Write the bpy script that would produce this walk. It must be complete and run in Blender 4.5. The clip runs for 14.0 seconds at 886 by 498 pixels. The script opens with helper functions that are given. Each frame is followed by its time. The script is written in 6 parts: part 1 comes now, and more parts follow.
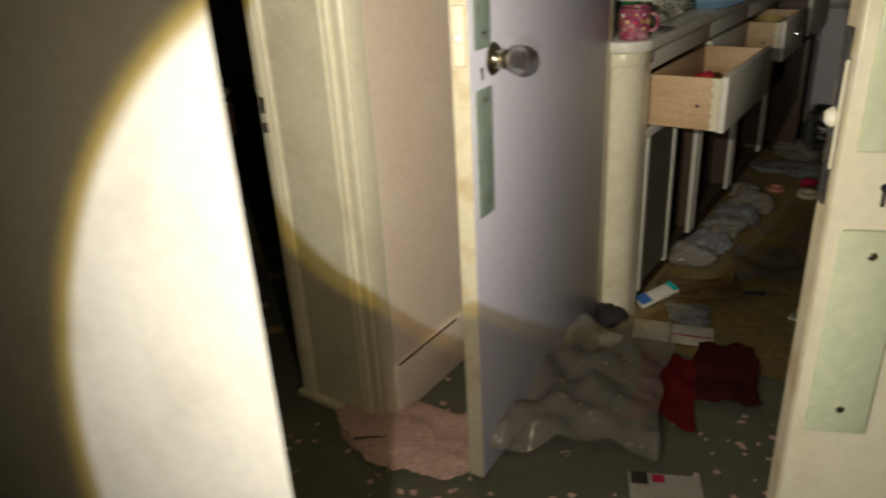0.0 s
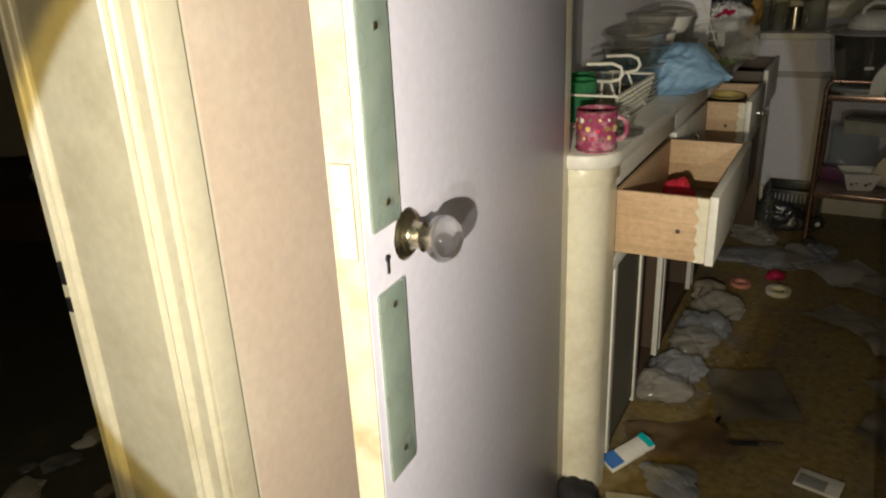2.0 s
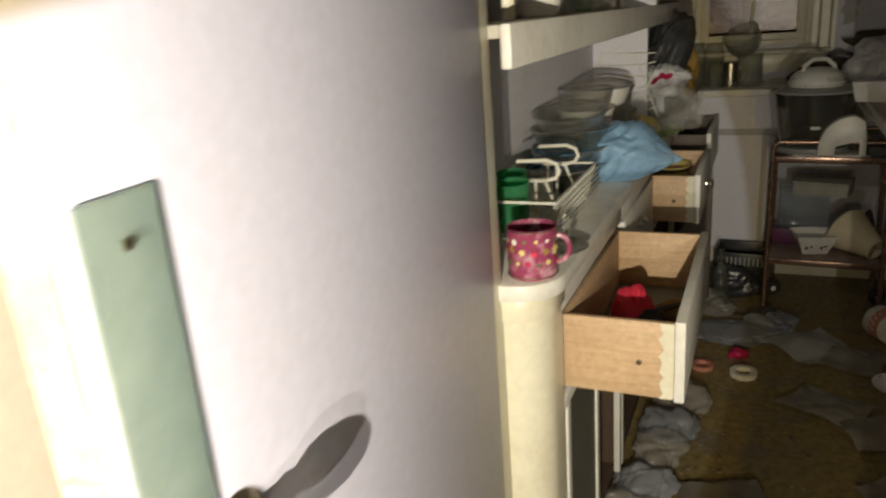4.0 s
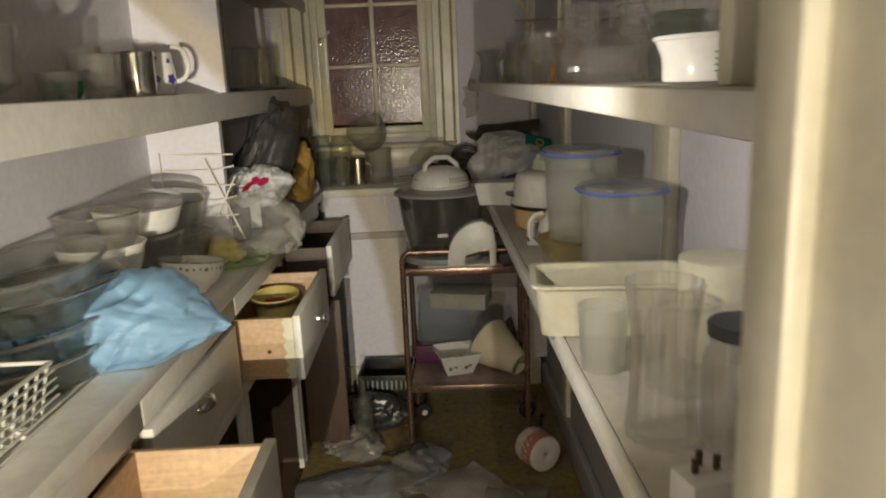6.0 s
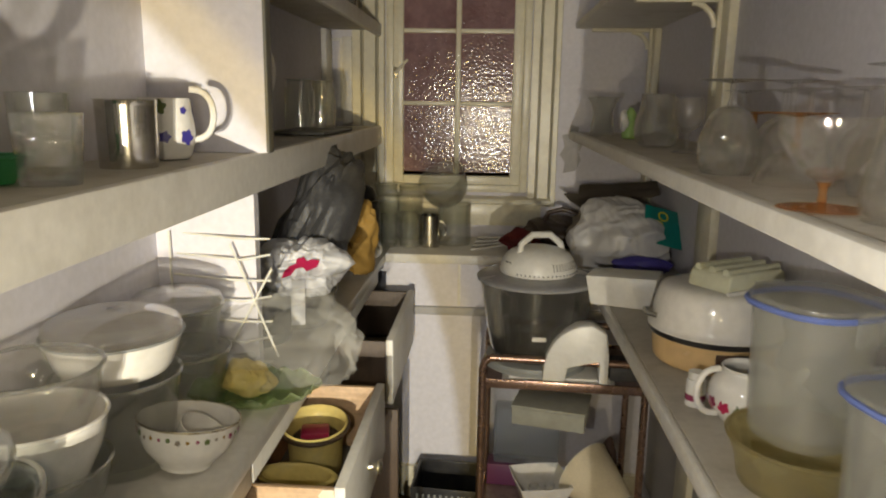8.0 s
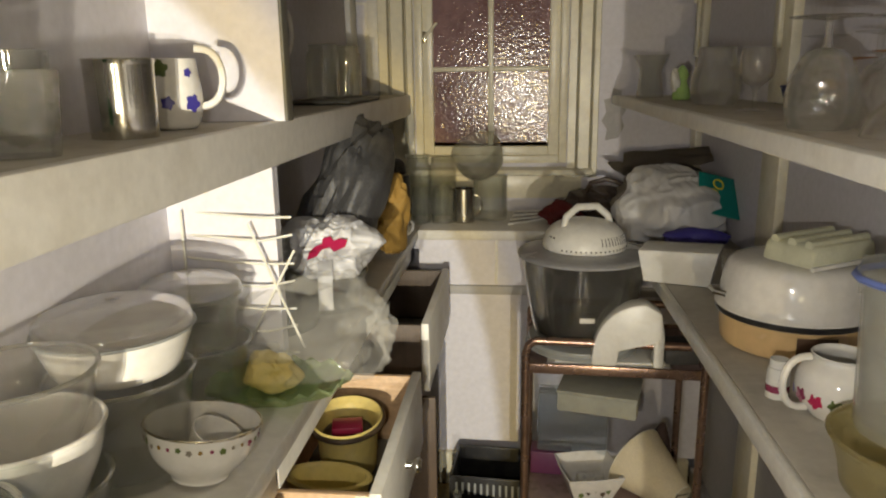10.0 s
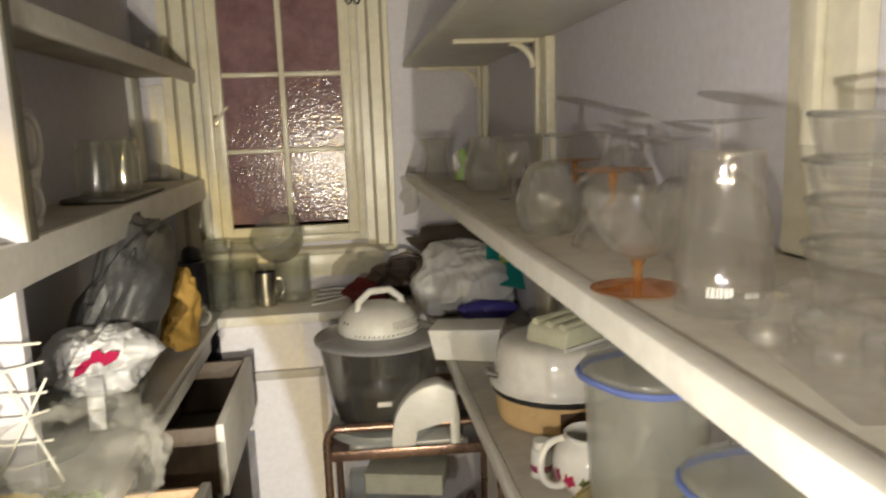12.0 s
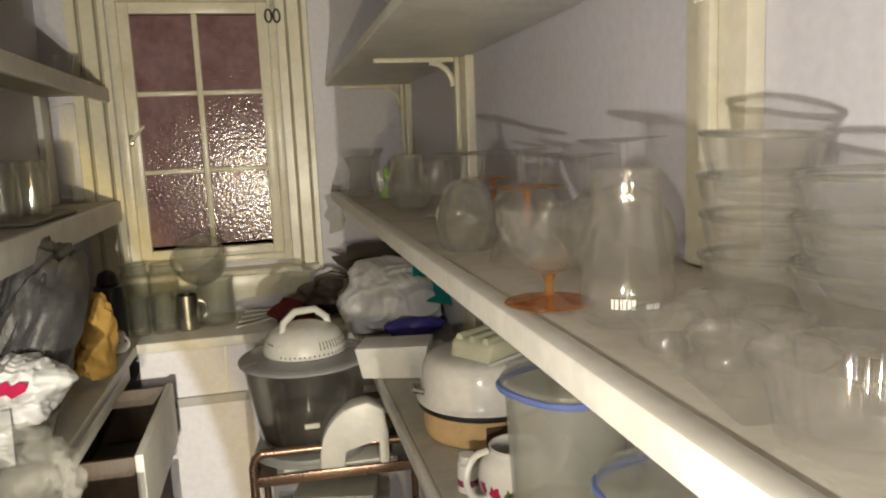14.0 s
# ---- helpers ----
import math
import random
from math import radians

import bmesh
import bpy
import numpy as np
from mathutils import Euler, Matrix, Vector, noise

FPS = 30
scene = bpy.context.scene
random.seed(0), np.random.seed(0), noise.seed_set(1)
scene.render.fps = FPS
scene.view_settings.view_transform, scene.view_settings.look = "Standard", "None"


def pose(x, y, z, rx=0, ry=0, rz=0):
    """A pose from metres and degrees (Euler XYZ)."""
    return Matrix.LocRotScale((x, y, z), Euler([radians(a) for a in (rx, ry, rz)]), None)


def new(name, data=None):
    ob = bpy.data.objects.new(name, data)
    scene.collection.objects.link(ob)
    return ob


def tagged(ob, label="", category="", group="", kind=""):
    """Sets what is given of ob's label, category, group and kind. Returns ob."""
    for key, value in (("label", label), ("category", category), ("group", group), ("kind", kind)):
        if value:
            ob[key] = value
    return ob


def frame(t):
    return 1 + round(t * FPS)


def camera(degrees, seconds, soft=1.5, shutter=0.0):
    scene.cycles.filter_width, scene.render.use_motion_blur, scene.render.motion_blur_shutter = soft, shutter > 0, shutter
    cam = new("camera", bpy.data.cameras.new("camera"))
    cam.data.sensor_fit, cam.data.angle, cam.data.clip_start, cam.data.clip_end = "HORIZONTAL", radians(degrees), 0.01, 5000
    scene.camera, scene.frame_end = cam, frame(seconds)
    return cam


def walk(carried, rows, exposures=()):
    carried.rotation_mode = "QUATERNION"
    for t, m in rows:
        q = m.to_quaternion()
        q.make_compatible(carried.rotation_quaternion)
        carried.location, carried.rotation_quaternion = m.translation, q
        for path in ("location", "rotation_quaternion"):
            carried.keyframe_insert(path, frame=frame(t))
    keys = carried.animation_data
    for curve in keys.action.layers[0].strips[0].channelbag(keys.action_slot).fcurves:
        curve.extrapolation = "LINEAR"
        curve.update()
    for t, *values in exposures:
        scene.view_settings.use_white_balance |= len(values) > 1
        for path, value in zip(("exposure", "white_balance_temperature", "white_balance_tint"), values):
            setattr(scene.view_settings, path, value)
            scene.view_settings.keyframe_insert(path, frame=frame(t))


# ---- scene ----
cam = camera(63.1, 14.0, soft=2.0, shutter=0.5)
# seconds, x, y, z, yaw, pitch, roll
ROWS = [
    (0, 0.443, 0.014, 1.271, 33.88, -24.29, 2.96),
    (0.5, 0.431, 0.170, 1.259, 29.19, -24.54, 2.28),
    (1, 0.351, 0.295, 1.259, 28.02, -24.19, 2.81),
    (1.5, 0.199, 0.518, 1.302, 28.09, -22.71, 2.68),
    (2, 0.139, 0.580, 1.324, 28.19, -21.30, 2.38),
    (2.2, 0.128, 0.593, 1.337, 28.22, -20.97, 2.06),
    (4.3, 0.042, 1.073, 1.386, 20.35, -16.96, 5.94),
    (4.5, 0.048, 1.165, 1.370, 16.59, -16.63, 6.50),
    (5, 0.053, 1.278, 1.346, 5.06, -15.74, 5.08),
    (5.5, 0.130, 1.491, 1.375, -1.01, -14.52, 4.76),
    (6, 0.210, 1.717, 1.373, -1.18, -13.07, 2.43),
    (6.5, 0.160, 1.933, 1.339, 0.40, -13.92, -0.48),
    (7, 0.122, 2.123, 1.366, 2.78, -14.37, -2.43),
    (7.5, 0.122, 2.199, 1.469, 3.52, -12.86, -1.95),
    (7.7, 0.108, 2.257, 1.469, 3.30, -11.64, -1.29),
    (10, 0.065, 2.472, 1.439, 5.78, -13.58, 0.77),
    (10.5, 0.100, 2.489, 1.433, 5.21, -17.56, 0.85),
    (11, 0.149, 2.452, 1.495, 3.05, -15.45, 1.65),
    (11.5, 0.164, 2.472, 1.515, -2.99, -11.11, 1.92),
    (12, 0.175, 2.466, 1.520, -7.76, -9.57, 1.98),
    (12.5, 0.189, 2.454, 1.570, -11.31, -5.40, 2.78),
    (13, 0.171, 2.444, 1.551, -12.95, -4.27, 2.48),
    (13.5, 0.179, 2.453, 1.533, -13.40, -6.90, 2.27),
    (14, 0.188, 2.455, 1.523, -13.40, -8.49, 2.44),
]
walk(cam, [(t, pose(x, y, z, 90 + pitch, roll, yaw)) for t, x, y, z, yaw, pitch, roll in ROWS],
     [(0, -3.1), (0.5, -2.6), (1.0, -2.15), (2.2, -2.4), (4.4, -1.75), (5.0, -1.45), (5.5, -1.1), (6.0, -0.9), (6.5, -0.7), (7.0, -0.5), (7.5, -0.25), (10.0, -0.1), (10.5, 0.0), (11.0, 0.1), (12.0, 0.3), (13.0, 0.32), (14.0, 0.25)])

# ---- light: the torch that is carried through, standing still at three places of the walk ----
world = bpy.data.worlds.new("night")
world.use_nodes = True
scene.world = world
world.node_tree.nodes["Background"].inputs[0].default_value = (0.02, 0.022, 0.03, 1)
world.node_tree.nodes["Background"].inputs[1].default_value = 0.15


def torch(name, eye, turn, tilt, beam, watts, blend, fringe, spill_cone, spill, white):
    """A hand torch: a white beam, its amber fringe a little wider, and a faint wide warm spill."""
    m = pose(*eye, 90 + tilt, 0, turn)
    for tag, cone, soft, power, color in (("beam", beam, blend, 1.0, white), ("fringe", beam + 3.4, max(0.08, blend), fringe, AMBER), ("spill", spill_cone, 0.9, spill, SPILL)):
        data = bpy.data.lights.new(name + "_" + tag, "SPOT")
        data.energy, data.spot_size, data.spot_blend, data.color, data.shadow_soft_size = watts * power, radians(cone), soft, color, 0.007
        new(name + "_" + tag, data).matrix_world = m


scene.cycles.transparent_max_bounces = 32
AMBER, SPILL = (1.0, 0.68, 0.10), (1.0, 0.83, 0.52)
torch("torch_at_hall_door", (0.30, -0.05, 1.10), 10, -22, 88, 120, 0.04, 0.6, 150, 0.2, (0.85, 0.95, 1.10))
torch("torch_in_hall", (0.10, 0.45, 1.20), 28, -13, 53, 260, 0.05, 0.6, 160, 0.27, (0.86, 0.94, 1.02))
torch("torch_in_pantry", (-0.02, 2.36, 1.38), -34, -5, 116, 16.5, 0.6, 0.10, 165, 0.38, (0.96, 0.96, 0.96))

# ---- materials ----
def rgb(c):
    return (*c, 1.0)


def surface(name, color, rough=0.6, metal=0.0, grain=(0.05, 60.0), stain=(0.3, 5.0, None), bump=0.08, bump_scale=120.0, coat=0.0, vary=0.0):
    """A principled material with fine grain, broad stains and relief at real-world size."""
    m = bpy.data.materials.new(name)
    m.use_nodes = True
    nt = m.node_tree
    bsdf = nt.nodes["Principled BSDF"]
    bsdf.inputs["Roughness"].default_value = rough
    bsdf.inputs["Metallic"].default_value = metal
    bsdf.inputs["Coat Weight"].default_value = coat
    tc = nt.nodes.new("ShaderNodeTexCoord")
    n1 = nt.nodes.new("ShaderNodeTexNoise")
    n1.inputs["Scale"].default_value, n1.inputs["Detail"].default_value = grain[1], 6
    n2 = nt.nodes.new("ShaderNodeTexNoise")
    n2.inputs["Scale"].default_value, n2.inputs["Detail"].default_value, n2.inputs["Roughness"].default_value = stain[1], 8, 0.65
    for n in (n1, n2):
        nt.links.new(tc.outputs["Object"], n.inputs["Vector"])
    dark = stain[2] or tuple(c * 0.45 for c in color)
    ramp = nt.nodes.new("ShaderNodeMapRange")
    ramp.inputs["From Min"].default_value, ramp.inputs["From Max"].default_value = 0.48, 0.72
    ramp.inputs["To Max"].default_value = stain[0]
    nt.links.new(n2.outputs["Fac"], ramp.inputs["Value"])
    mix = nt.nodes.new("ShaderNodeMix")
    mix.data_type = "RGBA"
    mix.inputs["A"].default_value, mix.inputs["B"].default_value = rgb(color), rgb(dark)
    nt.links.new(ramp.outputs["Result"], mix.inputs["Factor"])
    hsv = nt.nodes.new("ShaderNodeHueSaturation")
    val = nt.nodes.new("ShaderNodeMapRange")
    val.inputs["From Min"].default_value, val.inputs["From Max"].default_value = 0.3, 0.7
    val.inputs["To Min"].default_value, val.inputs["To Max"].default_value = 1 - grain[0], 1 + grain[0]
    nt.links.new(n1.outputs["Fac"], val.inputs["Value"])
    if vary:
        info = nt.nodes.new("ShaderNodeObjectInfo")
        ma = nt.nodes.new("ShaderNodeMath")
        ma.operation = "MULTIPLY_ADD"
        ma.inputs[1].default_value, ma.inputs[2].default_value = vary, -vary / 2
        nt.links.new(info.outputs["Random"], ma.inputs[0])
        ad = nt.nodes.new("ShaderNodeMath")
        nt.links.new(ma.outputs[0], ad.inputs[0])
        nt.links.new(val.outputs["Result"], ad.inputs[1])
        nt.links.new(ad.outputs[0], hsv.inputs["Value"])
    else:
        nt.links.new(val.outputs["Result"], hsv.inputs["Value"])
    nt.links.new(mix.outputs["Result"], hsv.inputs["Color"])
    nt.links.new(hsv.outputs["Color"], bsdf.inputs["Base Color"])
    rr = nt.nodes.new("ShaderNodeMapRange")
    rr.inputs["To Min"].default_value, rr.inputs["To Max"].default_value = max(0.03, rough - 0.12), min(1, rough + 0.12)
    nt.links.new(n2.outputs["Fac"], rr.inputs["Value"])
    nt.links.new(rr.outputs["Result"], bsdf.inputs["Roughness"])
    if bump:
        n3 = nt.nodes.new("ShaderNodeTexNoise")
        n3.inputs["Scale"].default_value, n3.inputs["Detail"].default_value = bump_scale, 4
        nt.links.new(tc.outputs["Object"], n3.inputs["Vector"])
        b = nt.nodes.new("ShaderNodeBump")
        b.inputs["Strength"].default_value, b.inputs["Distance"].default_value = bump, 0.004
        nt.links.new(n3.outputs["Fac"], b.inputs["Height"])
        nt.links.new(b.outputs["Normal"], bsdf.inputs["Normal"])
    return m


def wood(name, color, scale=6.0, axis=0, rough=0.55):
    m = surface(name, color, rough, grain=(0.1, 90), stain=(0.35, 4, tuple(c * 0.5 for c in color)), bump=0.1)
    nt = m.node_tree
    bsdf = nt.nodes["Principled BSDF"]
    src = bsdf.inputs["Base Color"].links[0].from_socket
    tc = nt.nodes.new("ShaderNodeTexCoord")
    mp = nt.nodes.new("ShaderNodeMapping")
    mp.inputs["Scale"].default_value = tuple(1.2 if i == axis else 18.0 for i in range(3))
    w = nt.nodes.new("ShaderNodeTexNoise")
    w.inputs["Scale"].default_value, w.inputs["Detail"].default_value, w.inputs["Distortion"].default_value = scale, 5, 0.8
    nt.links.new(tc.outputs["Object"], mp.inputs["Vector"])
    nt.links.new(mp.outputs["Vector"], w.inputs["Vector"])
    mx = nt.nodes.new("ShaderNodeMix")
    mx.data_type, mx.blend_type = "RGBA", "MULTIPLY"
    rp = nt.nodes.new("ShaderNodeValToRGB")
    rp.color_ramp.elements[0].position, rp.color_ramp.elements[0].color = 0.3, (0.55, 0.45, 0.38, 1)
    rp.color_ramp.elements[1].position, rp.color_ramp.elements[1].color = 0.65, (1, 1, 1, 1)
    nt.links.new(w.outputs["Fac"], rp.inputs["Fac"])
    mx.inputs["Factor"].default_value = 0.4
    nt.links.new(src, mx.inputs["A"])
    nt.links.new(rp.outputs["Color"], mx.inputs["B"])
    nt.links.new(mx.outputs["Result"], bsdf.inputs["Base Color"])
    return m


def clear(name, color=(0.95, 0.97, 0.96), rough=0.04, ior=1.45, bump=0.0, scale=40.0, dust=0.0, bend=0.45):
    """Thin-walled glass or clear plastic, tinted and glossy; dust: how much of a thin grey film lies on it."""
    m = bpy.data.materials.new(name)
    m.use_nodes = True
    nt = m.node_tree
    nt.nodes.remove(nt.nodes["Principled BSDF"])
    out = nt.nodes["Material Output"]
    tr = nt.nodes.new("ShaderNodeBsdfTransparent")
    tr.inputs["Color"].default_value = rgb(color)
    gl = nt.nodes.new("ShaderNodeBsdfGlossy")
    gl.inputs["Roughness"].default_value = rough
    lw = nt.nodes.new("ShaderNodeLayerWeight")
    lw.inputs["Blend"].default_value = 0.5
    pw = nt.nodes.new("ShaderNodeMath")
    pw.operation = "POWER"
    pw.inputs[1].default_value = 2.6
    nt.links.new(lw.outputs["Facing"], pw.inputs[0])
    fr = nt.nodes.new("ShaderNodeMath")
    fr.operation, fr.use_clamp = "MULTIPLY_ADD", True
    fr.inputs[1].default_value, fr.inputs[2].default_value = 0.55, (ior - 1) ** 2 / (ior + 1) ** 2 + 0.01
    nt.links.new(pw.outputs[0], fr.inputs[0])
    rf = nt.nodes.new("ShaderNodeBsdfGlass")
    rf.inputs["Color"].default_value, rf.inputs["Roughness"].default_value, rf.inputs["IOR"].default_value = rgb(color), rough * 0.4, 1 + (ior - 1) * 0.7
    body = nt.nodes.new("ShaderNodeMixShader")
    body.inputs["Fac"].default_value = bend
    nt.links.new(tr.outputs[0], body.inputs[1])
    nt.links.new(rf.outputs[0], body.inputs[2])
    mx = nt.nodes.new("ShaderNodeMixShader")
    nt.links.new(fr.outputs[0], mx.inputs["Fac"])
    nt.links.new(body.outputs[0], mx.inputs[1])
    nt.links.new(gl.outputs[0], mx.inputs[2])
    tc = nt.nodes.new("ShaderNodeTexCoord")
    wv = nt.nodes.new("ShaderNodeTexNoise" if not bump else "ShaderNodeTexVoronoi")
    wv.inputs["Scale"].default_value = scale if bump else 16.0
    nt.links.new(tc.outputs["Object"], wv.inputs["Vector"])
    b = nt.nodes.new("ShaderNodeBump")
    b.inputs["Strength"].default_value, b.inputs["Distance"].default_value = bump or 0.12, 0.004
    nt.links.new(wv.outputs[0], b.inputs["Height"])
    for n in (gl, lw):
        nt.links.new(b.outputs["Normal"], n.inputs["Normal"])
    last = mx
    if dust:
        n = nt.nodes.new("ShaderNodeTexNoise")
        n.inputs["Scale"].default_value, n.inputs["Detail"].default_value = 14, 6
        nt.links.new(tc.outputs["Object"], n.inputs["Vector"])
        mr = nt.nodes.new("ShaderNodeMapRange")
        mr.inputs["From Min"].default_value, mr.inputs["From Max"].default_value = 0.3, 0.75
        mr.inputs["To Min"].default_value, mr.inputs["To Max"].default_value = dust * 0.8, min(0.95, dust * 1.25)
        nt.links.new(n.outputs["Fac"], mr.inputs["Value"])
        tint = tuple(c * k for c, k in zip(color, (0.90, 0.88, 0.82)))
        d = nt.nodes.new("ShaderNodeBsdfDiffuse")
        t2 = nt.nodes.new("ShaderNodeBsdfTranslucent")
        a = nt.nodes.new("ShaderNodeMixShader")
        for k, sh in enumerate((d, t2)):
            sh.inputs["Color"].default_value = rgb(tint)
            nt.links.new(sh.outputs[0], a.inputs[k + 1])
        last = nt.nodes.new("ShaderNodeMixShader")
        nt.links.new(mr.outputs["Result"], last.inputs["Fac"])
        nt.links.new(mx.outputs[0], last.inputs[1])
        nt.links.new(a.outputs[0], last.inputs[2])
    nt.links.new(last.outputs[0], out.inputs["Surface"])
    return m


def film(name, color, alpha, rough=0.25, bump=0.6, scale=30.0):
    """Thin crumpled plastic film: partly see-through, glossy."""
    m = surface(name, color, rough, bump=bump, bump_scale=scale, grain=(0.02, 40), stain=(0.1, 8, None))
    nt = m.node_tree
    out, b = nt.nodes["Material Output"], nt.nodes["Principled BSDF"]
    tr = nt.nodes.new("ShaderNodeBsdfTransparent")
    mx = nt.nodes.new("ShaderNodeMixShader")
    mx.inputs["Fac"].default_value = alpha
    nt.links.new(tr.outputs[0], mx.inputs[1])
    nt.links.new(b.outputs[0], mx.inputs[2])
    nt.links.new(mx.outputs[0], out.inputs["Surface"])
    return m


M_WALL = surface("white_plaster", (0.68, 0.665, 0.725), 0.8, stain=(0.25, 3, (0.5, 0.48, 0.44)), bump=0.07, bump_scale=45)
M_HALL = surface("cream_plaster", (0.72, 0.66, 0.55), 0.8, stain=(0.3, 3, (0.5, 0.42, 0.32)), bump=0.06, bump_scale=50)
M_PINK = surface("pink_plaster", (0.68, 0.565, 0.475), 0.6, stain=(0.75, 3.2, (0.74, 0.68, 0.58)), bump=0.08, bump_scale=30)
M_CREAM = surface("cream_gloss_paint", (0.74, 0.70, 0.56), 0.32, stain=(0.4, 7, (0.45, 0.38, 0.24)), bump=0.03, bump_scale=40)
M_CHIPPED = surface("chipped_cream_edge", (0.60, 0.55, 0.42), 0.45, stain=(0.9, 11, (0.42, 0.30, 0.15)), bump=0.12, bump_scale=35)
M_OFFWHITE = surface("off_white_paint", (0.74, 0.72, 0.67), 0.45, stain=(0.35, 8, (0.42, 0.38, 0.3)), bump=0.04, bump_scale=50)
M_LILAC = surface("lilac_paint", (0.58, 0.57, 0.70), 0.42, stain=(0.12, 5, (0.5, 0.48, 0.5)), bump=0.03, bump_scale=60)
M_GREYP = surface("grey_wall_paint", (0.42, 0.41, 0.41), 0.7, stain=(0.3, 3, (0.3, 0.27, 0.2)), bump=0.06, bump_scale=60)
M_DUSTY = surface("dusty_shelf_board", (0.50, 0.47, 0.41), 0.7, stain=(0.5, 9, (0.25, 0.21, 0.16)), bump=0.15, bump_scale=90)
M_FLOOR_P = surface("stained_lino", (0.24, 0.175, 0.065), 0.55, grain=(0.35, 40), stain=(1.0, 5, (0.17, 0.14, 0.115)), bump=0.4, bump_scale=60)
M_FLOOR_H = surface("green_carpet", (0.12, 0.125, 0.09), 0.95, grain=(0.3, 300), stain=(0.7, 6, (0.2, 0.18, 0.14)), bump=0.7, bump_scale=350)
M_CEIL = surface("ceiling_paint", (0.7, 0.69, 0.66), 0.85, stain=(0.3, 3, (0.5, 0.45, 0.38)))
GLASS = clear("dusty_clear_glass", (0.985, 0.982, 0.975), 0.04, 1.45, dust=0.03, bend=0.12)
GLASS_G = clear("dusty_grey_glass", (0.93, 0.935, 0.92), 0.04, 1.45, dust=0.03, bend=0.12)
GLASS_SMOKE = clear("smoky_glass", (0.72, 0.74, 0.71), 0.07, 1.45, dust=0.06)
RIMGLASS = clear("glass_edge", (0.90, 0.90, 0.88), 0.12, 1.8, dust=0.07)
GLASS_BOWL = clear("grey_oven_glass", (0.74, 0.74, 0.73), 0.07, 1.45, dust=0.05)
GLASS_AMBER = clear("amber_glass", (0.97, 0.66, 0.35), 0.05, 1.45, dust=0.15)
GLASS_GREEN = clear("green_glass", (0.20, 0.72, 0.42), 0.06, 1.45, dust=0.35)
GLASS_BLUE = clear("blue_glass", (0.10, 0.16, 0.50), 0.06, 1.45, dust=0.2)
GLASS_CUT = clear("cut_glass", (0.96, 0.96, 0.95), 0.04, 1.6, bump=1.0, scale=70, dust=0.04)
CRYSTAL = clear("faceted_crystal", (0.97, 0.97, 0.96), 0.03, 1.55, bump=0.35, scale=60, dust=0.01, bend=0.85)
FROST = clear("frosted_plastic", (0.96, 0.97, 0.965), 0.22, 1.4, dust=0.20, bend=0.1)
PLATEGLASS = clear("green_tinted_plate", (0.80, 0.89, 0.86), 0.08, 1.45, dust=0.30)
PANE = surface("obscured_window_glass", (0.25, 0.155, 0.165), 0.09, grain=(0.15, 30), stain=(0.8, 7, (0.12, 0.05, 0.05)), bump=0)
_nt = PANE.node_tree
_nt.nodes["Principled BSDF"].inputs["Specular IOR Level"].default_value = 0.34
_tc, _vo, _bu = _nt.nodes.new("ShaderNodeTexCoord"), _nt.nodes.new("ShaderNodeTexNoise"), _nt.nodes.new("ShaderNodeBump")
_vo.inputs["Scale"].default_value, _vo.inputs["Detail"].default_value = 85, 1.5
_bu.inputs["Strength"].default_value, _bu.inputs["Distance"].default_value = 0.21, 0.006
_nt.links.new(_tc.outputs["Object"], _vo.inputs["Vector"])
_nt.links.new(_vo.outputs["Fac"], _bu.inputs["Height"])
_nt.links.new(_bu.outputs["Normal"], _nt.nodes["Principled BSDF"].inputs["Normal"])
PORCELAIN = surface("white_porcelain", (0.80, 0.78, 0.74), 0.15, stain=(0.25, 12, (0.5, 0.46, 0.38)), bump=0.0)
ENAMEL_Y = surface("beige_enamel", (0.72, 0.50, 0.25), 0.25, stain=(0.3, 10, (0.45, 0.3, 0.15)), bump=0.03)
WHITE_P = surface("white_plastic", (0.76, 0.75, 0.71), 0.35, stain=(0.35, 14, (0.5, 0.45, 0.35)), bump=0.04)
CREAM_P = surface("cream_plastic", (0.74, 0.71, 0.56), 0.4, stain=(0.35, 10, (0.5, 0.43, 0.28)), bump=0.04)
GREY_P = surface("grey_plastic", (0.30, 0.31, 0.30), 0.45, stain=(0.35, 10, None), bump=0.05)
BLACK_P = surface("black_plastic", (0.018, 0.018, 0.02), 0.35, stain=(0.4, 14, (0.10, 0.09, 0.07)), bump=0.08)
BLUE_P = surface("blue_plastic_rim", (0.16, 0.22, 0.55), 0.35, bump=0.03)
STEEL = surface("dull_steel", (0.50, 0.49, 0.46), 0.25, metal=1.0, stain=(0.5, 20, (0.2, 0.18, 0.15)), bump=0.03)
CHROME = surface("worn_chrome", (0.62, 0.60, 0.55), 0.15, metal=1.0, stain=(0.4, 25, (0.3, 0.24, 0.16)), bump=0.03)
COPPER = surface("copper_toned_tube", (0.36, 0.24, 0.19), 0.28, metal=0.85, stain=(0.6, 14, (0.12, 0.07, 0.05)), bump=0.06)
BRASS = surface("tarnished_brass", (0.50, 0.45, 0.33), 0.28, metal=1.0, stain=(0.6, 40, (0.14, 0.10, 0.05)), bump=0.05)
PINE = wood("raw_pine", (0.62, 0.43, 0.26), axis=0)
BROWNWOOD = wood("dark_brown_board", (0.085, 0.055, 0.035), axis=2)
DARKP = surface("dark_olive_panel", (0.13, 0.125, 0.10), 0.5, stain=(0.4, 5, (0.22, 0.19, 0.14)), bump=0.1)
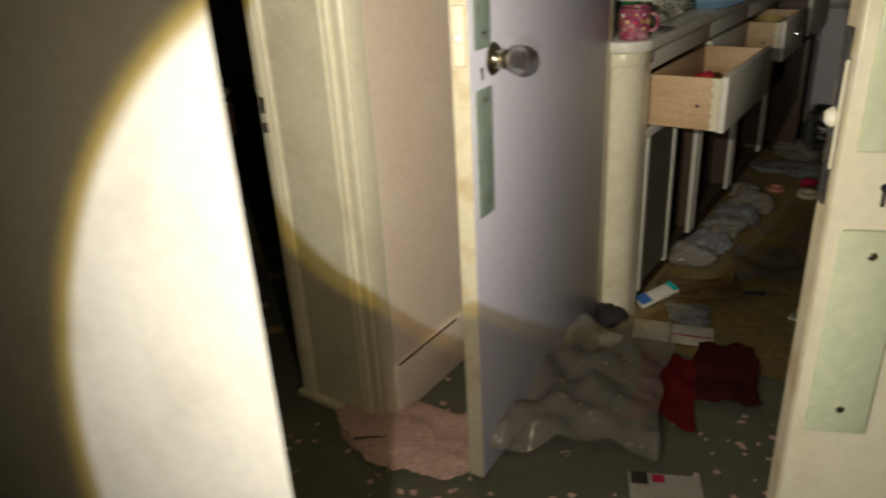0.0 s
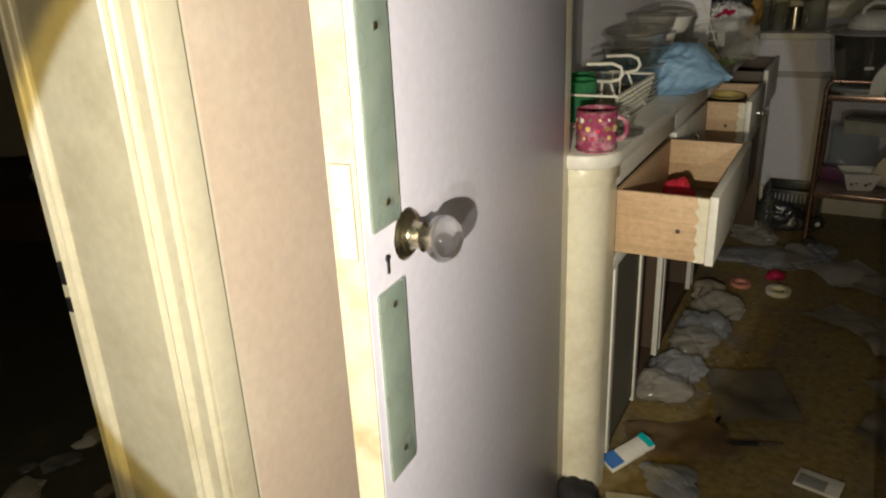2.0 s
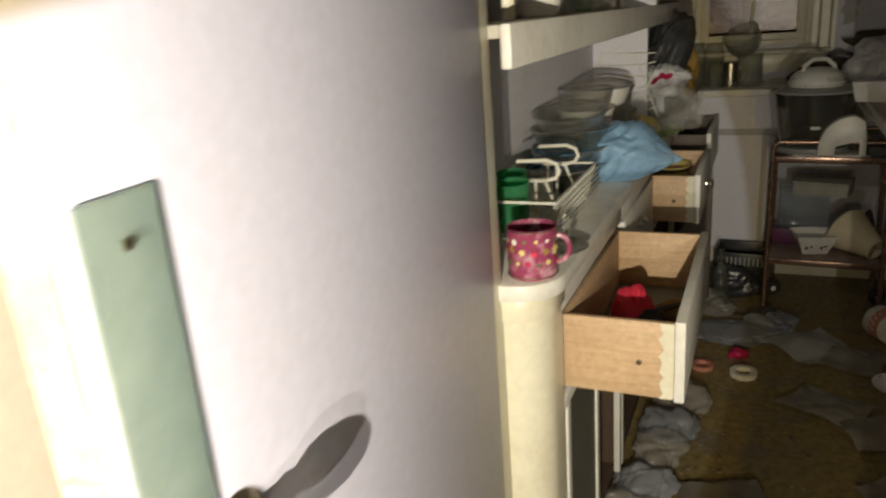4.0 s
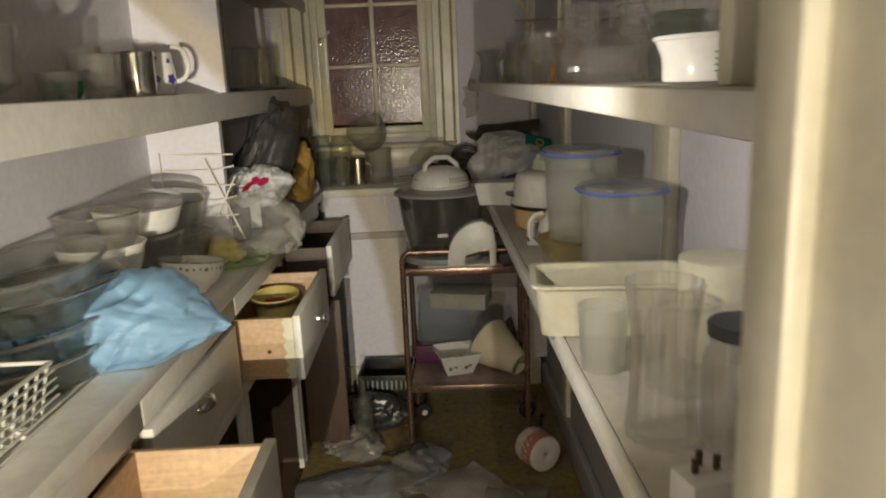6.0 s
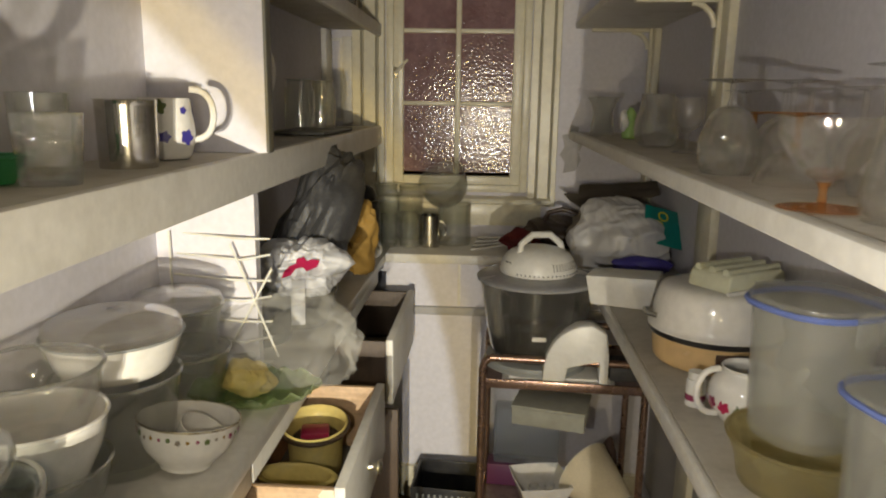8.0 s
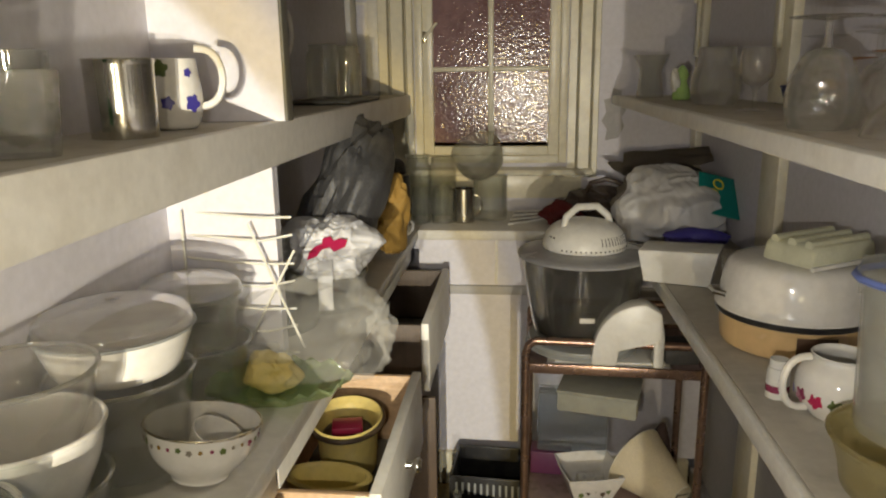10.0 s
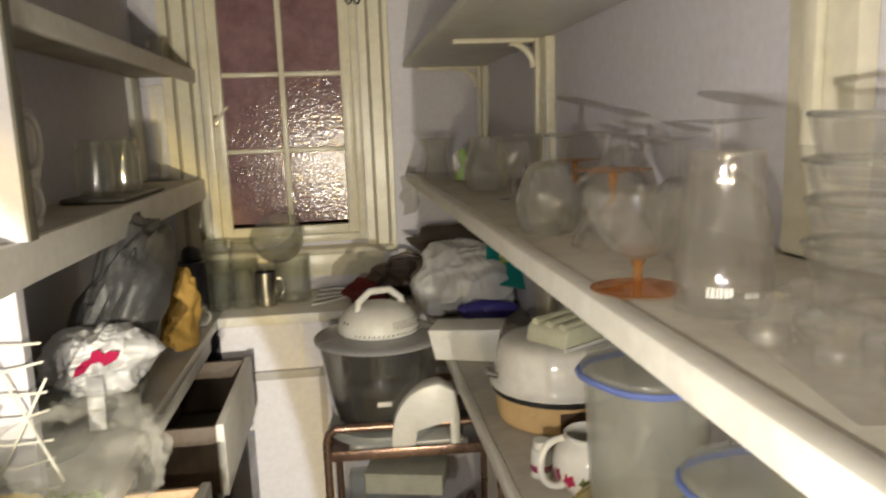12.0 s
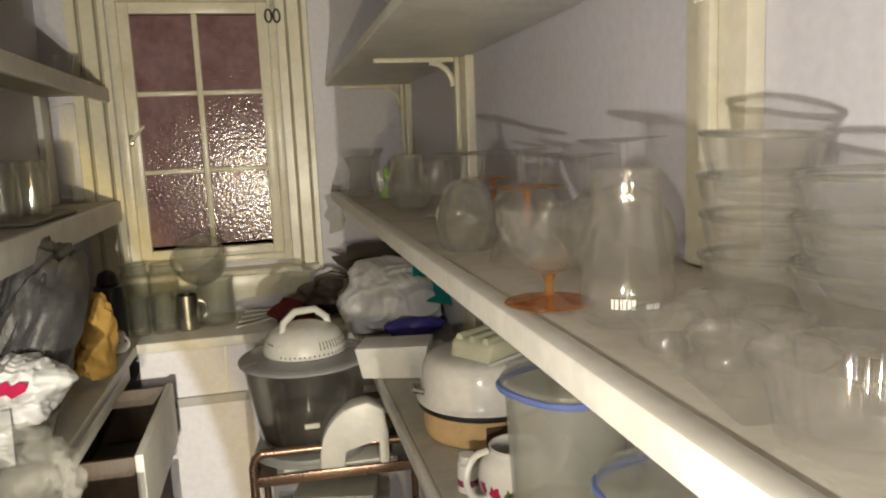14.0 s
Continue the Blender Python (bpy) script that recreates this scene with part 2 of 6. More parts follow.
RED_C = surface("dark_red_cloth", (0.30, 0.012, 0.015), 0.95, grain=(0.25, 250), stain=(0.4, 8, (0.16, 0.02, 0.02)), bump=0.6, bump_scale=300)
MAROON = surface("maroon_cloth", (0.12, 0.012, 0.012), 0.95, grain=(0.25, 250), stain=(0.4, 8, None), bump=0.6, bump_scale=300)
PINKRED = surface("bright_red_cloth", (0.72, 0.03, 0.07), 0.8, bump=0.4, bump_scale=200)
BLACK_C = surface("black_cloth", (0.018, 0.017, 0.02), 0.9, grain=(0.3, 200), bump=0.6, bump_scale=200)
GREY_C = surface("charcoal_fabric", (0.055, 0.055, 0.058), 0.5, grain=(0.2, 180), stain=(0.4, 6, (0.15, 0.14, 0.12)), bump=0.4, bump_scale=160)
OLIVE = surface("olive_packet", (0.11, 0.15, 0.04), 0.6, bump=0.2)
MUSTARD = surface("mustard_fabric", (0.32, 0.19, 0.04), 0.8, bump=0.4, bump_scale=120)
PAPER = surface("dirty_paper", (0.70, 0.68, 0.63), 0.8, stain=(0.6, 9, (0.42, 0.36, 0.26)), bump=0.2, bump_scale=40)
PAPER_G = surface("grimy_paper", (0.46, 0.42, 0.35), 0.85, stain=(0.6, 9, (0.18, 0.14, 0.09)), bump=0.3, bump_scale=40)
CARD = surface("brown_cardboard", (0.30, 0.20, 0.11), 0.85, stain=(0.6, 8, (0.14, 0.09, 0.05)), bump=0.3, bump_scale=60)
FELT = surface("grey_brown_paper", (0.27, 0.235, 0.19), 0.85, stain=(0.5, 8, None), bump=0.3, bump_scale=50)
BLUEBAG = film("blue_bag_film", (0.28, 0.49, 0.74), 0.68, 0.48, bump=0.5, scale=40)
WHITEBAG = film("white_bag_film", (0.74, 0.74, 0.76), 0.95, 0.32, bump=0.35, scale=22)
CLEARBAG = film("clear_bag_film", (0.66, 0.65, 0.60), 0.17, 0.05, bump=1.0, scale=28)
GREYFILM = film("grey_rubbish_film", (0.32, 0.33, 0.36), 0.62, 0.2, bump=0.35, scale=30)
DUSTFILM = film("dusty_plastic_sheet", (0.42, 0.39, 0.35), 0.42, 0.2, bump=0.35, scale=18)
TEAL = surface("teal_print", (0.0, 0.22, 0.20), 0.4, bump=0.1)
YELLOW = surface("yellow_print", (0.75, 0.62, 0.03), 0.4, bump=0.05)
NAVY = surface("navy_print", (0.06, 0.05, 0.32), 0.4, bump=0.1)
CRIMSON = surface("crimson_print", (0.45, 0.015, 0.08), 0.4, bump=0.05)
LEAFGLASS = clear("pale_green_glass", (0.80, 0.92, 0.66), 0.08, 1.45, dust=0.24)
LEAFGREEN = surface("leaf_green_glaze", (0.36, 0.55, 0.18), 0.2, stain=(0.4, 20, None), bump=0.1)
PINKGLAZE = surface("pink_floral_glaze", (0.28, 0.05, 0.11), 0.2, stain=(0.8, 38, (0.70, 0.45, 0.50)), bump=0.03)
YOLK = surface("pale_yellow_food_wrap", (0.72, 0.58, 0.20), 0.5, stain=(0.5, 20, (0.5, 0.42, 0.25)), bump=0.6, bump_scale=60)
PINKDUST = surface("pink_plaster_rubble", (0.62, 0.42, 0.37), 0.95, grain=(0.3, 160), stain=(0.4, 20, None), bump=0.9, bump_scale=140)
FABRIC_L = surface("cream_lampshade_fabric", (0.70, 0.62, 0.45), 0.85, grain=(0.08, 300), stain=(0.35, 8, (0.45, 0.36, 0.22)), bump=0.3, bump_scale=400)
GREYBOX = surface("grey_green_card", (0.36, 0.36, 0.30), 0.7, stain=(0.4, 10, None), bump=0.15)
PURPLE = surface("purple_card", (0.12, 0.03, 0.09), 0.5, bump=0.1)
GREENCARD = surface("pale_green_pulp", (0.62, 0.62, 0.46), 0.8, stain=(0.4, 14, None), bump=0.3, bump_scale=120)
RUBBER = surface("black_rubber", (0.02, 0.02, 0.02), 0.7, stain=(0.5, 20, (0.08, 0.07, 0.05)), bump=0.1)
TERRY = surface("white_quilted_pad", (0.70, 0.66, 0.60), 0.95, grain=(0.1, 120), stain=(0.4, 18, (0.45, 0.38, 0.3)), bump=0.9, bump_scale=70)
FLESHPLASTER = surface("salmon_wrapper", (0.55, 0.22, 0.16), 0.6, bump=0.3)
BRICK = surface("outside_red_brick", (0.30, 0.13, 0.10), 0.9, stain=(0.5, 8, None), bump=0.5)

# ---- building tools ----
def bm_box(x0, x1, y0, y1, z0, z1, bevel=0.0, bm=None):
    """A box, with its edges rounded off where bevel is given."""
    bm = bm or bmesh.new()
    vs = bmesh.ops.create_cube(bm, size=1.0)["verts"]
    for v in vs:
        v.co = Vector(((x0 + x1) / 2 + v.co.x * (x1 - x0), (y0 + y1) / 2 + v.co.y * (y1 - y0), (z0 + z1) / 2 + v.co.z * (z1 - z0)))
    if bevel:
        es = list({e for v in vs for e in v.link_edges})
        bmesh.ops.bevel(bm, geom=es, offset=bevel, segments=2, affect="EDGES", profile=0.5)
    return bm


def bm_lathe(profile, seg=40, bm=None, wob=0.0):
    """Turns (radius, height) pairs round the z axis."""
    bm = bm or bmesh.new()
    rings = []
    for r, z in profile:
        if r < 1e-5:
            rings.append([bm.verts.new((0, 0, z))])
        else:
            rings.append([bm.verts.new((r * math.cos(2 * math.pi * k / seg) * (1 + wob * math.sin(k * 3.1 + z * 40)), r * math.sin(2 * math.pi * k / seg), z)) for k in range(seg)])
    for a, b in zip(rings, rings[1:]):
        for k in range(seg):
            q = [a[k % len(a)], a[(k + 1) % len(a)], b[(k + 1) % len(b)], b[k % len(b)]]
            q = list(dict.fromkeys(q))
            if len(q) > 2:
                bm.faces.new(q)
    bmesh.ops.recalc_face_normals(bm, faces=bm.faces)
    return bm


def bm_tube(points, r, seg=10, closed=False, bm=None):
    """A round bar along points."""
    bm = bm or bmesh.new()
    pts = [Vector(p) for p in points]
    n = len(pts)
    rings, up = [], None
    for i, p in enumerate(pts):
        a = pts[(i - 1) % n] if closed or i else p
        b = pts[(i + 1) % n] if closed or i < n - 1 else p
        d = (b - a).normalized()
        up = (up - d * up.dot(d)) if up else d.orthogonal()
        if up.length < 1e-6:
            up = d.orthogonal()
        up.normalize()
        s = d.cross(up)
        rings.append([bm.verts.new(p + r * (up * math.cos(2 * math.pi * k / seg) + s * math.sin(2 * math.pi * k / seg))) for k in range(seg)])
    for i in range(n if closed else n - 1):
        a, b = rings[i], rings[(i + 1) % n]
        for k in range(seg):
            bm.faces.new((a[k], a[(k + 1) % seg], b[(k + 1) % seg], b[k]))
    if not closed:
        bm.faces.new(rings[0])
        bm.faces.new(rings[-1])
    bmesh.ops.recalc_face_normals(bm, faces=bm.faces)
    return bm


def arc(cx, cy, r, a0, a1, n=8):
    return [(cx + r * math.cos(radians(a0 + (a1 - a0) * k / n)), cy + r * math.sin(radians(a0 + (a1 - a0) * k / n))) for k in range(n + 1)]


def bm_prism(outline, lo, hi, axis="z", bevel=0.0):
    """Pushes a closed outline from lo to hi along an axis."""
    bm = bmesh.new()
    def place(u, v, w):
        return {"z": (u, v, w), "y": (u, w, v), "x": (w, u, v)}[axis]
    a = [bm.verts.new(place(u, v, lo)) for u, v in outline]
    b = [bm.verts.new(place(u, v, hi)) for u, v in outline]
    bm.faces.new(a)
    bm.faces.new(b)
    for k in range(len(a)):
        bm.faces.new((a[k], a[(k + 1) % len(a)], b[(k + 1) % len(a)], b[k]))
    bmesh.ops.recalc_face_normals(bm, faces=bm.faces)
    if bevel:
        es = [e for e in bm.edges if len(e.link_faces) == 2 and e.calc_face_angle(0) > 0.6]
        bmesh.ops.bevel(bm, geom=es, offset=bevel, segments=2, affect="EDGES", profile=0.5)
    return bm


def mesh_of(name, bm, mat, smooth=None):
    me = bpy.data.meshes.new(name)
    bm.normal_update()
    bm.to_mesh(me)
    bm.free()
    me.materials.append(mat)
    if smooth is None or smooth:
        me.polygons.foreach_set("use_smooth", [True] * len(me.polygons))
        me.set_sharp_from_angle(angle=radians(38))
    me.update()
    return me


def part(name, bm, mat, parent=None, label="", at=None):
    """One mesh object, under a thing or a part where parent is given."""
    ob = new(name, mesh_of(name, bm, mat))
    if parent:
        ob.parent = parent
    if at is not None:
        ob.matrix_basis = at
    if label:
        tagged(ob, label)
    return ob


def thing(name, at, label, category, group=""):
    ob = new(name)
    ob.empty_display_size = 0.05
    ob.matrix_basis = at
    return tagged(ob, label, category, group)


def setting(name, bm, mat, label, category):
    return tagged(part(name, bm, mat), label, category, kind="structure")


def single(name, bm, mat, at, label, category, group=""):
    return tagged(part(name, bm, mat, at=at), label, category, group)


def shell(outer, t=0.0025, base=0.004):
    """The closed profile of a hollow vessel from its outer (radius, height) pairs, base to rim."""
    inner = []
    for k, (r, z) in enumerate(outer):
        if z >= outer[0][1] + base:
            inner.append((max(r - t, 0.001), z))
    pts = [(0, outer[0][1])] + list(outer) + [(outer[-1][0] - t * 0.5, outer[-1][1] + t * 0.4)] + inner[::-1][0:] + [(0, outer[0][1] + base)]
    return pts


def spline(pts, n=5):
    """Rounds a row of (radius, height) pairs off."""
    out = []
    P = [pts[0], *pts, pts[-1]]
    for i in range(1, len(P) - 2):
        for k in range(n):
            u = k / n
            a, b, c, d = P[i - 1], P[i], P[i + 1], P[i + 2]
            out.append(tuple(0.5 * (2 * b[j] + (c[j] - a[j]) * u + (2 * a[j] - 5 * b[j] + 4 * c[j] - d[j]) * u * u + (3 * b[j] - a[j] - 3 * c[j] + d[j]) * u ** 3) for j in (0, 1)))
    out.append(pts[-1])
    return [(max(r, 0.0005), z) for r, z in out]


def vessel(outer, t=0.0025, base=0.004, seg=40, n=4):
    return bm_lathe(shell(spline(outer, n), t, base), seg)


def flute(bm, count, depth):
    """Presses upright flutes into a turned mesh."""
    for v in bm.verts:
        a = math.atan2(v.co.y, v.co.x)
        k = 1 + depth * math.cos(a * count)
        v.co.x *= k
        v.co.y *= k
    return bm


def handle(at_r, z0, z1, out, r=0.005, ang=0.0, bm=None):
    """A cup's looped handle."""
    pts = [(at_r - 0.003 + out * math.sin(math.pi * k / 12) ** 0.7, 0, z0 + (z1 - z0) * (0.5 - 0.5 * math.cos(math.pi * k / 12))) for k in range(13)]
    b = bm_tube(pts, r, 8, bm=bm)
    bmesh.ops.rotate(b, verts=b.verts, cent=(0, 0, 0), matrix=Matrix.Rotation(radians(ang), 3, "Z"))
    return b


def blossoms(parent, r, z, mats, count=10, size=0.009, seed=1, span=(0, 360)):
    """Small printed flowers round a vessel's wall; each a thin raised patch."""
    rnd = random.Random(seed)
    for k in range(count):
        a = radians(span[0] + (span[1] - span[0]) * (k + 0.5) / count)
        zz = z + rnd.uniform(-0.4, 0.4) * size
        s = size * rnd.uniform(0.6, 1.2)
        bm = bmesh.new()
        c = bm.verts.new((0.0009, 0, 0))
        ring = [bm.verts.new((0.0004, s * (0.82 + 0.18 * math.cos(5 * q + k)) * math.cos(q), s * (0.82 + 0.18 * math.cos(5 * q + k)) * math.sin(q))) for q in [2 * math.pi * i / 15 for i in range(15)]]
        for i in range(15):
            bm.faces.new((c, ring[i], ring[(i + 1) % 15]))
        part("printed_flower", bm, mats[k % len(mats)], parent, at=Matrix.Rotation(a, 4, "Z") @ Matrix.Translation((r, 0, zz)))


def crumple(size, seed, folds=0.16, detail=3, flat=0.0):
    """A slack bag or bundle: a rounded lump with long soft folds; flat pulls its foot level."""
    bm = bmesh.new()
    bmesh.ops.create_icosphere(bm, subdivisions=detail + 1, radius=1.0)
    o = Vector((seed * 7.3, seed * 3.1, seed * 1.7))
    turn = Matrix.Rotation(seed * 1.3, 3, "Z") @ Matrix.Rotation(seed * 0.7, 3, "X")
    for v in bm.verts:
        d = v.co.normalized()
        e = turn @ d
        warp = noise.noise_vector(d * 1.4 + o) * 0.5
        big = noise.fractal(d * 0.9 + o, 1.0, 2.0, 2) * 1.1
        crease = (0.35 - abs(noise.noise(Vector((e.x * 4.2, e.y * 1.1, e.z * 1.6)) + o + warp))) * 0.75
        fine = (0.3 - abs(noise.noise(Vector((e.x * 2.6, e.y * 8.0, e.z * 2.2)) - o + warp * 1.6))) * 0.22
        k = 1 + folds * (big + crease + fine) * 1.3
        v.co = Vector((d.x * size[0] * k, d.y * size[1] * k, d.z * size[2] * k))
        low = -size[2] * (1 - flat)
        if v.co.z < low:
            v.co.z = low + (v.co.z - low) * 0.08
    lo = min(v.co.z for v in bm.verts)
    for v in bm.verts:
        v.co.z -= lo
    return bm


def sheet(w, l, seed, wave=0.01, nx=14, ny=14, thick=0.0012, ragged=0.0, freq=9.0):
    """A loose sheet of paper, cloth or film, lying down with soft waves."""
    bm = bmesh.new()
    o = Vector((seed * 5.1, seed * 2.3, seed))
    g = {}
    for i in range(nx + 1):
        for j in range(ny + 1):
            u, v = i / nx - 0.5, j / ny - 0.5
            x, y = u * w, v * l
            if ragged:
                e = max(abs(u), abs(v)) * 2
                k = 1 + ragged * noise.noise(Vector((math.atan2(v, u) * 1.5, seed, 0.3))) * e
                x, y = x * k, y * k
            p = Vector((x * freq, y * freq, 0)) + o
            z = wave * (0.5 + noise.fractal(p * 0.7, 1.0, 2.0, 3) * 0.8 + 0.5 * (0.5 - abs(noise.noise(p * 1.4))))
            g[i, j] = bm.verts.new((x, y, max(z, 0) + 0.0015))
    for i in range(nx):
        for j in range(ny):
            bm.faces.new((g[i, j], g[i + 1, j], g[i + 1, j + 1], g[i, j + 1]))
    bmesh.ops.solidify(bm, geom=bm.faces[:], thickness=thick)
    return bm


def frame_of(x0, x1, z0, z1, w, y0, y1, bevel=0.003):
    """Four rails round an upright opening, as one mesh."""
    bm = bm_box(x0, x0 + w, y0, y1, z0, z1, bevel)
    bm_box(x1 - w, x1, y0, y1, z0, z1, bevel, bm)
    bm_box(x0 + w, x1 - w, y0, y1, z0, z0 + w, bevel, bm)
    bm_box(x0 + w, x1 - w, y0, y1, z1 - w, z1, bevel, bm)
    return bm

# ---- the large structure ----
LW, RW, BW, FW = -0.53, 0.70, 5.15, 2.05      # pantry: left, right, back and front wall faces
H = 2.45

setting("floor_pantry", bm_box(-0.7, 0.85, 2.0, 5.3, -0.1, 0.0), M_FLOOR_P, "stained brown lino floor strewn with dirt", "floor")
setting("floor_hall", bm_box(-4.2, 2.2, -1.6, 2.0, -0.1, 0.0), M_FLOOR_H, "worn green carpet floor of the hall", "floor")
setting("floor_side_room", bm_box(-4.2, -0.7, 2.0, 5.3, -0.1, 0.0), M_FLOOR_H, "dirty dark carpet floor of the side room", "floor")
setting("ceiling", bm_box(-4.2, 2.2, -1.6, 5.4, H, H + 0.1), M_CEIL, "plain off-white plaster ceiling", "ceiling")
setting("wall_left", bm_box(LW - 0.12, LW, FW, 5.3, 0, H), M_WALL, "white plaster wall behind the long counter", "wall")
setting("wall_right", bm_box(RW, RW + 0.12, FW, 5.3, 0, H), M_WALL, "white plaster wall behind the open shelves", "wall")

# window wall, open for the casement
WX0, WX1, WZ0, WZ1 = -0.305, 0.24, 1.12, 2.06
setting("wall_back_left", bm_box(LW, WX0, BW, BW + 0.15, 0, H), M_WALL, "white plaster wall beside the window", "wall")
setting("wall_back_right", bm_box(WX1, RW, BW, BW + 0.15, 0, H), M_WALL, "white plaster wall with peeling paint beside the window", "wall")
setting("wall_back_below", bm_box(WX0, WX1, BW, BW + 0.15, 0, WZ0), M_WALL, "white plaster wall under the window", "wall")
setting("wall_back_above", bm_box(WX0, WX1, BW, BW + 0.15, WZ1, H), M_WALL, "white plaster wall over the window", "wall")

# wall between hall and pantry, with its doorway
DX0, DX1, DH = -0.36, 0.365, 2.02
setting("wall_front_left", bm_box(-0.66, DX0 - 0.02, FW - 0.1, FW, 0, H), M_HALL, "cream plaster wall beside the pantry doorway", "wall")
setting("wall_front_right", bm_box(DX1 + 0.02, 1.6, FW - 0.1, FW, 0, H), M_HALL, "cream plaster wall beside the pantry doorway", "wall")
setting("wall_front_above", bm_box(DX0 - 0.02, DX1 + 0.02, FW - 0.1, FW, DH + 0.02, H), M_HALL, "cream plaster wall over the pantry doorway", "wall")

# hall walls
setting("wall_hall_pink", bm_box(-0.78, -0.66, 1.32, FW, 0, H), M_PINK, "stained pink plaster wall of the hall", "wall")
setting("wall_hall_side", bm_box(-0.97, -0.66, 1.27, 1.32, 0, H), M_HALL, "cream end wall at the side doorway", "wall")
setting("wall_hall_near", bm_prism([(0.012, 0.358), (-1.9, 0.10), (-1.9, 0.30), (-0.12, 0.44)], 0, H, "z", 0.006), M_OFFWHITE, "off-white painted wall end in the hall", "wall")
setting("wall_hall_far_left", bm_box(-4.2, -4.1, -1.6, 5.4, 0, H), M_HALL, "cream plaster wall", "wall")
setting("wall_hall_behind", bm_box(-4.2, 2.2, -1.7, -1.6, 0, H), M_HALL, "cream plaster wall", "wall")
setting("wall_hall_right", bm_box(1.55, 1.67, -1.6, FW, 0, H), M_HALL, "cream plaster wall", "wall")
setting("wall_side_room_end", bm_box(-4.2, -0.65, 5.3, 5.4, 0, H), M_HALL, "cream plaster wall", "wall")

# ---- the pantry doorway and the two doors in the hall ----
def moulded(x0, x1, y, z0, z1, out=0.02, beads=(0.30, 0.76)):
    """An upright moulded board with two double beads, on a wall that faces -y."""
    w = x1 - x0
    prof = [(x0, y), (x0, y - out)]
    for c in beads:
        for dc, r in ((-0.030, 0.024), (0.030, 0.036)):
            cx = x0 + w * (c + dc)
            prof += [(cx - w * r, y - out), (cx - w * r, y - out * 0.62)]
            prof += [(cx - w * r * 0.8 * math.cos(radians(a)), y - out * 0.62 - out * 0.75 * math.sin(radians(a))) for a in range(0, 181, 30)]
            prof += [(cx + w * r, y - out * 0.62), (cx + w * r, y - out)]
    prof += [(x1 - w * 0.02, y - out), (x1, y - out * 0.8), (x1, y)]
    clean = [prof[0]]
    for p in prof[1:]:
        if p[0] >= clean[-1][0] - 1e-6 and (abs(p[0] - clean[-1][0]) + abs(p[1] - clean[-1][1])) > 1e-5:
            clean.append(p)
    return bm_prism(clean, z0, z1)


frame_ob = tagged(new("door_frame"), "cream gloss painted door frame of the pantry", "door frame", kind="structure")
part("jamb", bm_box(DX1, DX1 + 0.035, FW - 0.13, FW + 0.015, 0, DH + 0.03, 0.004), M_CREAM, frame_ob)
part("jamb", bm_box(DX0 - 0.035, DX0, FW - 0.13, FW + 0.015, 0, DH + 0.03, 0.004), M_CREAM, frame_ob)
part("head", bm_box(DX0, DX1, FW - 0.13, FW + 0.015, DH, DH + 0.03, 0.004), M_CREAM, frame_ob)
part("door_stop", bm_box(DX1 - 0.012, DX1, FW - 0.05, FW - 0.01, 0, DH, 0.002), M_CREAM, frame_ob)
part("architrave", moulded(DX1 + 0.036, DX1 + 0.14, FW - 0.1, 0, DH + 0.08, 0.022), M_CREAM, frame_ob)
part("strike_plate", bm_box(DX1 - 0.003, DX1, FW - 0.10, FW - 0.075, 0.98, 1.07, 0.001), BRASS, frame_ob, "tarnished brass strike plate")


def panel_door(name, at, width, paint, edge, label, plates, far_knob=0.0):
    """A flush door; its free edge stands at the origin and it runs along +x, its seen face to -y."""
    d = thing(name, at, label, "door")
    d["kind"] = "structure"
    t = 0.04
    leaf = part("leaf", bm_box(0.003, width, 0, t, 0.012, 1.985, 0.002), paint, d)
    part("edge_strip", bm_box(0.0, 0.0028, 0.001, t - 0.001, 0.012, 1.985), M_CHIPPED, d, "cream gloss painted door edge")
    for z0, z1, screws in plates:
        pl = part("finger_plate", bm_prism([(0.016, z0), (0.082, z0), (0.082, z1), (0.016, z1)], -0.006, -0.0005, "y", 0.0035), plates_mat, d, "pale green bevelled glass finger plate")
        for z in screws:
            part("screw", bm_lathe([(0, 0), (0.0045, 0), (0.0045, 0.002), (0.002, 0.0032), (0, 0.0032)], 12), BRASS, pl, at=pose(0.049, -0.0062, z, 90, 0, 0))
    key = bm_lathe([(0, -0.001), (0.0045, -0.001), (0.0045, 0.0012), (0, 0.0012)], 14)
    bm_box(-0.0018, 0.0018, -0.020, 0, -0.001, 0.0012, bm=key)
    part("keyhole", key, BLACK_P, d, "dark keyhole", at=pose(0.050, -0.001, 1.004, 90, 0, 0))
    lock = part("latch_plate", bm_box(-0.0032, -0.0001, 0.008, 0.032, 1.02, 1.13, 0.0006), edge, d, "painted-over latch plate")
    part("latch", bm_lathe(spline([(0, 0), (0.010, 0), (0.0095, 0.004), (0.006, 0.008), (0, 0.009)], 3), 20), WHITE_P, lock, "domed pale roller latch", at=pose(-0.0033, 0.020, 1.072, 0, -90, 0))
    part("plate_gap", bm_box(-0.0012, -0.00005, 0.0065, 0.0335, 1.0185, 1.1315), FELT, lock, "dark gap round the plate")
    return d


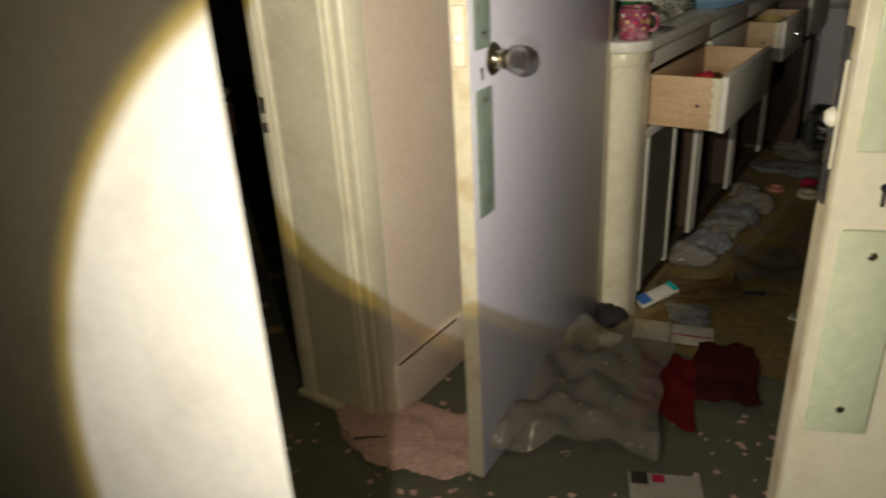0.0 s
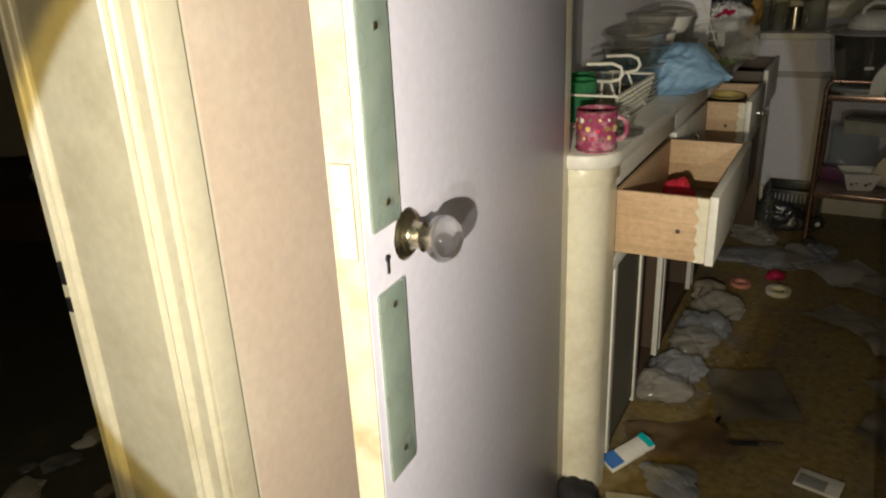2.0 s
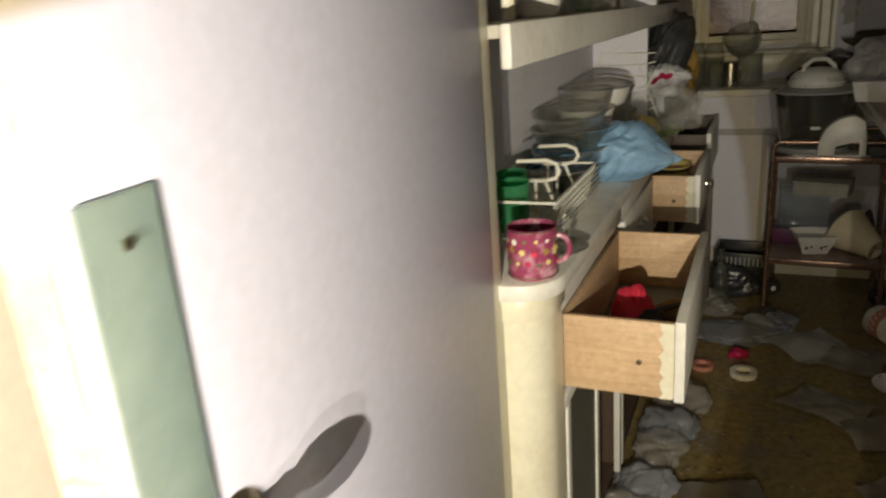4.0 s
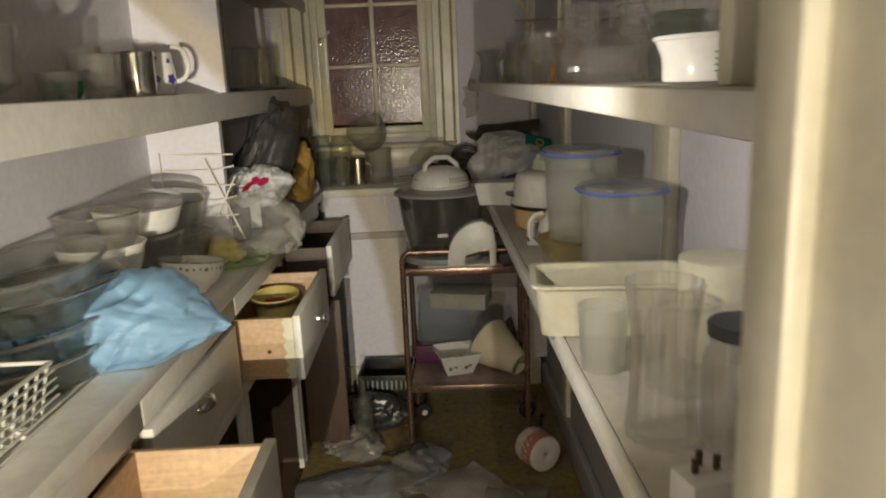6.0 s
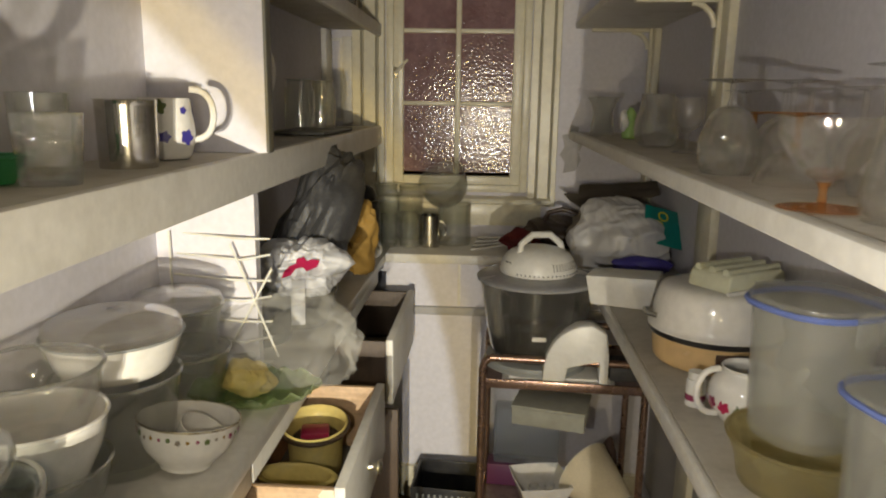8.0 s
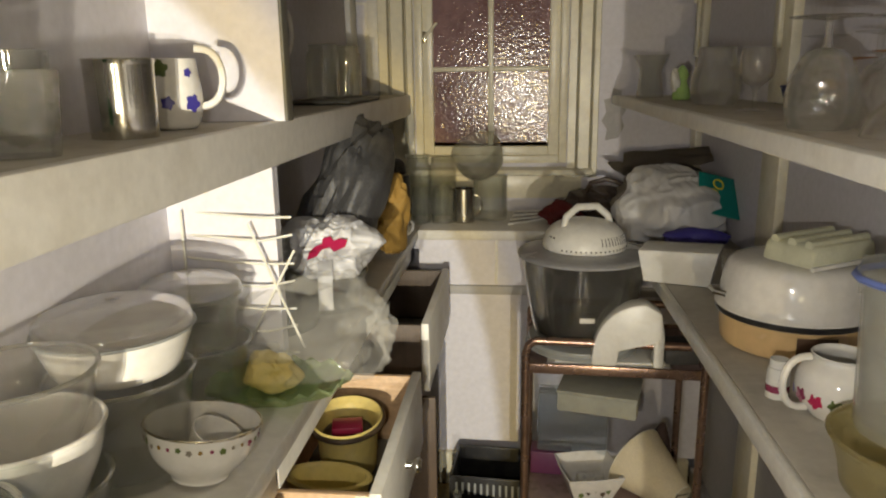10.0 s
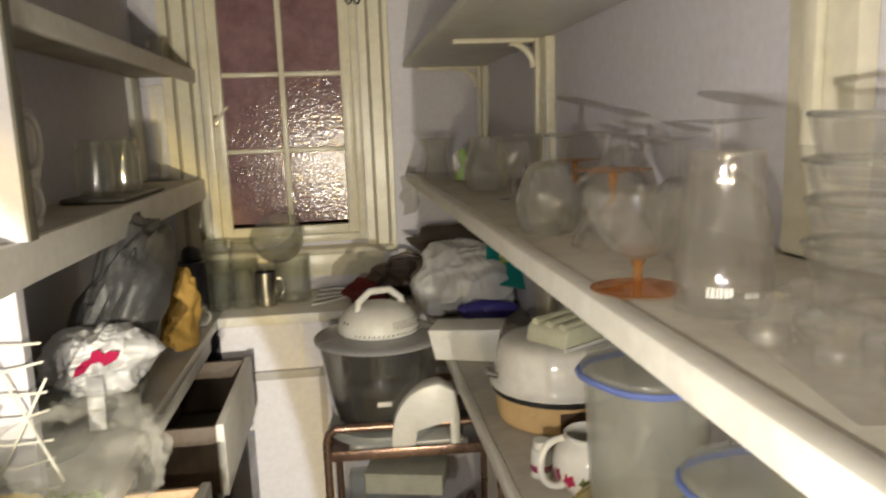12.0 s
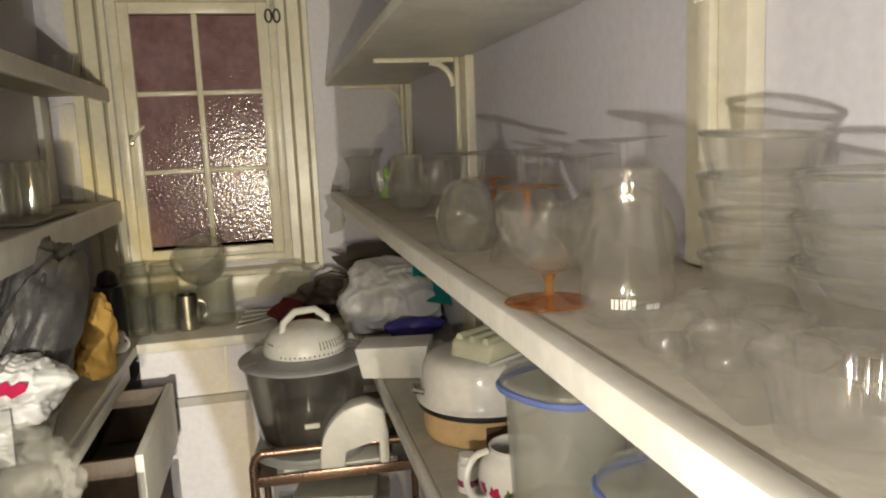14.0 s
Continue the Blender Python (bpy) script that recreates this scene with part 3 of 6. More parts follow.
plates_mat = PLATEGLASS
lilac = panel_door("door_1", pose(-0.306, 1.196, 0, 0, 0, 93.2), 0.80, M_LILAC, M_CREAM,
                   "lilac painted flush door standing wide open", [(0.70, 0.968, (0.945, 0.735)), (1.045, 1.30, (1.075, 1.27))])
rose = part("knob_rose", bm_lathe(spline([(0.0, 0), (0.031, 0), (0.031, 0.003), (0.026, 0.007), (0.018, 0.010), (0.0165, 0.024), (0.019, 0.027), (0.0, 0.027)], 4), 36), BRASS, lilac, "tarnished brass knob rose", at=pose(0.101, 0.0, 1.017, 90, 0, 0))
kb = bm_lathe([(0, 0), (0.014, 0), (0.017, 0.005), (0.027, 0.014), (0.030, 0.024), (0.028, 0.033), (0.020, 0.042), (0.010, 0.046), (0, 0.046)], 12)
part("knob", kb, CRYSTAL, lilac, "faceted clear crystal door knob", at=pose(0.101, -0.027, 1.017, 90, 0, 0))

# second door of the hall, half open
plates_mat = surface("pale_green_painted_plate", (0.62, 0.68, 0.50), 0.3, stain=(0.3, 9, (0.45, 0.45, 0.28)), bump=0.04)
cream_door = panel_door("door_2", pose(0.372, 0.812, 0, 0, 0, 22), 0.78, M_CREAM, M_CREAM, "cream painted door with green finger plates, ajar",
                        [(0.70, 0.958, (0.735, 0.93)), (1.042, 1.30, (1.075, 1.27))])
part("knob", bm_lathe(spline([(0, 0), (0.024, 0), (0.024, 0.004), (0.011, 0.009), (0.011, 0.022), (0.026, 0.032), (0.029, 0.045), (0.018, 0.058), (0, 0.060)], 4), 30), BRASS, cream_door, "dark brass door knob", at=pose(0.112, 0, 1.0, 90, 0, 0))
part("edge_bolt", bm_box(-0.0035, -0.0001, 0.012, 0.03, 0.98, 1.16, 0.0006), BLACK_P, cream_door, "dark metal lock edge")

# casing of the side doorway
side = tagged(new("side_door_casing"), "cream moulded casing of the side doorway", "door casing", kind="structure")
part("casing_board", moulded(-0.965, -0.662, 1.27, 0, 2.2, 0.026, (0.13, 0.84)), M_CREAM, side)
part("corner_bead", bm_box(-0.6615, -0.652, 1.252, 1.306, 0, 2.2, 0.003), M_CREAM, side)
part("seam", bm_box(-0.6598, -0.6575, 1.3062, 1.3100, 0, 2.2), BROWNWOOD, side, "dark open seam along the casing")
part("plinth_block", bm_box(-0.975, -0.655, 1.225, 1.27, 0, 0.02, 0.004), M_CREAM, side)
part("hinge_slot", bm_box(-0.955, -0.945, 1.238, 1.245, 0.86, 0.90), BLACK_P, side, "dark hinge recess")
part("hinge_slot", bm_box(-0.955, -0.945, 1.238, 1.245, 0.81, 0.835), BLACK_P, side, "dark hinge recess")
setting("baseboard_pink_wall", bm_prism([(1.30, 0), (1.30, 0.15), (1.305, 0.165), (FW - 0.1, 0.165), (FW - 0.1, 0)], -0.66, -0.643, "x", 0.003), M_PINK, "stained pink skirting board, loose at its end", "baseboard")
setting("trim_skirt_gap", bm_box(-0.6425, -0.6405, 1.31, 1.60, 0.166, 0.172), BROWNWOOD, "dark gap along the skirting board", "trim")
setting("wall_side_lintel", bm_box(-1.9, -0.97, 1.27, 1.37, 2.05, H), M_HALL, "cream plaster wall over the side doorway", "wall")
setting("wall_side_left", bm_box(-4.2, -1.9, 1.27, 1.37, 0, H), M_HALL, "cream plaster wall beside the side doorway", "wall")

# ---- things on the hall floor ----
def cloth(name, at, w, l, mat, seed, label, wave=0.02):
    return single(name, sheet(w, l, seed, wave, 20, 20, 0.004, ragged=0.25), mat, at, label, "cloth")


cloth("cloth", pose(-0.045, 1.775, 0.001, 0, 0, 14), 0.17, 0.33, RED_C, 3, "dark red cloth lying crumpled on the carpet", 0.03)
cloth("cloth", pose(0.085, 1.945, 0.004, 0, 0, 16), 0.17, 0.32, MAROON, 5, "maroon cloth lying on the floor by the doorway", 0.028)
book = thing("booklet", pose(-0.13, 2.10, 0.004, 0, 0, 14), "open white booklet with a red line on it", "booklet")
part("page", bm_prism([(-0.12, -0.06), (-0.005, -0.06), (-0.005, 0.06), (-0.12, 0.06)], 0, 0.006, "z", 0.001), PAPER, book)
part("page", bm_prism([(0.0, -0.06), (0.13, -0.06), (0.13, 0.06), (0.0, 0.06)], 0, 0.004, "z", 0.001), PAPER, book)
part("red_line", bm_box(0.005, 0.128, -0.014, -0.006, 0.0045, 0.0053), CRIMSON, book, "printed red line")
single("black_cloth", crumple((0.055, 0.075, 0.05), 4, 0.35, 3, 0.3), BLACK_C, pose(-0.315, 2.03, 0, 0, 0, 20), "black crumpled cloth by the door foot", "cloth")
single("tissue", crumple((0.04, 0.03, 0.018), 6, 0.35, 2, 0.2), PAPER, pose(-0.285, 1.95, 0, 0, 0, 30), "crumpled white paper tissue on the floor", "paper")
single("plastic_sheet", sheet(0.40, 0.56, 9, 0.12, 44, 44, 0.0008, 0.35, 5.0), DUSTFILM, pose(-0.19, 1.60, 0.001, 0, 0, 12), "dusty see-through plastic sheet heaped on the floor", "plastic sheet")
pk = thing("packet", pose(-0.245, 2.29, 0.02, 6, -14, 52), "torn white packet with blue and teal print", "packet")
part("packet_body", bm_prism([(-0.075, -0.028), (0.075, -0.028), (0.08, 0.0), (0.075, 0.028), (-0.075, 0.028)], 0, 0.018, "z", 0.005), PAPER, pk)
part("blue_band", bm_box(-0.073, -0.03, -0.027, 0.027, 0.0183, 0.0195), surface("blue_print", (0.06, 0.18, 0.5), 0.4), pk, "printed blue band")
part("teal_end", bm_box(0.055, 0.074, -0.027, 0.027, 0.0183, 0.0195), surface("bright_teal_print", (0.0, 0.42, 0.45), 0.4), pk, "printed teal end")
single("packet_film", crumple((0.07, 0.05, 0.02), 13, 0.45, 3, 0.3), GREYFILM, pose(-0.12, 2.24, 0, 0, 0, -20), "crumpled dark see-through wrapper on the floor", "wrapper")
single("cardboard_piece", sheet(0.26, 0.20, 21, 0.03, 12, 12, 0.004, 0.3), CARD, pose(-0.13, 2.42, 0.001, 0, 0, 30), "torn brown cardboard lying on the floor", "cardboard")
knife = thing("knife", pose(0.06, 2.50, 0.008, 0, 0, 22), "small knife with a black handle", "knife")
part("handle", bm_prism([(-0.06, -0.007), (0.015, -0.009), (0.015, 0.008), (-0.06, 0.007)], 0, 0.01, "z", 0.003), BLACK_P, knife, "black handle")
part("blade", bm_prism([(0.016, -0.007), (0.07, -0.004), (0.085, 0.004), (0.016, 0.007)], 0.004, 0.006, "z"), STEEL, knife, "dull steel blade")
nb = thing("notebook", pose(0.235, 2.40, 0.003, 0, 0, -12), "small cream notebook with a grey cover", "notebook")
part("page_block", bm_box(-0.055, 0.055, -0.038, 0.038, 0, 0.008, 0.001), PAPER, nb)
part("cover", bm_box(-0.05, 0.02, -0.036, 0.012, 0.0083, 0.0105, 0.001), GREY_P, nb, "grey cover")
nw = thing("leaflet", pose(0.09, 1.38, 0.001, 0, 0, 24), "white printed leaflet with a small red mark", "leaflet")
part("leaf_sheet", sheet(0.17, 0.13, 33, 0.004), PAPER, nw)
part("red_mark", bm_box(-0.03, 0.0, 0.03, 0.055, 0.009, 0.010), CRIMSON, nw, "red printed patch")
part("dark_mark", bm_box(-0.08, -0.04, 0.02, 0.06, 0.009, 0.010), BLACK_P, nw, "dark printed patch")
single("rubble_patch", crumple((0.20, 0.13, 0.022), 15, 0.3, 4, 0.6), PINKDUST, pose(-0.56, 1.23, 0, 0, 0, 10), "pink plaster rubble and dust by the door casing", "rubble")
single("twig", bm_tube([(-0.06, 0, 0.004), (0, 0.004, 0.006), (0.05, 0.0, 0.004)], 0.003, 6), BROWNWOOD, pose(-0.62, 1.16, 0.028, 0, 0, 30), "short dark splinter of wood on the rubble", "splinter")

# ---- the dark side room, seen through its doorway ----
bench = thing("low_bench", pose(-2.35, 2.55, 0, 0, 0, 24), "dark wooden bench strewn with pale debris", "bench")
part("top", bm_box(-1.1, 1.1, -0.32, 0.32, 0.52, 0.56, 0.006), BROWNWOOD, bench)
part("apron", bm_box(-1.08, 1.08, -0.315, -0.29, 0.40, 0.52, 0.003), BROWNWOOD, bench)
for sx in (-1.03, 1.03):
    for sy in (-0.27, 0.27):
        part("leg", bm_box(sx - 0.03, sx + 0.03, sy - 0.03, sy + 0.03, 0, 0.52, 0.004), BROWNWOOD, bench)
rnd = random.Random(8)
for k in range(9):
    p = bench.matrix_basis @ Vector((rnd.uniform(-0.4, 1.0), rnd.uniform(-0.27, 0.2), 0.561))
    single("debris_lump", crumple((rnd.uniform(0.04, 0.13), rnd.uniform(0.04, 0.09), rnd.uniform(0.02, 0.06)), 40 + k, 0.4, 2, 0.3), rnd.choice((PINKDUST, PAPER_G, CARD, PAPER)), pose(*p, 0, 0, rnd.uniform(0, 180)), "pale lump of debris on the dark bench", "debris", "debris on the bench")
single("bucket", vessel([(0.11, 0), (0.125, 0.02), (0.15, 0.24), (0.158, 0.25)], 0.004), WHITE_P, pose(-1.42, 2.02, 0.0, 14, 8, 0), "grimy white plastic bucket in the side room", "bucket")
for k in range(46):
    a, b = rnd.uniform(-1.9, -0.98), rnd.uniform(1.42, 2.5)
    s = rnd.uniform(0.02, 0.075)
    single("rubbish_scrap", crumple((s, s * rnd.uniform(0.5, 0.9), s * rnd.uniform(0.25, 0.5)), 60 + k, 0.5, 1, 0.3), rnd.choice((PAPER_G, FELT, CARD, PAPER, GREYFILM)), pose(a, b, 0, 0, 0, rnd.uniform(0, 180)), "crumpled rubbish scrap on the side room floor", "rubbish", "rubbish of the side room")

# ---- the window ----
GX0, GX1, GZ0, GZ1, GY = -0.247, 0.180, 1.187, 1.997, 5.18
win = tagged(new("window_1"), "cream casement window with six obscured panes", "window", kind="structure")
fr = part("window_frame", frame_of(WX0 - 0.002, WX1 + 0.002, WZ0, WZ1 + 0.002, 0.028, BW - 0.012, BW + 0.10), M_CREAM, win)
sash = part("sash", frame_of(GX0 - 0.034, GX1 + 0.034, GZ0 - 0.045, GZ1 + 0.036, 0.038, GY - 0.022, GY + 0.02), M_CREAM, win)
gm = (GX0 + GX1) / 2
part("glazing_bar", bm_box(gm - 0.010, gm + 0.010, GY - 0.016, GY + 0.014, GZ0 - 0.005, GZ1, 0.003), M_CREAM, sash)
rows_z = [GZ0 + (GZ1 - GZ0) * k / 3 for k in range(4)]
for z in rows_z[1:3]:
    for x0, x1 in ((GX0, gm - 0.0105), (gm + 0.0105, GX1)):
        part("glazing_bar", bm_box(x0 - 0.002, x1, GY - 0.0155, GY + 0.0135, z - 0.008, z + 0.008, 0.0025), M_CREAM, sash)
for i in range(3):
    for x0, x1 in ((GX0, gm - 0.008), (gm + 0.008, GX1)):
        part("pane", bm_box(x0 + 0.001, x1 - 0.001, GY - 0.002, GY + 0.002, rows_z[i] + 0.006, rows_z[i + 1] - 0.006), PANE, win)
part("casing", moulded(-0.435, -0.312, BW - 0.002, 1.07, 2.13, 0.022), M_CREAM, win)
part("casing", moulded(0.245, 0.352, BW - 0.002, 1.07, 2.13, 0.022), M_CREAM, win)
part("head_casing", bm_box(-0.43, 0.35, BW - 0.022, BW - 0.001, 2.065, 2.20, 0.004), M_CREAM, win)
part("window_sill", bm_prism([(BW - 0.055, 1.078), (BW - 0.06, 1.085), (BW - 0.055, 1.098), (BW + 0.1, 1.118), (BW + 0.1, 1.078)], -0.40, 0.335, "x", 0.002), M_CREAM, win)
part("apron", bm_box(-0.36, 0.30, BW - 0.014, BW - 0.001, 0.99, 1.077, 0.003), M_CREAM, win)
stay = part("stay_bar", bm_tube([(0.03, BW + 0.006, 1.128), (0.10, BW - 0.002, 1.136), (0.16, BW - 0.004, 1.130), (0.215, BW + 0.006, 1.128)], 0.0045, 8), M_CREAM, win, "painted-over window stay")
catch = part("catch", bm_box(-0.281, -0.265, GY - 0.034, GY - 0.020, 1.55, 1.59, 0.003), BRASS, win)
part("catch_handle", bm_tube([(-0.273, GY - 0.034, 1.568), (-0.255, GY - 0.045, 1.585), (-0.225, GY - 0.045, 1.618)], 0.005, 8), M_CREAM, catch, "painted catch handle")
setting("backdrop_brick", bm_box(-1.2, 1.5, 5.62, 5.7, 0, 2.8), BRICK, "dim red brick wall outside the window", "wall")
sc = thing("hanging_scissors", pose(0.232, BW - 0.03, 2.04, 90, 0, 0), "dark metal scissors hanging from the casing", "scissors")
for s in (-1, 1):
    part("loop", bm_tube([(s * 0.014 + 0.011 * math.cos(q), 0.022 * math.sin(q) - 0.06, 0) for q in [2 * math.pi * k / 14 for k in range(14)]], 0.0035, 6, True), BLACK_P, sc)
    part("blade", bm_prism([(s * 0.004 - 0.005, -0.04), (s * 0.004 + 0.005, -0.04), (s * 0.002, 0.07)], s * 0.0015 - 0.001, s * 0.0015 + 0.001), STEEL, sc)
setting("trim_peeled_patch", bm_prism([(-0.035, -0.10), (0.012, -0.09), (0.03, -0.05), (0.02, -0.02), (0.036, 0.01), (0.012, 0.035), (0.018, 0.075), (-0.012, 0.085), (-0.02, 0.05), (-0.044, 0.045), (-0.034, 0.0), (-0.05, -0.03), (-0.03, -0.06)], 0, 0.0012), surface("bare_plaster", (0.40, 0.385, 0.38), 0.85, stain=(0.6, 20, (0.55, 0.53, 0.52)), bump=0.3), "grey patch where the paint has peeled", "trim").matrix_basis = pose(0.415, BW - 0.0005, 1.30, 90, 0, 0)

# ---- shelves ----
def board(x0, x1, y0, y1, z, t=0.022, nose=0.004):
    return bm_box(x0, x1, y0, y1, z - t, z, nose)


def shelf(name, x0, x1, y0, y1, z, label, t=0.022, cream_edge=None):
    s = thing(name, pose(0, 0, 0), label, "shelf")
    s["kind"] = "structure"
    part("board", board(x0, x1, y0, y1, z, t), M_DUSTY, s)
    if cream_edge:
        part("front_edge", bm_box(cream_edge[0], cream_edge[1], y0 - 0.001, y1 + 0.001, z - cream_edge[2], z + 0.0015, 0.005), M_OFFWHITE, s, "cream painted front edge")
    return s


shelf("shelf_left_lower", LW, -0.341, FW + 0.01, 5.12, 1.368, "dusty white-edged wooden shelf over the counter", 0.022, (-0.341, -0.322, 0.070))
shelf("shelf_left_upper", LW, -0.341, FW + 0.01, 5.12, 1.745, "white-edged wooden shelf under the ceiling", 0.022, (-0.341, -0.322, 0.045))
shelf("shelf_left_top", LW, -0.341, FW + 0.01, 5.12, 2.075, "white-edged wooden shelf under the ceiling", 0.022, (-0.341, -0.322, 0.045))
shelf("shelf_right_low", 0.418, RW, FW + 0.02, 4.79, 0.950, "cream-edged shelf board along the wall", 0.024, (0.402, 0.418, 0.030))
shelf("shelf_right_middle", 0.418, RW, FW + 0.02, 5.09, 1.36, "cream-edged shelf board full of glassware", 0.024, (0.392, 0.418, 0.029))
up = shelf("shelf_right_upper", 0.40, RW, FW + 0.02, 5.13, 1.757, "off-white painted shelf board on brackets", 0.022)
up.children[0].data.materials[0] = M_OFFWHITE
tp = shelf("shelf_right_top", 0.43, RW, FW + 0.02, 5.13, 2.075, "off-white painted shelf board on brackets", 0.022)
tp.children[0].data.materials[0] = M_OFFWHITE
part_w = thing("partition", pose(0, 0, 0), "white vertical partition board between the shelves", "partition")
part_w["kind"] = "structure"
part("panel", bm_box(LW, -0.340, 3.632, 3.658, 0.936, 1.298), M_WALL, part_w)
part("panel", bm_box(LW, -0.312, 3.632, 3.658, 1.369, 2.44), M_WALL, part_w)
part("edge_strip", bm_box(-0.3118, -0.306, 3.629, 3.661, 1.369, 2.44, 0.002), DARKP, part_w, "dark worn front edge")
for y0, y1 in ((3.66, 3.70), (5.02, 5.11)):
    setting("trim_wall_batten", bm_box(LW, LW + 0.02, y0, y1, 1.37, 1.72, 0.003), M_OFFWHITE, "white batten on the alcove wall", "trim")
setting("trim_back_batten", bm_box(-0.475, -0.437, BW - 0.02, BW, 1.37, 1.70, 0.003), M_OFFWHITE, "white batten beside the window", "trim")
setting("trim_back_panel", frame_of(LW + 0.004, -0.476, 1.385, 1.695, 0.010, BW - 0.008, BW - 0.001, 0.002), M_OFFWHITE, "moulded panel on the back wall", "trim")

# battens and brackets on the glassware wall
BATTENS = ((2.10, 2.20), (3.13, 3.245), (4.235, 4.36), (5.06, 5.14))
for y0, y1 in BATTENS:
    for z0, z1 in ((0.0, 0.919), (0.952, 1.335), (1.362, 1.734), (1.759, 2.05), (2.077, H)):
        setting("trim_batten", bm_box(RW - 0.024, RW, y0, y1, z0, z1, 0.004), M_CREAM, "cream painted wall batten carrying the shelves", "trim")


def bracket(y, z):
    """A curved shelf bracket on a batten."""
    b = thing("shelf_bracket", pose(0, 0, 0), "cream painted curved metal shelf bracket", "bracket", "brackets of the upper shelves")
    part("wall_arm", bm_box(RW - 0.037, RW - 0.0245, y - 0.013, y + 0.013, z - 0.27, z - 0.022, 0.003), M_CREAM, b)
    part("shelf_arm", bm_box(0.455, RW - 0.038, y - 0.013, y + 0.013, z - 0.035, z - 0.0225, 0.003), M_CREAM, b)
    brace = [(RW - 0.04 - 0.06 * (1 - math.cos(radians(a))), y, z - 0.095 + 0.060 * math.sin(radians(a))) for a in range(0, 91, 15)]
    part("brace", bm_tube(brace, 0.008, 8), M_CREAM, b)


for y in (3.19, 4.297, 5.10):
    bracket(y, 1.757)
for y in (4.297, 5.10):
    bracket(y, 2.075)
setting("shelf_post", bm_box(0.425, 0.450, 2.24, 2.268, 1.361, 1.734, 0.004), M_CREAM, "slim cream post carrying the upper shelf", "post")
setting("wall_right_dado", bm_box(RW - 0.006, RW, FW, 4.79, 0.0, 0.925), M_GREYP, "dull grey painted lower wall under the shelf", "wall")
setting("baseboard_right", bm_box(RW - 0.03, RW - 0.0065, 2.25, 4.79, 0.0, 0.11, 0.004), M_GREYP, "grimy grey skirting board", "baseboard")

# ---- the back counter under the window ----
bc = thing("back_counter", pose(0, 0, 0), "white built-in counter front under the window", "counter")
part("front_panel", bm_box(-0.262, RW - 0.001, 4.822, 4.84, 0.125, 0.715), M_WALL, bc)
part("upper_panel", bm_box(-0.262, RW - 0.001, 4.822, 4.84, 0.745, 0.905), M_WALL, bc)
part("rail", bm_box(-0.262, RW - 0.001, 4.806, 4.838, 0.715, 0.745, 0.004), M_GREYP, bc, "grey rail across the front")
part("plinth", bm_box(-0.262, RW - 0.032, 4.80, 4.838, 0.0, 0.125, 0.005), M_CREAM, bc, "cream plinth board")
part("joint_strip", bm_box(-0.006, 0.004, 4.815, 4.8215, 0.75, 0.90, 0.001), M_OFFWHITE, bc)
single("back_worktop", bm_box(-0.262, RW - 0.001, 4.79, BW - 0.001, 0.906, 0.940, 0.006), M_OFFWHITE, pose(0, 0, 0), "dusty white worktop under the window", "worktop")

# ---- the long counter ----
cor = [(LW, 2.045)] + [(-0.262 - 0.085 + 0.085 * math.cos(radians(a)), 2.045 + 0.085 + 0.085 * math.sin(radians(a))) for a in range(-90, 1, 10)] + [(-0.262, BW - 0.001), (LW, BW - 0.001)]
single("long_worktop", bm_prism(cor, 0.902, 0.936, "z", 0.008), M_OFFWHITE, pose(0, 0, 0), "dusty grey-white worktop with a rounded end", "worktop")
cor2 = [(LW, 2.062)] + [(-0.285 - 0.07 + 0.07 * math.cos(radians(a)), 2.062 + 0.07 + 0.07 * math.sin(radians(a))) for a in range(-90, 1, 10)] + [(-0.285, 2.185), (LW, 2.185)]
endp = thing("counter_end", pose(0, 0, 0), "cream gloss painted rounded counter end panel", "counter")
part("panel", bm_prism(cor2, 0.0, 0.9015), M_CREAM, endp)
part("moulding", bm_prism([(p[0] * 1 + (0.006 if p[0] > -0.5 else 0), p[1] - (0.006 if p[1] < 2.18 else 0)) for p in cor2], 0.86, 0.9012, "z", 0.003), M_CREAM, endp)


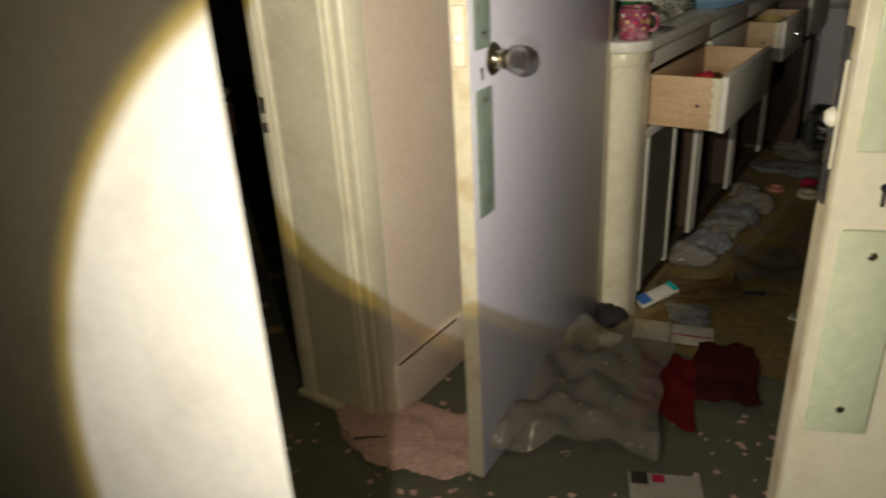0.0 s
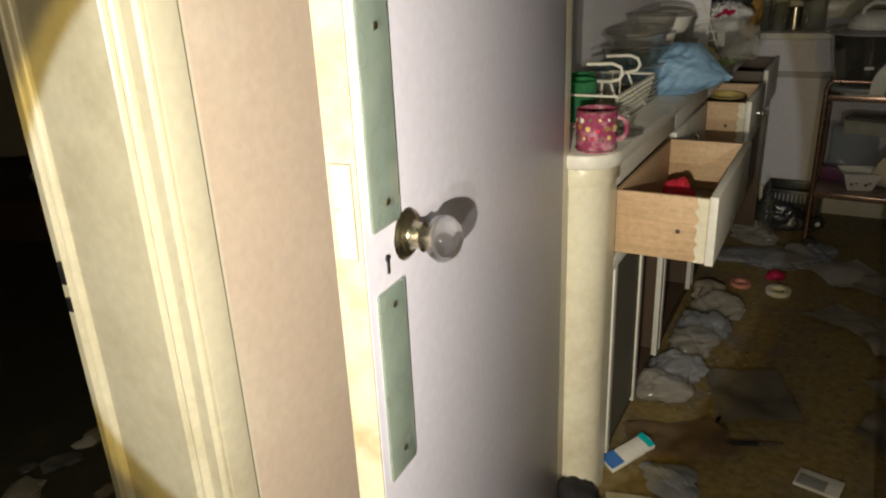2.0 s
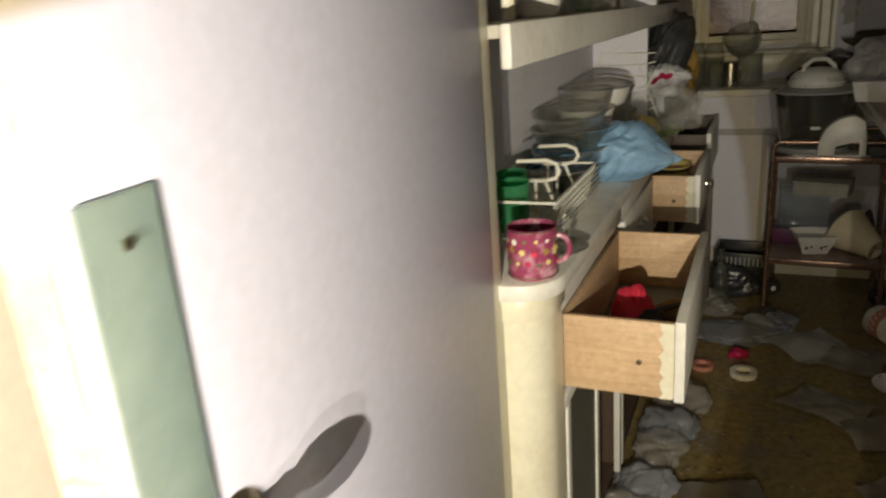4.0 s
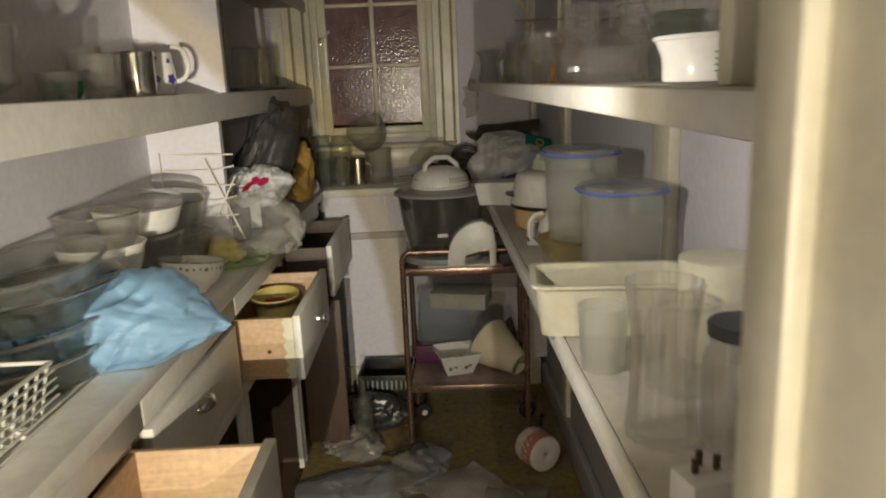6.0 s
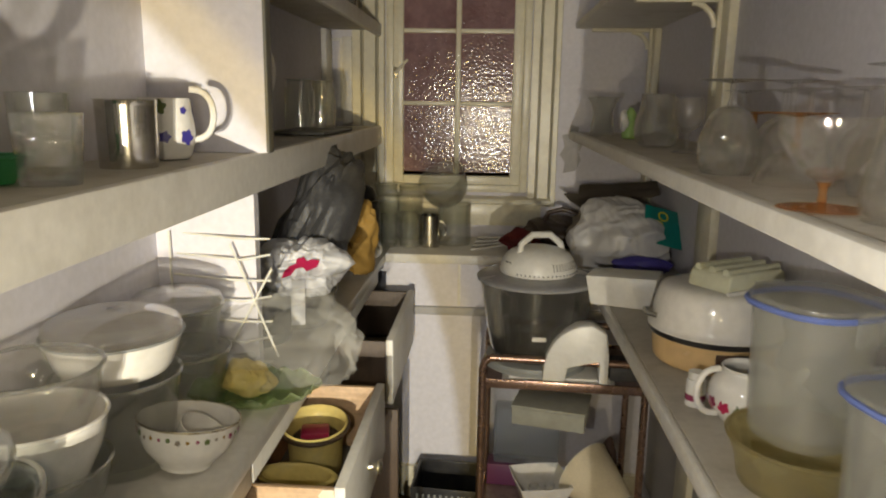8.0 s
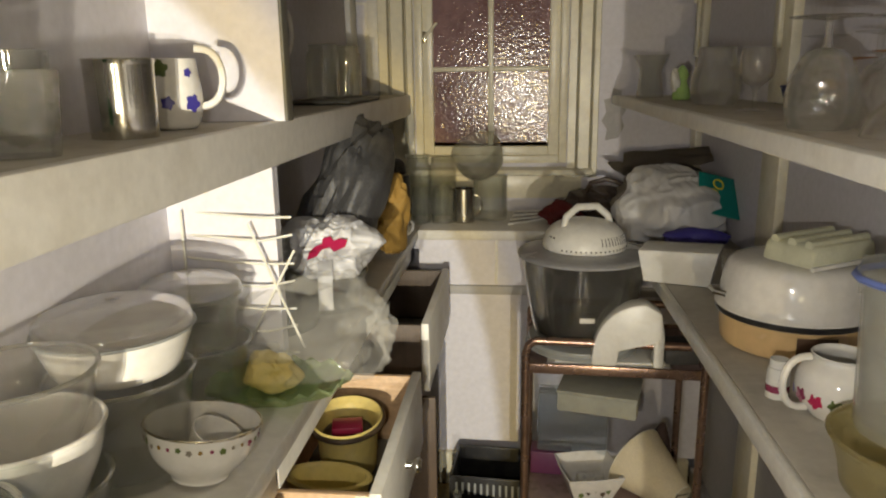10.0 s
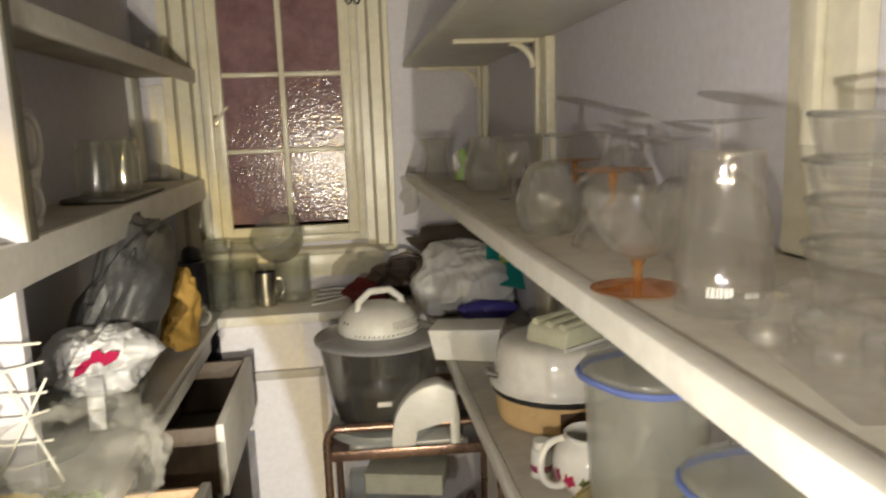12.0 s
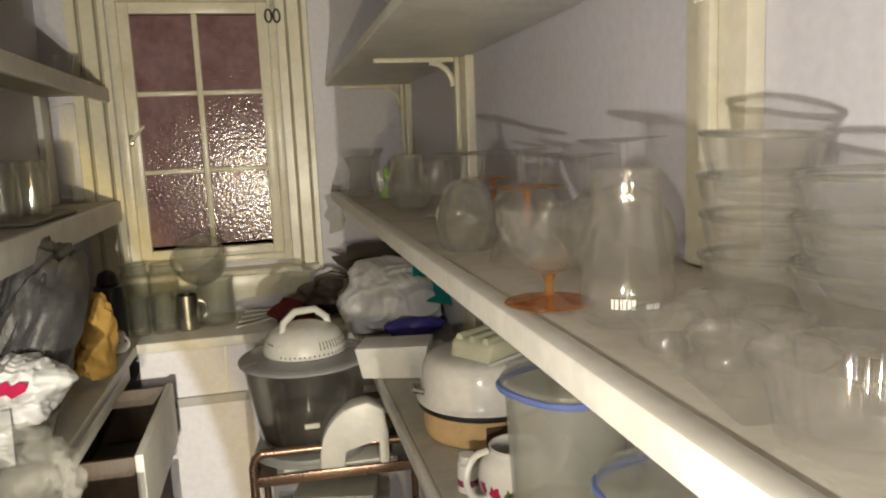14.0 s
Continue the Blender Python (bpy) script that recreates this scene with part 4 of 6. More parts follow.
def drawer(parent, y0, y1, xf, z0, z1, pull=None, box_mat=None):
    """A drawer whose front stands at xf; its box reaches back into the unit."""
    d = part("drawer", bm_box(xf - 0.02, xf, y0, y1, z0, z1, 0.003), M_OFFWHITE, parent, "off-white drawer front")
    back = max(xf - 0.235, LW + 0.03)
    w = box_mat or PINE
    part("drawer_side", bm_box(back, xf - 0.0205, y0 + 0.004, y0 + 0.016, z0 + 0.004, z1 - 0.006, 0.0015), w, d, "raw pine drawer side")
    part("drawer_side", bm_box(back, xf - 0.0205, y1 - 0.016, y1 - 0.004, z0 + 0.004, z1 - 0.006, 0.0015), w, d, "raw pine drawer side")
    part("drawer_back", bm_box(back, back + 0.012, y0 + 0.0165, y1 - 0.0165, z0 + 0.004, z1 - 0.006, 0.0015), w, d, "raw pine drawer back")
    if not box_mat:
        edge = [(xf - 0.0207, z0 + 0.004), (xf - 0.0207, z1 - 0.0065)] + [(xf - 0.044 - 0.005 * math.sin(2.3 * k + 40 * y0) - 0.005 * noise.noise(Vector((k * 0.9, y0 * 9, 0))), z1 - 0.0065 - k * (z1 - z0 - 0.0105) / 14) for k in range(15)]
        part("paint_lap", bm_prism([(u, v) for u, v in edge], y0 + 0.0030, y0 + 0.0039, "y"), M_CREAM, d, "cream paint brushed onto the pine")
        part("knot", bm_lathe([(0, 0), (0.006, 0), (0.005, 0.0006), (0, 0.0008)], 12), BROWNWOOD, d, "dark knot in the pine", at=pose(xf - 0.085, y0 + 0.0041, (z0 + z1) / 2 - 0.008, 90, 0, 0))
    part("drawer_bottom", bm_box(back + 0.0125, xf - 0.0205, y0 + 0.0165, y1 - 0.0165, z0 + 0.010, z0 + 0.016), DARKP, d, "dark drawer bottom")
    if pull:
        cup = bmesh.new()
        bmesh.ops.create_uvsphere(cup, u_segments=20, v_segments=12, radius=1.0)
        for v in cup.verts:
            v.co = Vector((max(v.co.x, 0) * 0.024, v.co.y * 0.042, v.co.z * 0.020 if v.co.z > -0.2 else -0.004))
        part("cup_handle", cup, CHROME, d, "chrome cup handle", at=pose(xf + 0.0003, pull, (z0 + z1) / 2 + 0.01))
    return d


def unit(y0, y1, label, stiles, open_front=True):
    """One base unit of the long counter: carcass, face stiles and rails."""
    u = thing("base_cabinet", pose(0, 0, 0), label, "cabinet", "base cabinets of the long counter")
    part("side_panel", bm_box(LW + 0.001, -0.303, y0, y0 + 0.016, 0.07, 0.90), BROWNWOOD, u, "dark wooden side panel")
    part("side_panel", bm_box(LW + 0.001, -0.303, y1 - 0.016, y1, 0.07, 0.90), BROWNWOOD, u, "dark wooden side panel")
    part("back_panel", bm_box(LW + 0.001, LW + 0.010, y0 + 0.017, y1 - 0.017, 0.07, 0.90), BROWNWOOD, u, "dark wooden back panel")
    part("bottom", bm_box(LW + 0.011, -0.303, y0 + 0.017, y1 - 0.017, 0.07, 0.086), BROWNWOOD, u)
    part("plinth", bm_box(-0.33, -0.315, y0 + 0.001, y1 - 0.001, 0.0, 0.069), BROWNWOOD, u)
    part("top_rail", bm_box(-0.302, -0.285, y0 + 0.002, y1 - 0.002, 0.835, 0.90, 0.002), M_OFFWHITE, u)
    part("middle_rail", bm_box(-0.302, -0.285, y0 + 0.002, y1 - 0.002, 0.618, 0.648, 0.002), M_OFFWHITE, u)
    for s in stiles:
        part("stile", bm_box(-0.302, -0.2845, s - 0.014, s + 0.014, 0.07, 0.617, 0.002), M_OFFWHITE, u, "off-white face stile")
    return u


u1 = unit(2.187, 2.822, "counter cabinet with its top drawer pulled out", (2.22, 2.50, 2.80))
d1 = drawer(u1, 2.213, 2.795, -0.062, 0.655, 0.822)
part("cabinet_door", bm_box(-0.298, -0.290, 2.236, 2.484, 0.09, 0.615), DARKP, u1, "dark olive cupboard door panel")
u2 = unit(2.825, 3.405, "counter cabinet with a closed drawer over an open cupboard", (2.845, 3.385))
drawer(u2, 2.845, 3.385, -0.281, 0.655, 0.822, pull=3.10)
u3 = unit(3.41, 4.06, "counter cabinet with its top drawer pulled open", (3.43, 4.04))
d3 = drawer(u3, 3.432, 3.90, -0.134, 0.652, 0.822)
part("knob", bm_lathe(spline([(0, 0), (0.008, 0), (0.007, 0.012), (0.015, 0.02), (0.012, 0.028), (0, 0.03)], 3), 20), CHROME, d3, "small chrome knob", at=pose(-0.1338, 3.66, 0.74, 0, 90, 0))
u4 = unit(4.065, 4.785, "counter cabinet with dark drawers hanging open", (4.085, 4.765))
drawer(u4, 4.165, 4.70, -0.150, 0.652, 0.835, box_mat=BROWNWOOD)
part("cabinet_door", bm_box(-0.284, -0.135, 4.155, 4.170, 0.10, 0.640, 0.003), BROWNWOOD, u4, "dark brown cupboard door hanging open")
single("paint_tin", bm_lathe([(0, 0), (0.075, 0), (0.078, 0.003), (0.075, 0.006), (0.075, 0.20), (0.079, 0.203), (0.079, 0.208), (0.07, 0.208), (0.07, 0.2), (0, 0.2)], 36), CREAM_P, pose(-0.40, 3.56, 0.0865), "cream painted tin inside the open cupboard", "tin")

# ---- things on the long counter, from the doorway inwards ----
CT, BT, RL, RM, LS = 0.937, 0.941, 0.952, 1.3618, 1.3698
mug = thing("mug", pose(-0.318, 2.115, CT, 0, 0, 0), "pink floral mug with gold rims", "mug")
part("mug_body", vessel([(0.040, 0), (0.043, 0.003), (0.044, 0.05), (0.045, 0.088)], 0.003, 0.005), PINKGLAZE, mug)
part("handle", handle(0.044, 0.022, 0.070, 0.024, 0.005, 15), PINKGLAZE, mug)
for z in (0.004, 0.087):
    part("gold_rim", bm_tube([(0.0445 * math.cos(q), 0.0445 * math.sin(q), z) for q in [2 * math.pi * k / 40 for k in range(40)]], 0.0012, 6, True), BRASS, mug, "thin gold line")
blossoms(mug, 0.0448, 0.052, (YOLK, PINKRED, MUSTARD), 13, 0.009, 2)
blossoms(mug, 0.0444, 0.030, (OLIVE, YOLK, CRIMSON), 15, 0.007, 3)
blossoms(mug, 0.0452, 0.070, (PORCELAIN, OLIVE, YOLK), 14, 0.006, 5)

rack = thing("dish_rack", pose(-0.41, 2.45, CT, 0, 0, 0), "white coated wire dish rack with bent handles", "dish rack")
rc = surface("white_coated_wire", (0.74, 0.73, 0.66), 0.4, stain=(0.4, 30, (0.45, 0.35, 0.2)), bump=0.05)
for x in (-0.095, 0.095):
    part("rim_wire", bm_tube([(x, -0.19, 0.09), (x, 0.19, 0.09)], 0.003, 6), rc, rack)
for y in (-0.19, 0.19):
    part("rim_wire", bm_tube([(-0.095, y, 0.09), (0.095, y, 0.09)], 0.003, 6), rc, rack)
for k in range(16):
    y = -0.18 + 0.024 * k
    part("cross_wire", bm_tube([(-0.095, y, 0.09), (-0.075, y, 0.012), (0.075, y, 0.012), (0.095, y, 0.09)], 0.0018, 5), rc, rack)
for k in range(6):
    part("long_wire", bm_tube([(-0.07 + 0.028 * k, -0.19, 0.009), (-0.07 + 0.028 * k, 0.19, 0.009)], 0.0018, 5), rc, rack)
for k in range(6):
    part("side_wire", bm_tube([(0.099, -0.19, 0.02 + 0.012 * k), (0.099, 0.19, 0.02 + 0.012 * k)], 0.0016, 5), rc, rack)
for y in (-0.06, 0.11):
    part("bent_handle", bm_tube([(-0.02, y, 0.145), (0.045, y, 0.148), (0.066, y, 0.140), (0.072, y, 0.124), (0.064, y, 0.110), (0.04, y, 0.104), (-0.01, y, 0.104)], 0.0042, 8), rc, rack)
    for dx in (0.0, 0.02, 0.04):
        part("prong", bm_tube([(dx, y, 0.104), (dx + 0.02, y, 0.055), (0.092, y, 0.02)] if dx == 0.04 else [(dx, y, 0.104), (dx, y, 0.012)], 0.0034, 6), rc, rack)
for k, (x, y) in enumerate(((-0.42, 2.33), (-0.45, 2.42), (-0.39, 2.41))):
    single("glass_tumbler", vessel([(0.028, 0), (0.03, 0.004), (0.035, 0.10)], 0.0022, 0.006, 28), (GLASS_GREEN, GLASS_GREEN, GLASS)[k], pose(x, y, CT + 0.016, 4, 0, 0), "green ribbed drinking glass in the dish rack" if k < 2 else "clear drinking glass in the dish rack", "glass", "glasses in the dish rack")
single("small_saucer", vessel([(0.035, 0), (0.045, 0.004), (0.058, 0.011)], 0.002, 0.003, 28), STEEL, pose(-0.305, 2.245, CT, 0, 0, 0), "small steel dish on the worktop edge", "dish")
def oval(profile, sx, sy, seg=44, t=0.003, base=0.004):
    bm = bm_lathe(shell(spline(profile, 4), t, base), seg)
    for v in bm.verts:
        v.co.x *= sx
        v.co.y *= sy
    return bm
for k, (sx, sy, tilt) in enumerate(((0.98, 1.72, 0), (0.93, 1.66, 1.5), (0.97, 1.62, -2), (0.90, 1.50, 2.5))):
    rd = thing("roasting_dish", pose(-0.424 + 0.005 * (k % 2), 2.83 + 0.012 * (k % 3), CT + 0.044 * k + 0.001, tilt, 0, 2 * k - 3), "large oval glass roasting dish in a stack", "dish", "stacked roasting dishes")
    part("dish", oval([(0.078, 0), (0.088, 0.008), (0.100, 0.050), (0.106, 0.056)], sx, sy), GLASS_G if k % 2 else GLASS_SMOKE, rd)
    part("rim", bm_tube([(0.106 * sx * math.cos(q), 0.106 * sy * math.sin(q), 0.056) for q in [2 * math.pi * i / 48 for i in range(48)]], 0.0036, 6, True), RIMGLASS if k % 2 else STEEL, rd, "bright rounded rim")

bb = thing("plastic_bag", pose(-0.300, 2.90, CT, 0, 0, 0), "pale blue plastic bag tied in a knot", "plastic bag")
bag_bm = crumple((0.132, 0.107, 0.080), 2, 0.18, 5, 0.25)
for v in bag_bm.verts:
    if v.co.x > 0.05:
        k = (v.co.x - 0.05) / 0.1
        v.co.z = v.co.z * (1 - 0.55 * min(k, 1)) + 0.02 * k
        v.co.y *= 1 - 0.5 * min(k, 1)
part("bag_body", bag_bm, BLUEBAG, bb)
part("knot", crumple((0.022, 0.02, 0.02), 5, 0.4, 2), BLUEBAG, bb, at=pose(-0.115, -0.045, 0.05))
part("gathered_end", crumple((0.075, 0.035, 0.040), 7, 0.4, 3), BLUEBAG, bb, at=pose(-0.165, -0.03, 0.045, 0, -25, 10))

# stacked bowls against the wall
def bowl(name, at, r, h, mat, label, foot=0.55, t=0.003, category="bowl", group=""):
    b = thing(name, at, label, category, group)
    part("bowl_body", vessel([(r * foot, 0), (r * (foot + 0.06), 0.003), (r * 0.88, h * 0.55), (r, h)], t, 0.005, 44), mat, b)
    part("rim", bm_tube([((r - 0.001) * math.cos(q), (r - 0.001) * math.sin(q), h) for q in [2 * math.pi * k / 44 for k in range(44)]], 0.0028, 8, True), RIMGLASS if mat in (GLASS, GLASS_G) else mat, b, "thick rounded rim")
    return b


for k in range(3):
    bowl("glass_bowl", pose(-0.440, 3.10, CT + 0.062 * k + 0.001, 0, 0, 0), 0.082, 0.092, (GLASS_G, LEAFGREEN, GLASS)[k] if k != 1 else PORCELAIN, ("clear glass bowl at the foot of a stack", "white bowl with a green band, stacked", "clear glass bowl on top of a stack")[k], group="bowls on the long counter")
bowl("glass_casserole", pose(-0.436, 3.285, CT), 0.090, 0.138, GLASS_G, "large dusty glass casserole on the worktop", 0.75)
wb = thing("mixing_bowl", pose(-0.436, 3.285, CT + 0.1395), "white enamel bowl with a glass lid", "bowl")
part("bowl_body", vessel([(0.055, 0), (0.075, 0.008), (0.090, 0.045), (0.095, 0.06)], 0.003, 0.005), PORCELAIN, wb)
part("dark_rim", bm_tube([(0.0955 * math.cos(q), 0.0955 * math.sin(q), 0.06) for q in [2 * math.pi * k / 44 for k in range(44)]], 0.0022, 6, True), GREY_P, wb, "dark worn rim")
part("lid", vessel([(0.094, 0.0625), (0.088, 0.08), (0.05, 0.092), (0.012, 0.096)], 0.003, 0.004), GLASS, wb, "dusty glass lid")
bowl("glass_casserole", pose(-0.440, 3.51, CT), 0.085, 0.095, GLASS_G, "smoky glass casserole by the wall", 0.8)
bowl("glass_casserole", pose(-0.442, 3.51, CT + 0.096), 0.078, 0.08, GLASS_G, "clear glass casserole stacked by the wall", 0.8)
single("casserole_cover", vessel([(0.078, 0), (0.07, 0.018), (0.03, 0.028), (0.01, 0.03)], 0.003, 0.004), GLASS, pose(-0.442, 3.51, CT + 0.178), "clear domed glass lid on a casserole", "lid")

pb = thing("floral_bowl", pose(-0.338, 3.275, CT + 0.004, -7, 5, 0), "white porcelain bowl with a floral band", "bowl")
part("bowl_body", vessel([(0.036, 0), (0.038, 0.006), (0.062, 0.034), (0.073, 0.072)], 0.003, 0.008, 52), PORCELAIN, pb)
part("gold_rim", bm_tube([(0.0725 * math.cos(q), 0.0725 * math.sin(q), 0.0725) for q in [2 * math.pi * k / 48 for k in range(48)]], 0.0016, 6, True), BRASS, pb, "worn gilt rim")
blossoms(pb, 0.0712, 0.059, (PINKGLAZE, OLIVE, FELT, MUSTARD), 34, 0.0045, 6)
cupi = thing("teacup", pose(-0.334, 3.280, CT + 0.0215, 24, 18, 60), "white porcelain teacup lying in the bowl", "cup")
part("cup_body", vessel([(0.018, 0), (0.020, 0.003), (0.030, 0.022), (0.034, 0.045)], 0.002, 0.004, 36), PORCELAIN, cupi)
part("handle", handle(0.030, 0.010, 0.038, 0.018, 0.0035, 200), PORCELAIN, cupi)

lp = thing("leaf_plate", pose(-0.318, 3.535, CT, 0, 0, 14), "pale green leaf-shaped glass plate", "plate")
leaf = bmesh.new()
ring = []
for k in range(40):
    q = 2 * math.pi * k / 40
    rr = 1 + 0.05 * math.cos(9 * q)
    ring.append((0.115 * rr * math.cos(q), 0.085 * rr * math.sin(q)))
vs0 = [leaf.verts.new((x * 0.7, y * 0.7, 0.0)) for x, y in ring]
vs1 = [leaf.verts.new((x, y, 0.02 + 0.006 * math.sin(3 * k))) for k, (x, y) in enumerate(ring)]
vs2 = [leaf.verts.new((x * 0.99, y * 0.99, 0.024 + 0.006 * math.sin(3 * k))) for k, (x, y) in enumerate(ring)]
vs3 = [leaf.verts.new((x * 0.68, y * 0.68, 0.006)) for x, y in ring]
leaf.faces.new(vs0)
leaf.faces.new(vs3)
for a, b in ((vs0, vs1), (vs1, vs2), (vs2, vs3)):
    for k in range(40):
        leaf.faces.new((a[k], a[(k + 1) % 40], b[(k + 1) % 40], b[k]))
bmesh.ops.recalc_face_normals(leaf, faces=leaf.faces)
part("plate", leaf, LEAFGLASS, lp)
single("wrapped_food", crumple((0.042, 0.032, 0.032), 17, 0.3, 3, 0.2), YOLK, pose(-0.330, 3.530, CT + 0.008, 0, 0, 15), "yellowed lump in clear wrap on the plate", "food")
single("clear_bag", crumple((0.145, 0.13, 0.085), 23, 0.45, 4, 0.35), CLEARBAG, pose(-0.315, 3.66, CT + 0.012, 0, 0, 30), "crumpled clear plastic bag over the plate", "plastic bag")

# folded wire rack leaning by the partition
wr = thing("wire_rack", pose(-0.47, 3.66, CT + 0.02, 0, 0, 0), "white folding wire rack leaning on the counter", "wire rack")
for k in range(7):
    z = 0.02 + 0.040 * k
    part("wire", bm_tube([(-0.03, -0.04 + 0.003 * k, z), (0.11, -0.050, z - 0.004), (0.16, -0.035, z - 0.006 + 0.010 * (k % 2))], 0.0022, 5), rc, wr)
part("brace_wire", bm_tube([(0.09, -0.052, 0.245), (0.175, -0.052, 0.03)], 0.0024, 6), rc, wr)
part("brace_wire", bm_tube([(0.08, -0.055, 0.04), (0.165, -0.045, 0.20)], 0.0024, 6), rc, wr)
part("foot_wire", bm_tube([(-0.03, -0.04, -0.018), (-0.03, -0.04, 0.265)], 0.0024, 6), rc, wr)

# bags heaped at the far end
single("folded_bag", crumple((0.10, 0.17, 0.235), 31, 0.20, 4, 0.2), GREY_C, pose(-0.40, 4.12, CT, -14, 16, 10), "charcoal fabric bag slumped in the corner", "bag")
single("mustard_scarf", crumple((0.055, 0.06, 0.10), 33, 0.35, 3, 0.2), MUSTARD, pose(-0.315, 4.42, CT + 0.03, 8, 14, 0), "mustard brown fabric scarf among the bags", "scarf")
single("propped_dish", vessel([(0.085, 0), (0.09, 0.02), (0.07, 0.06), (0.03, 0.075)], 0.004, 0.006), GLASS_SMOKE, pose(-0.43, 3.86, CT + 0.03, 62, 0, 40), "smoky glass dish propped on its side", "dish")
bowl("glass_bowl", pose(-0.352, 3.985, CT), 0.088, 0.082, GLASS_G, "smoky glass bowl under the carrier bag", 0.7)
wbag = thing("carrier_bag", pose(-0.345, 3.97, CT + 0.087, 0, 0, 0), "white carrier bag with a red print", "plastic bag")
part("bag_body", crumple((0.105, 0.095, 0.072), 12, 0.22, 5, 0.3), WHITEBAG, wbag)
part("bag_handle", sheet(0.03, 0.10, 8, 0.01, 6, 10, 0.001), WHITEBAG, wbag, at=pose(0.02, -0.100, -0.005, 80, 0, 10))
pr = bm_prism([(-0.045, -0.022), (-0.025, -0.018), (-0.012, -0.004), (0.004, -0.002), (0.012, -0.014), (0.036, -0.006), (0.042, 0.008), (0.026, 0.014), (0.014, 0.010), (0.008, 0.022), (-0.008, 0.020), (-0.010, 0.008), (-0.026, 0.004), (-0.038, -0.006)], 0, 0.0015)
part("red_print", pr, CRIMSON, wbag, "printed dark red shape", at=pose(0.026, -0.094, 0.076, 52, -8, 10))

# ---- on the back counter ----
th = thing("thermos_flask", pose(-0.345, 4.90, BT), "dark steel thermos flask with a black lid", "flask")
part("body", bm_lathe(spline([(0, 0), (0.042, 0), (0.045, 0.004), (0.045, 0.15), (0.038, 0.172), (0.0, 0.173)], 4), 36), surface("blue_black_steel", (0.06, 0.065, 0.085), 0.3, metal=0.6, stain=(0.4, 12, None)), th)
part("lid", bm_lathe(spline([(0, 0.1735), (0.030, 0.1735), (0.033, 0.19), (0.026, 0.212), (0.012, 0.222), (0, 0.224)], 4), 30), BLACK_P, th, "black lid")
def jar(at, r, h, label, mat=None, lid=None):
    j = thing("glass_jar", at, label, "jar", "jars on the shelves")
    part("jar_body", vessel([(r * 0.9, 0), (r, 0.006), (r, h * 0.78), (r * 0.86, h * 0.88), (r * 0.84, h)], 0.003, 0.006, 36), mat or GLASS_G, j)
    part("rim", bm_tube([(r * 0.85 * math.cos(q), r * 0.85 * math.sin(q), h) for q in [2 * math.pi * k / 32 for k in range(32)]], 0.003, 6, True), mat or GLASS_G, j)
    if lid:
        part("lid", bm_lathe([(0, h + 0.0035), (r * 0.92, h + 0.0035), (r * 0.92, h + 0.016), (r * 0.87, h + 0.018), (0, h + 0.018)], 32), lid, j)
    return j


jar(pose(-0.295, 5.06, BT), 0.05, 0.21, "large dusty glass storage jar by the window")
jar(pose(-0.205, 5.07, BT), 0.05, 0.205, "large dusty glass storage jar by the window")
jar(pose(-0.190, 4.93, BT), 0.04, 0.125, "clear glass preserving jar on the worktop")
def glass_mug(at, r, h, label, mat=None, ang=0):
    g = thing("glass_mug", at, label, "mug", "glass mugs")
    part("mug_body", vessel([(r * 0.9, 0), (r, 0.008), (r, h)], 0.003, 0.007, 36), mat or GLASS_G, g)
    part("handle", handle(r, h * 0.2, h * 0.8, r * 0.7, 0.004, ang), mat or GLASS_G, g)
    return g


glass_mug(pose(-0.265, 4.92, BT), 0.033, 0.12, "clear glass mug beside the flask", GLASS_G, 200)
glass_mug(pose(-0.118, 4.94, BT), 0.038, 0.115, "steel-banded glass mug on the worktop", STEEL, 0)
pit = thing("glass_pitcher", pose(-0.030, 5.0, BT), "dusty frosted glass pitcher on the worktop", "pitcher")
part("pitcher_body", vessel([(0.055, 0), (0.062, 0.01), (0.06, 0.11), (0.062, 0.15)], 0.003, 0.006), GLASS_G, pit)
single("frosted_bowl", vessel([(0.045, 0), (0.07, 0.02), (0.085, 0.06), (0.088, 0.11)], 0.003, 0.006), GLASS_G, pose(-0.045, 5.0, BT + 0.168, 32, -22, 0), "frosted plastic bowl tipped on the pitcher", "bowl")
fg = thing("figurine_pot", pose(-0.30, 4.72, CT + 0.003), "small white pot with a gold face", "pot")
part("pot_body", vessel([(0.022, 0), (0.03, 0.01), (0.028, 0.05), (0.022, 0.062)], 0.003, 0.006, 30), PORCELAIN, fg)
part("handle", handle(0.028, 0.012, 0.048, 0.014, 0.0035, -20), PORCELAIN, fg)
blossoms(fg, 0.0288, 0.035, (BRASS, FELT), 8, 0.008, 4)
for k in range(7):
    y = 5.0 + 0.006 * k
    single("cutlery_piece", bm_tube([(-0.07, -0.012 * k * 0.4, 0.004 + 0.003 * k), (0.0, 0.0, 0.008 + 0.003 * k), (0.075, 0.012, 0.012 + 0.004 * k)], 0.0032, 6), STEEL if k % 2 else PORCELAIN, pose(0.10 + 0.006 * k, 4.90 + 0.018 * k, BT, 0, 0, 24 - 9 * k), "loose metal cutlery in a heap", "cutlery", "cutlery under the window")
single("net_bag", crumple((0.06, 0.06, 0.035), 37, 0.45, 3, 0.2), MAROON, pose(0.215, 4.90, BT), "dark red net bag on the worktop", "bag")
blk = thing("handbag", pose(0.37, 5.0, BT, 0, 0, -5), "dark brown leather bag with a handle", "bag")
part("bag_body", crumple((0.15, 0.10, 0.06), 39, 0.22, 4, 0.3), surface("dark_brown_leather", (0.05, 0.032, 0.024), 0.5, bump=0.3), blk)
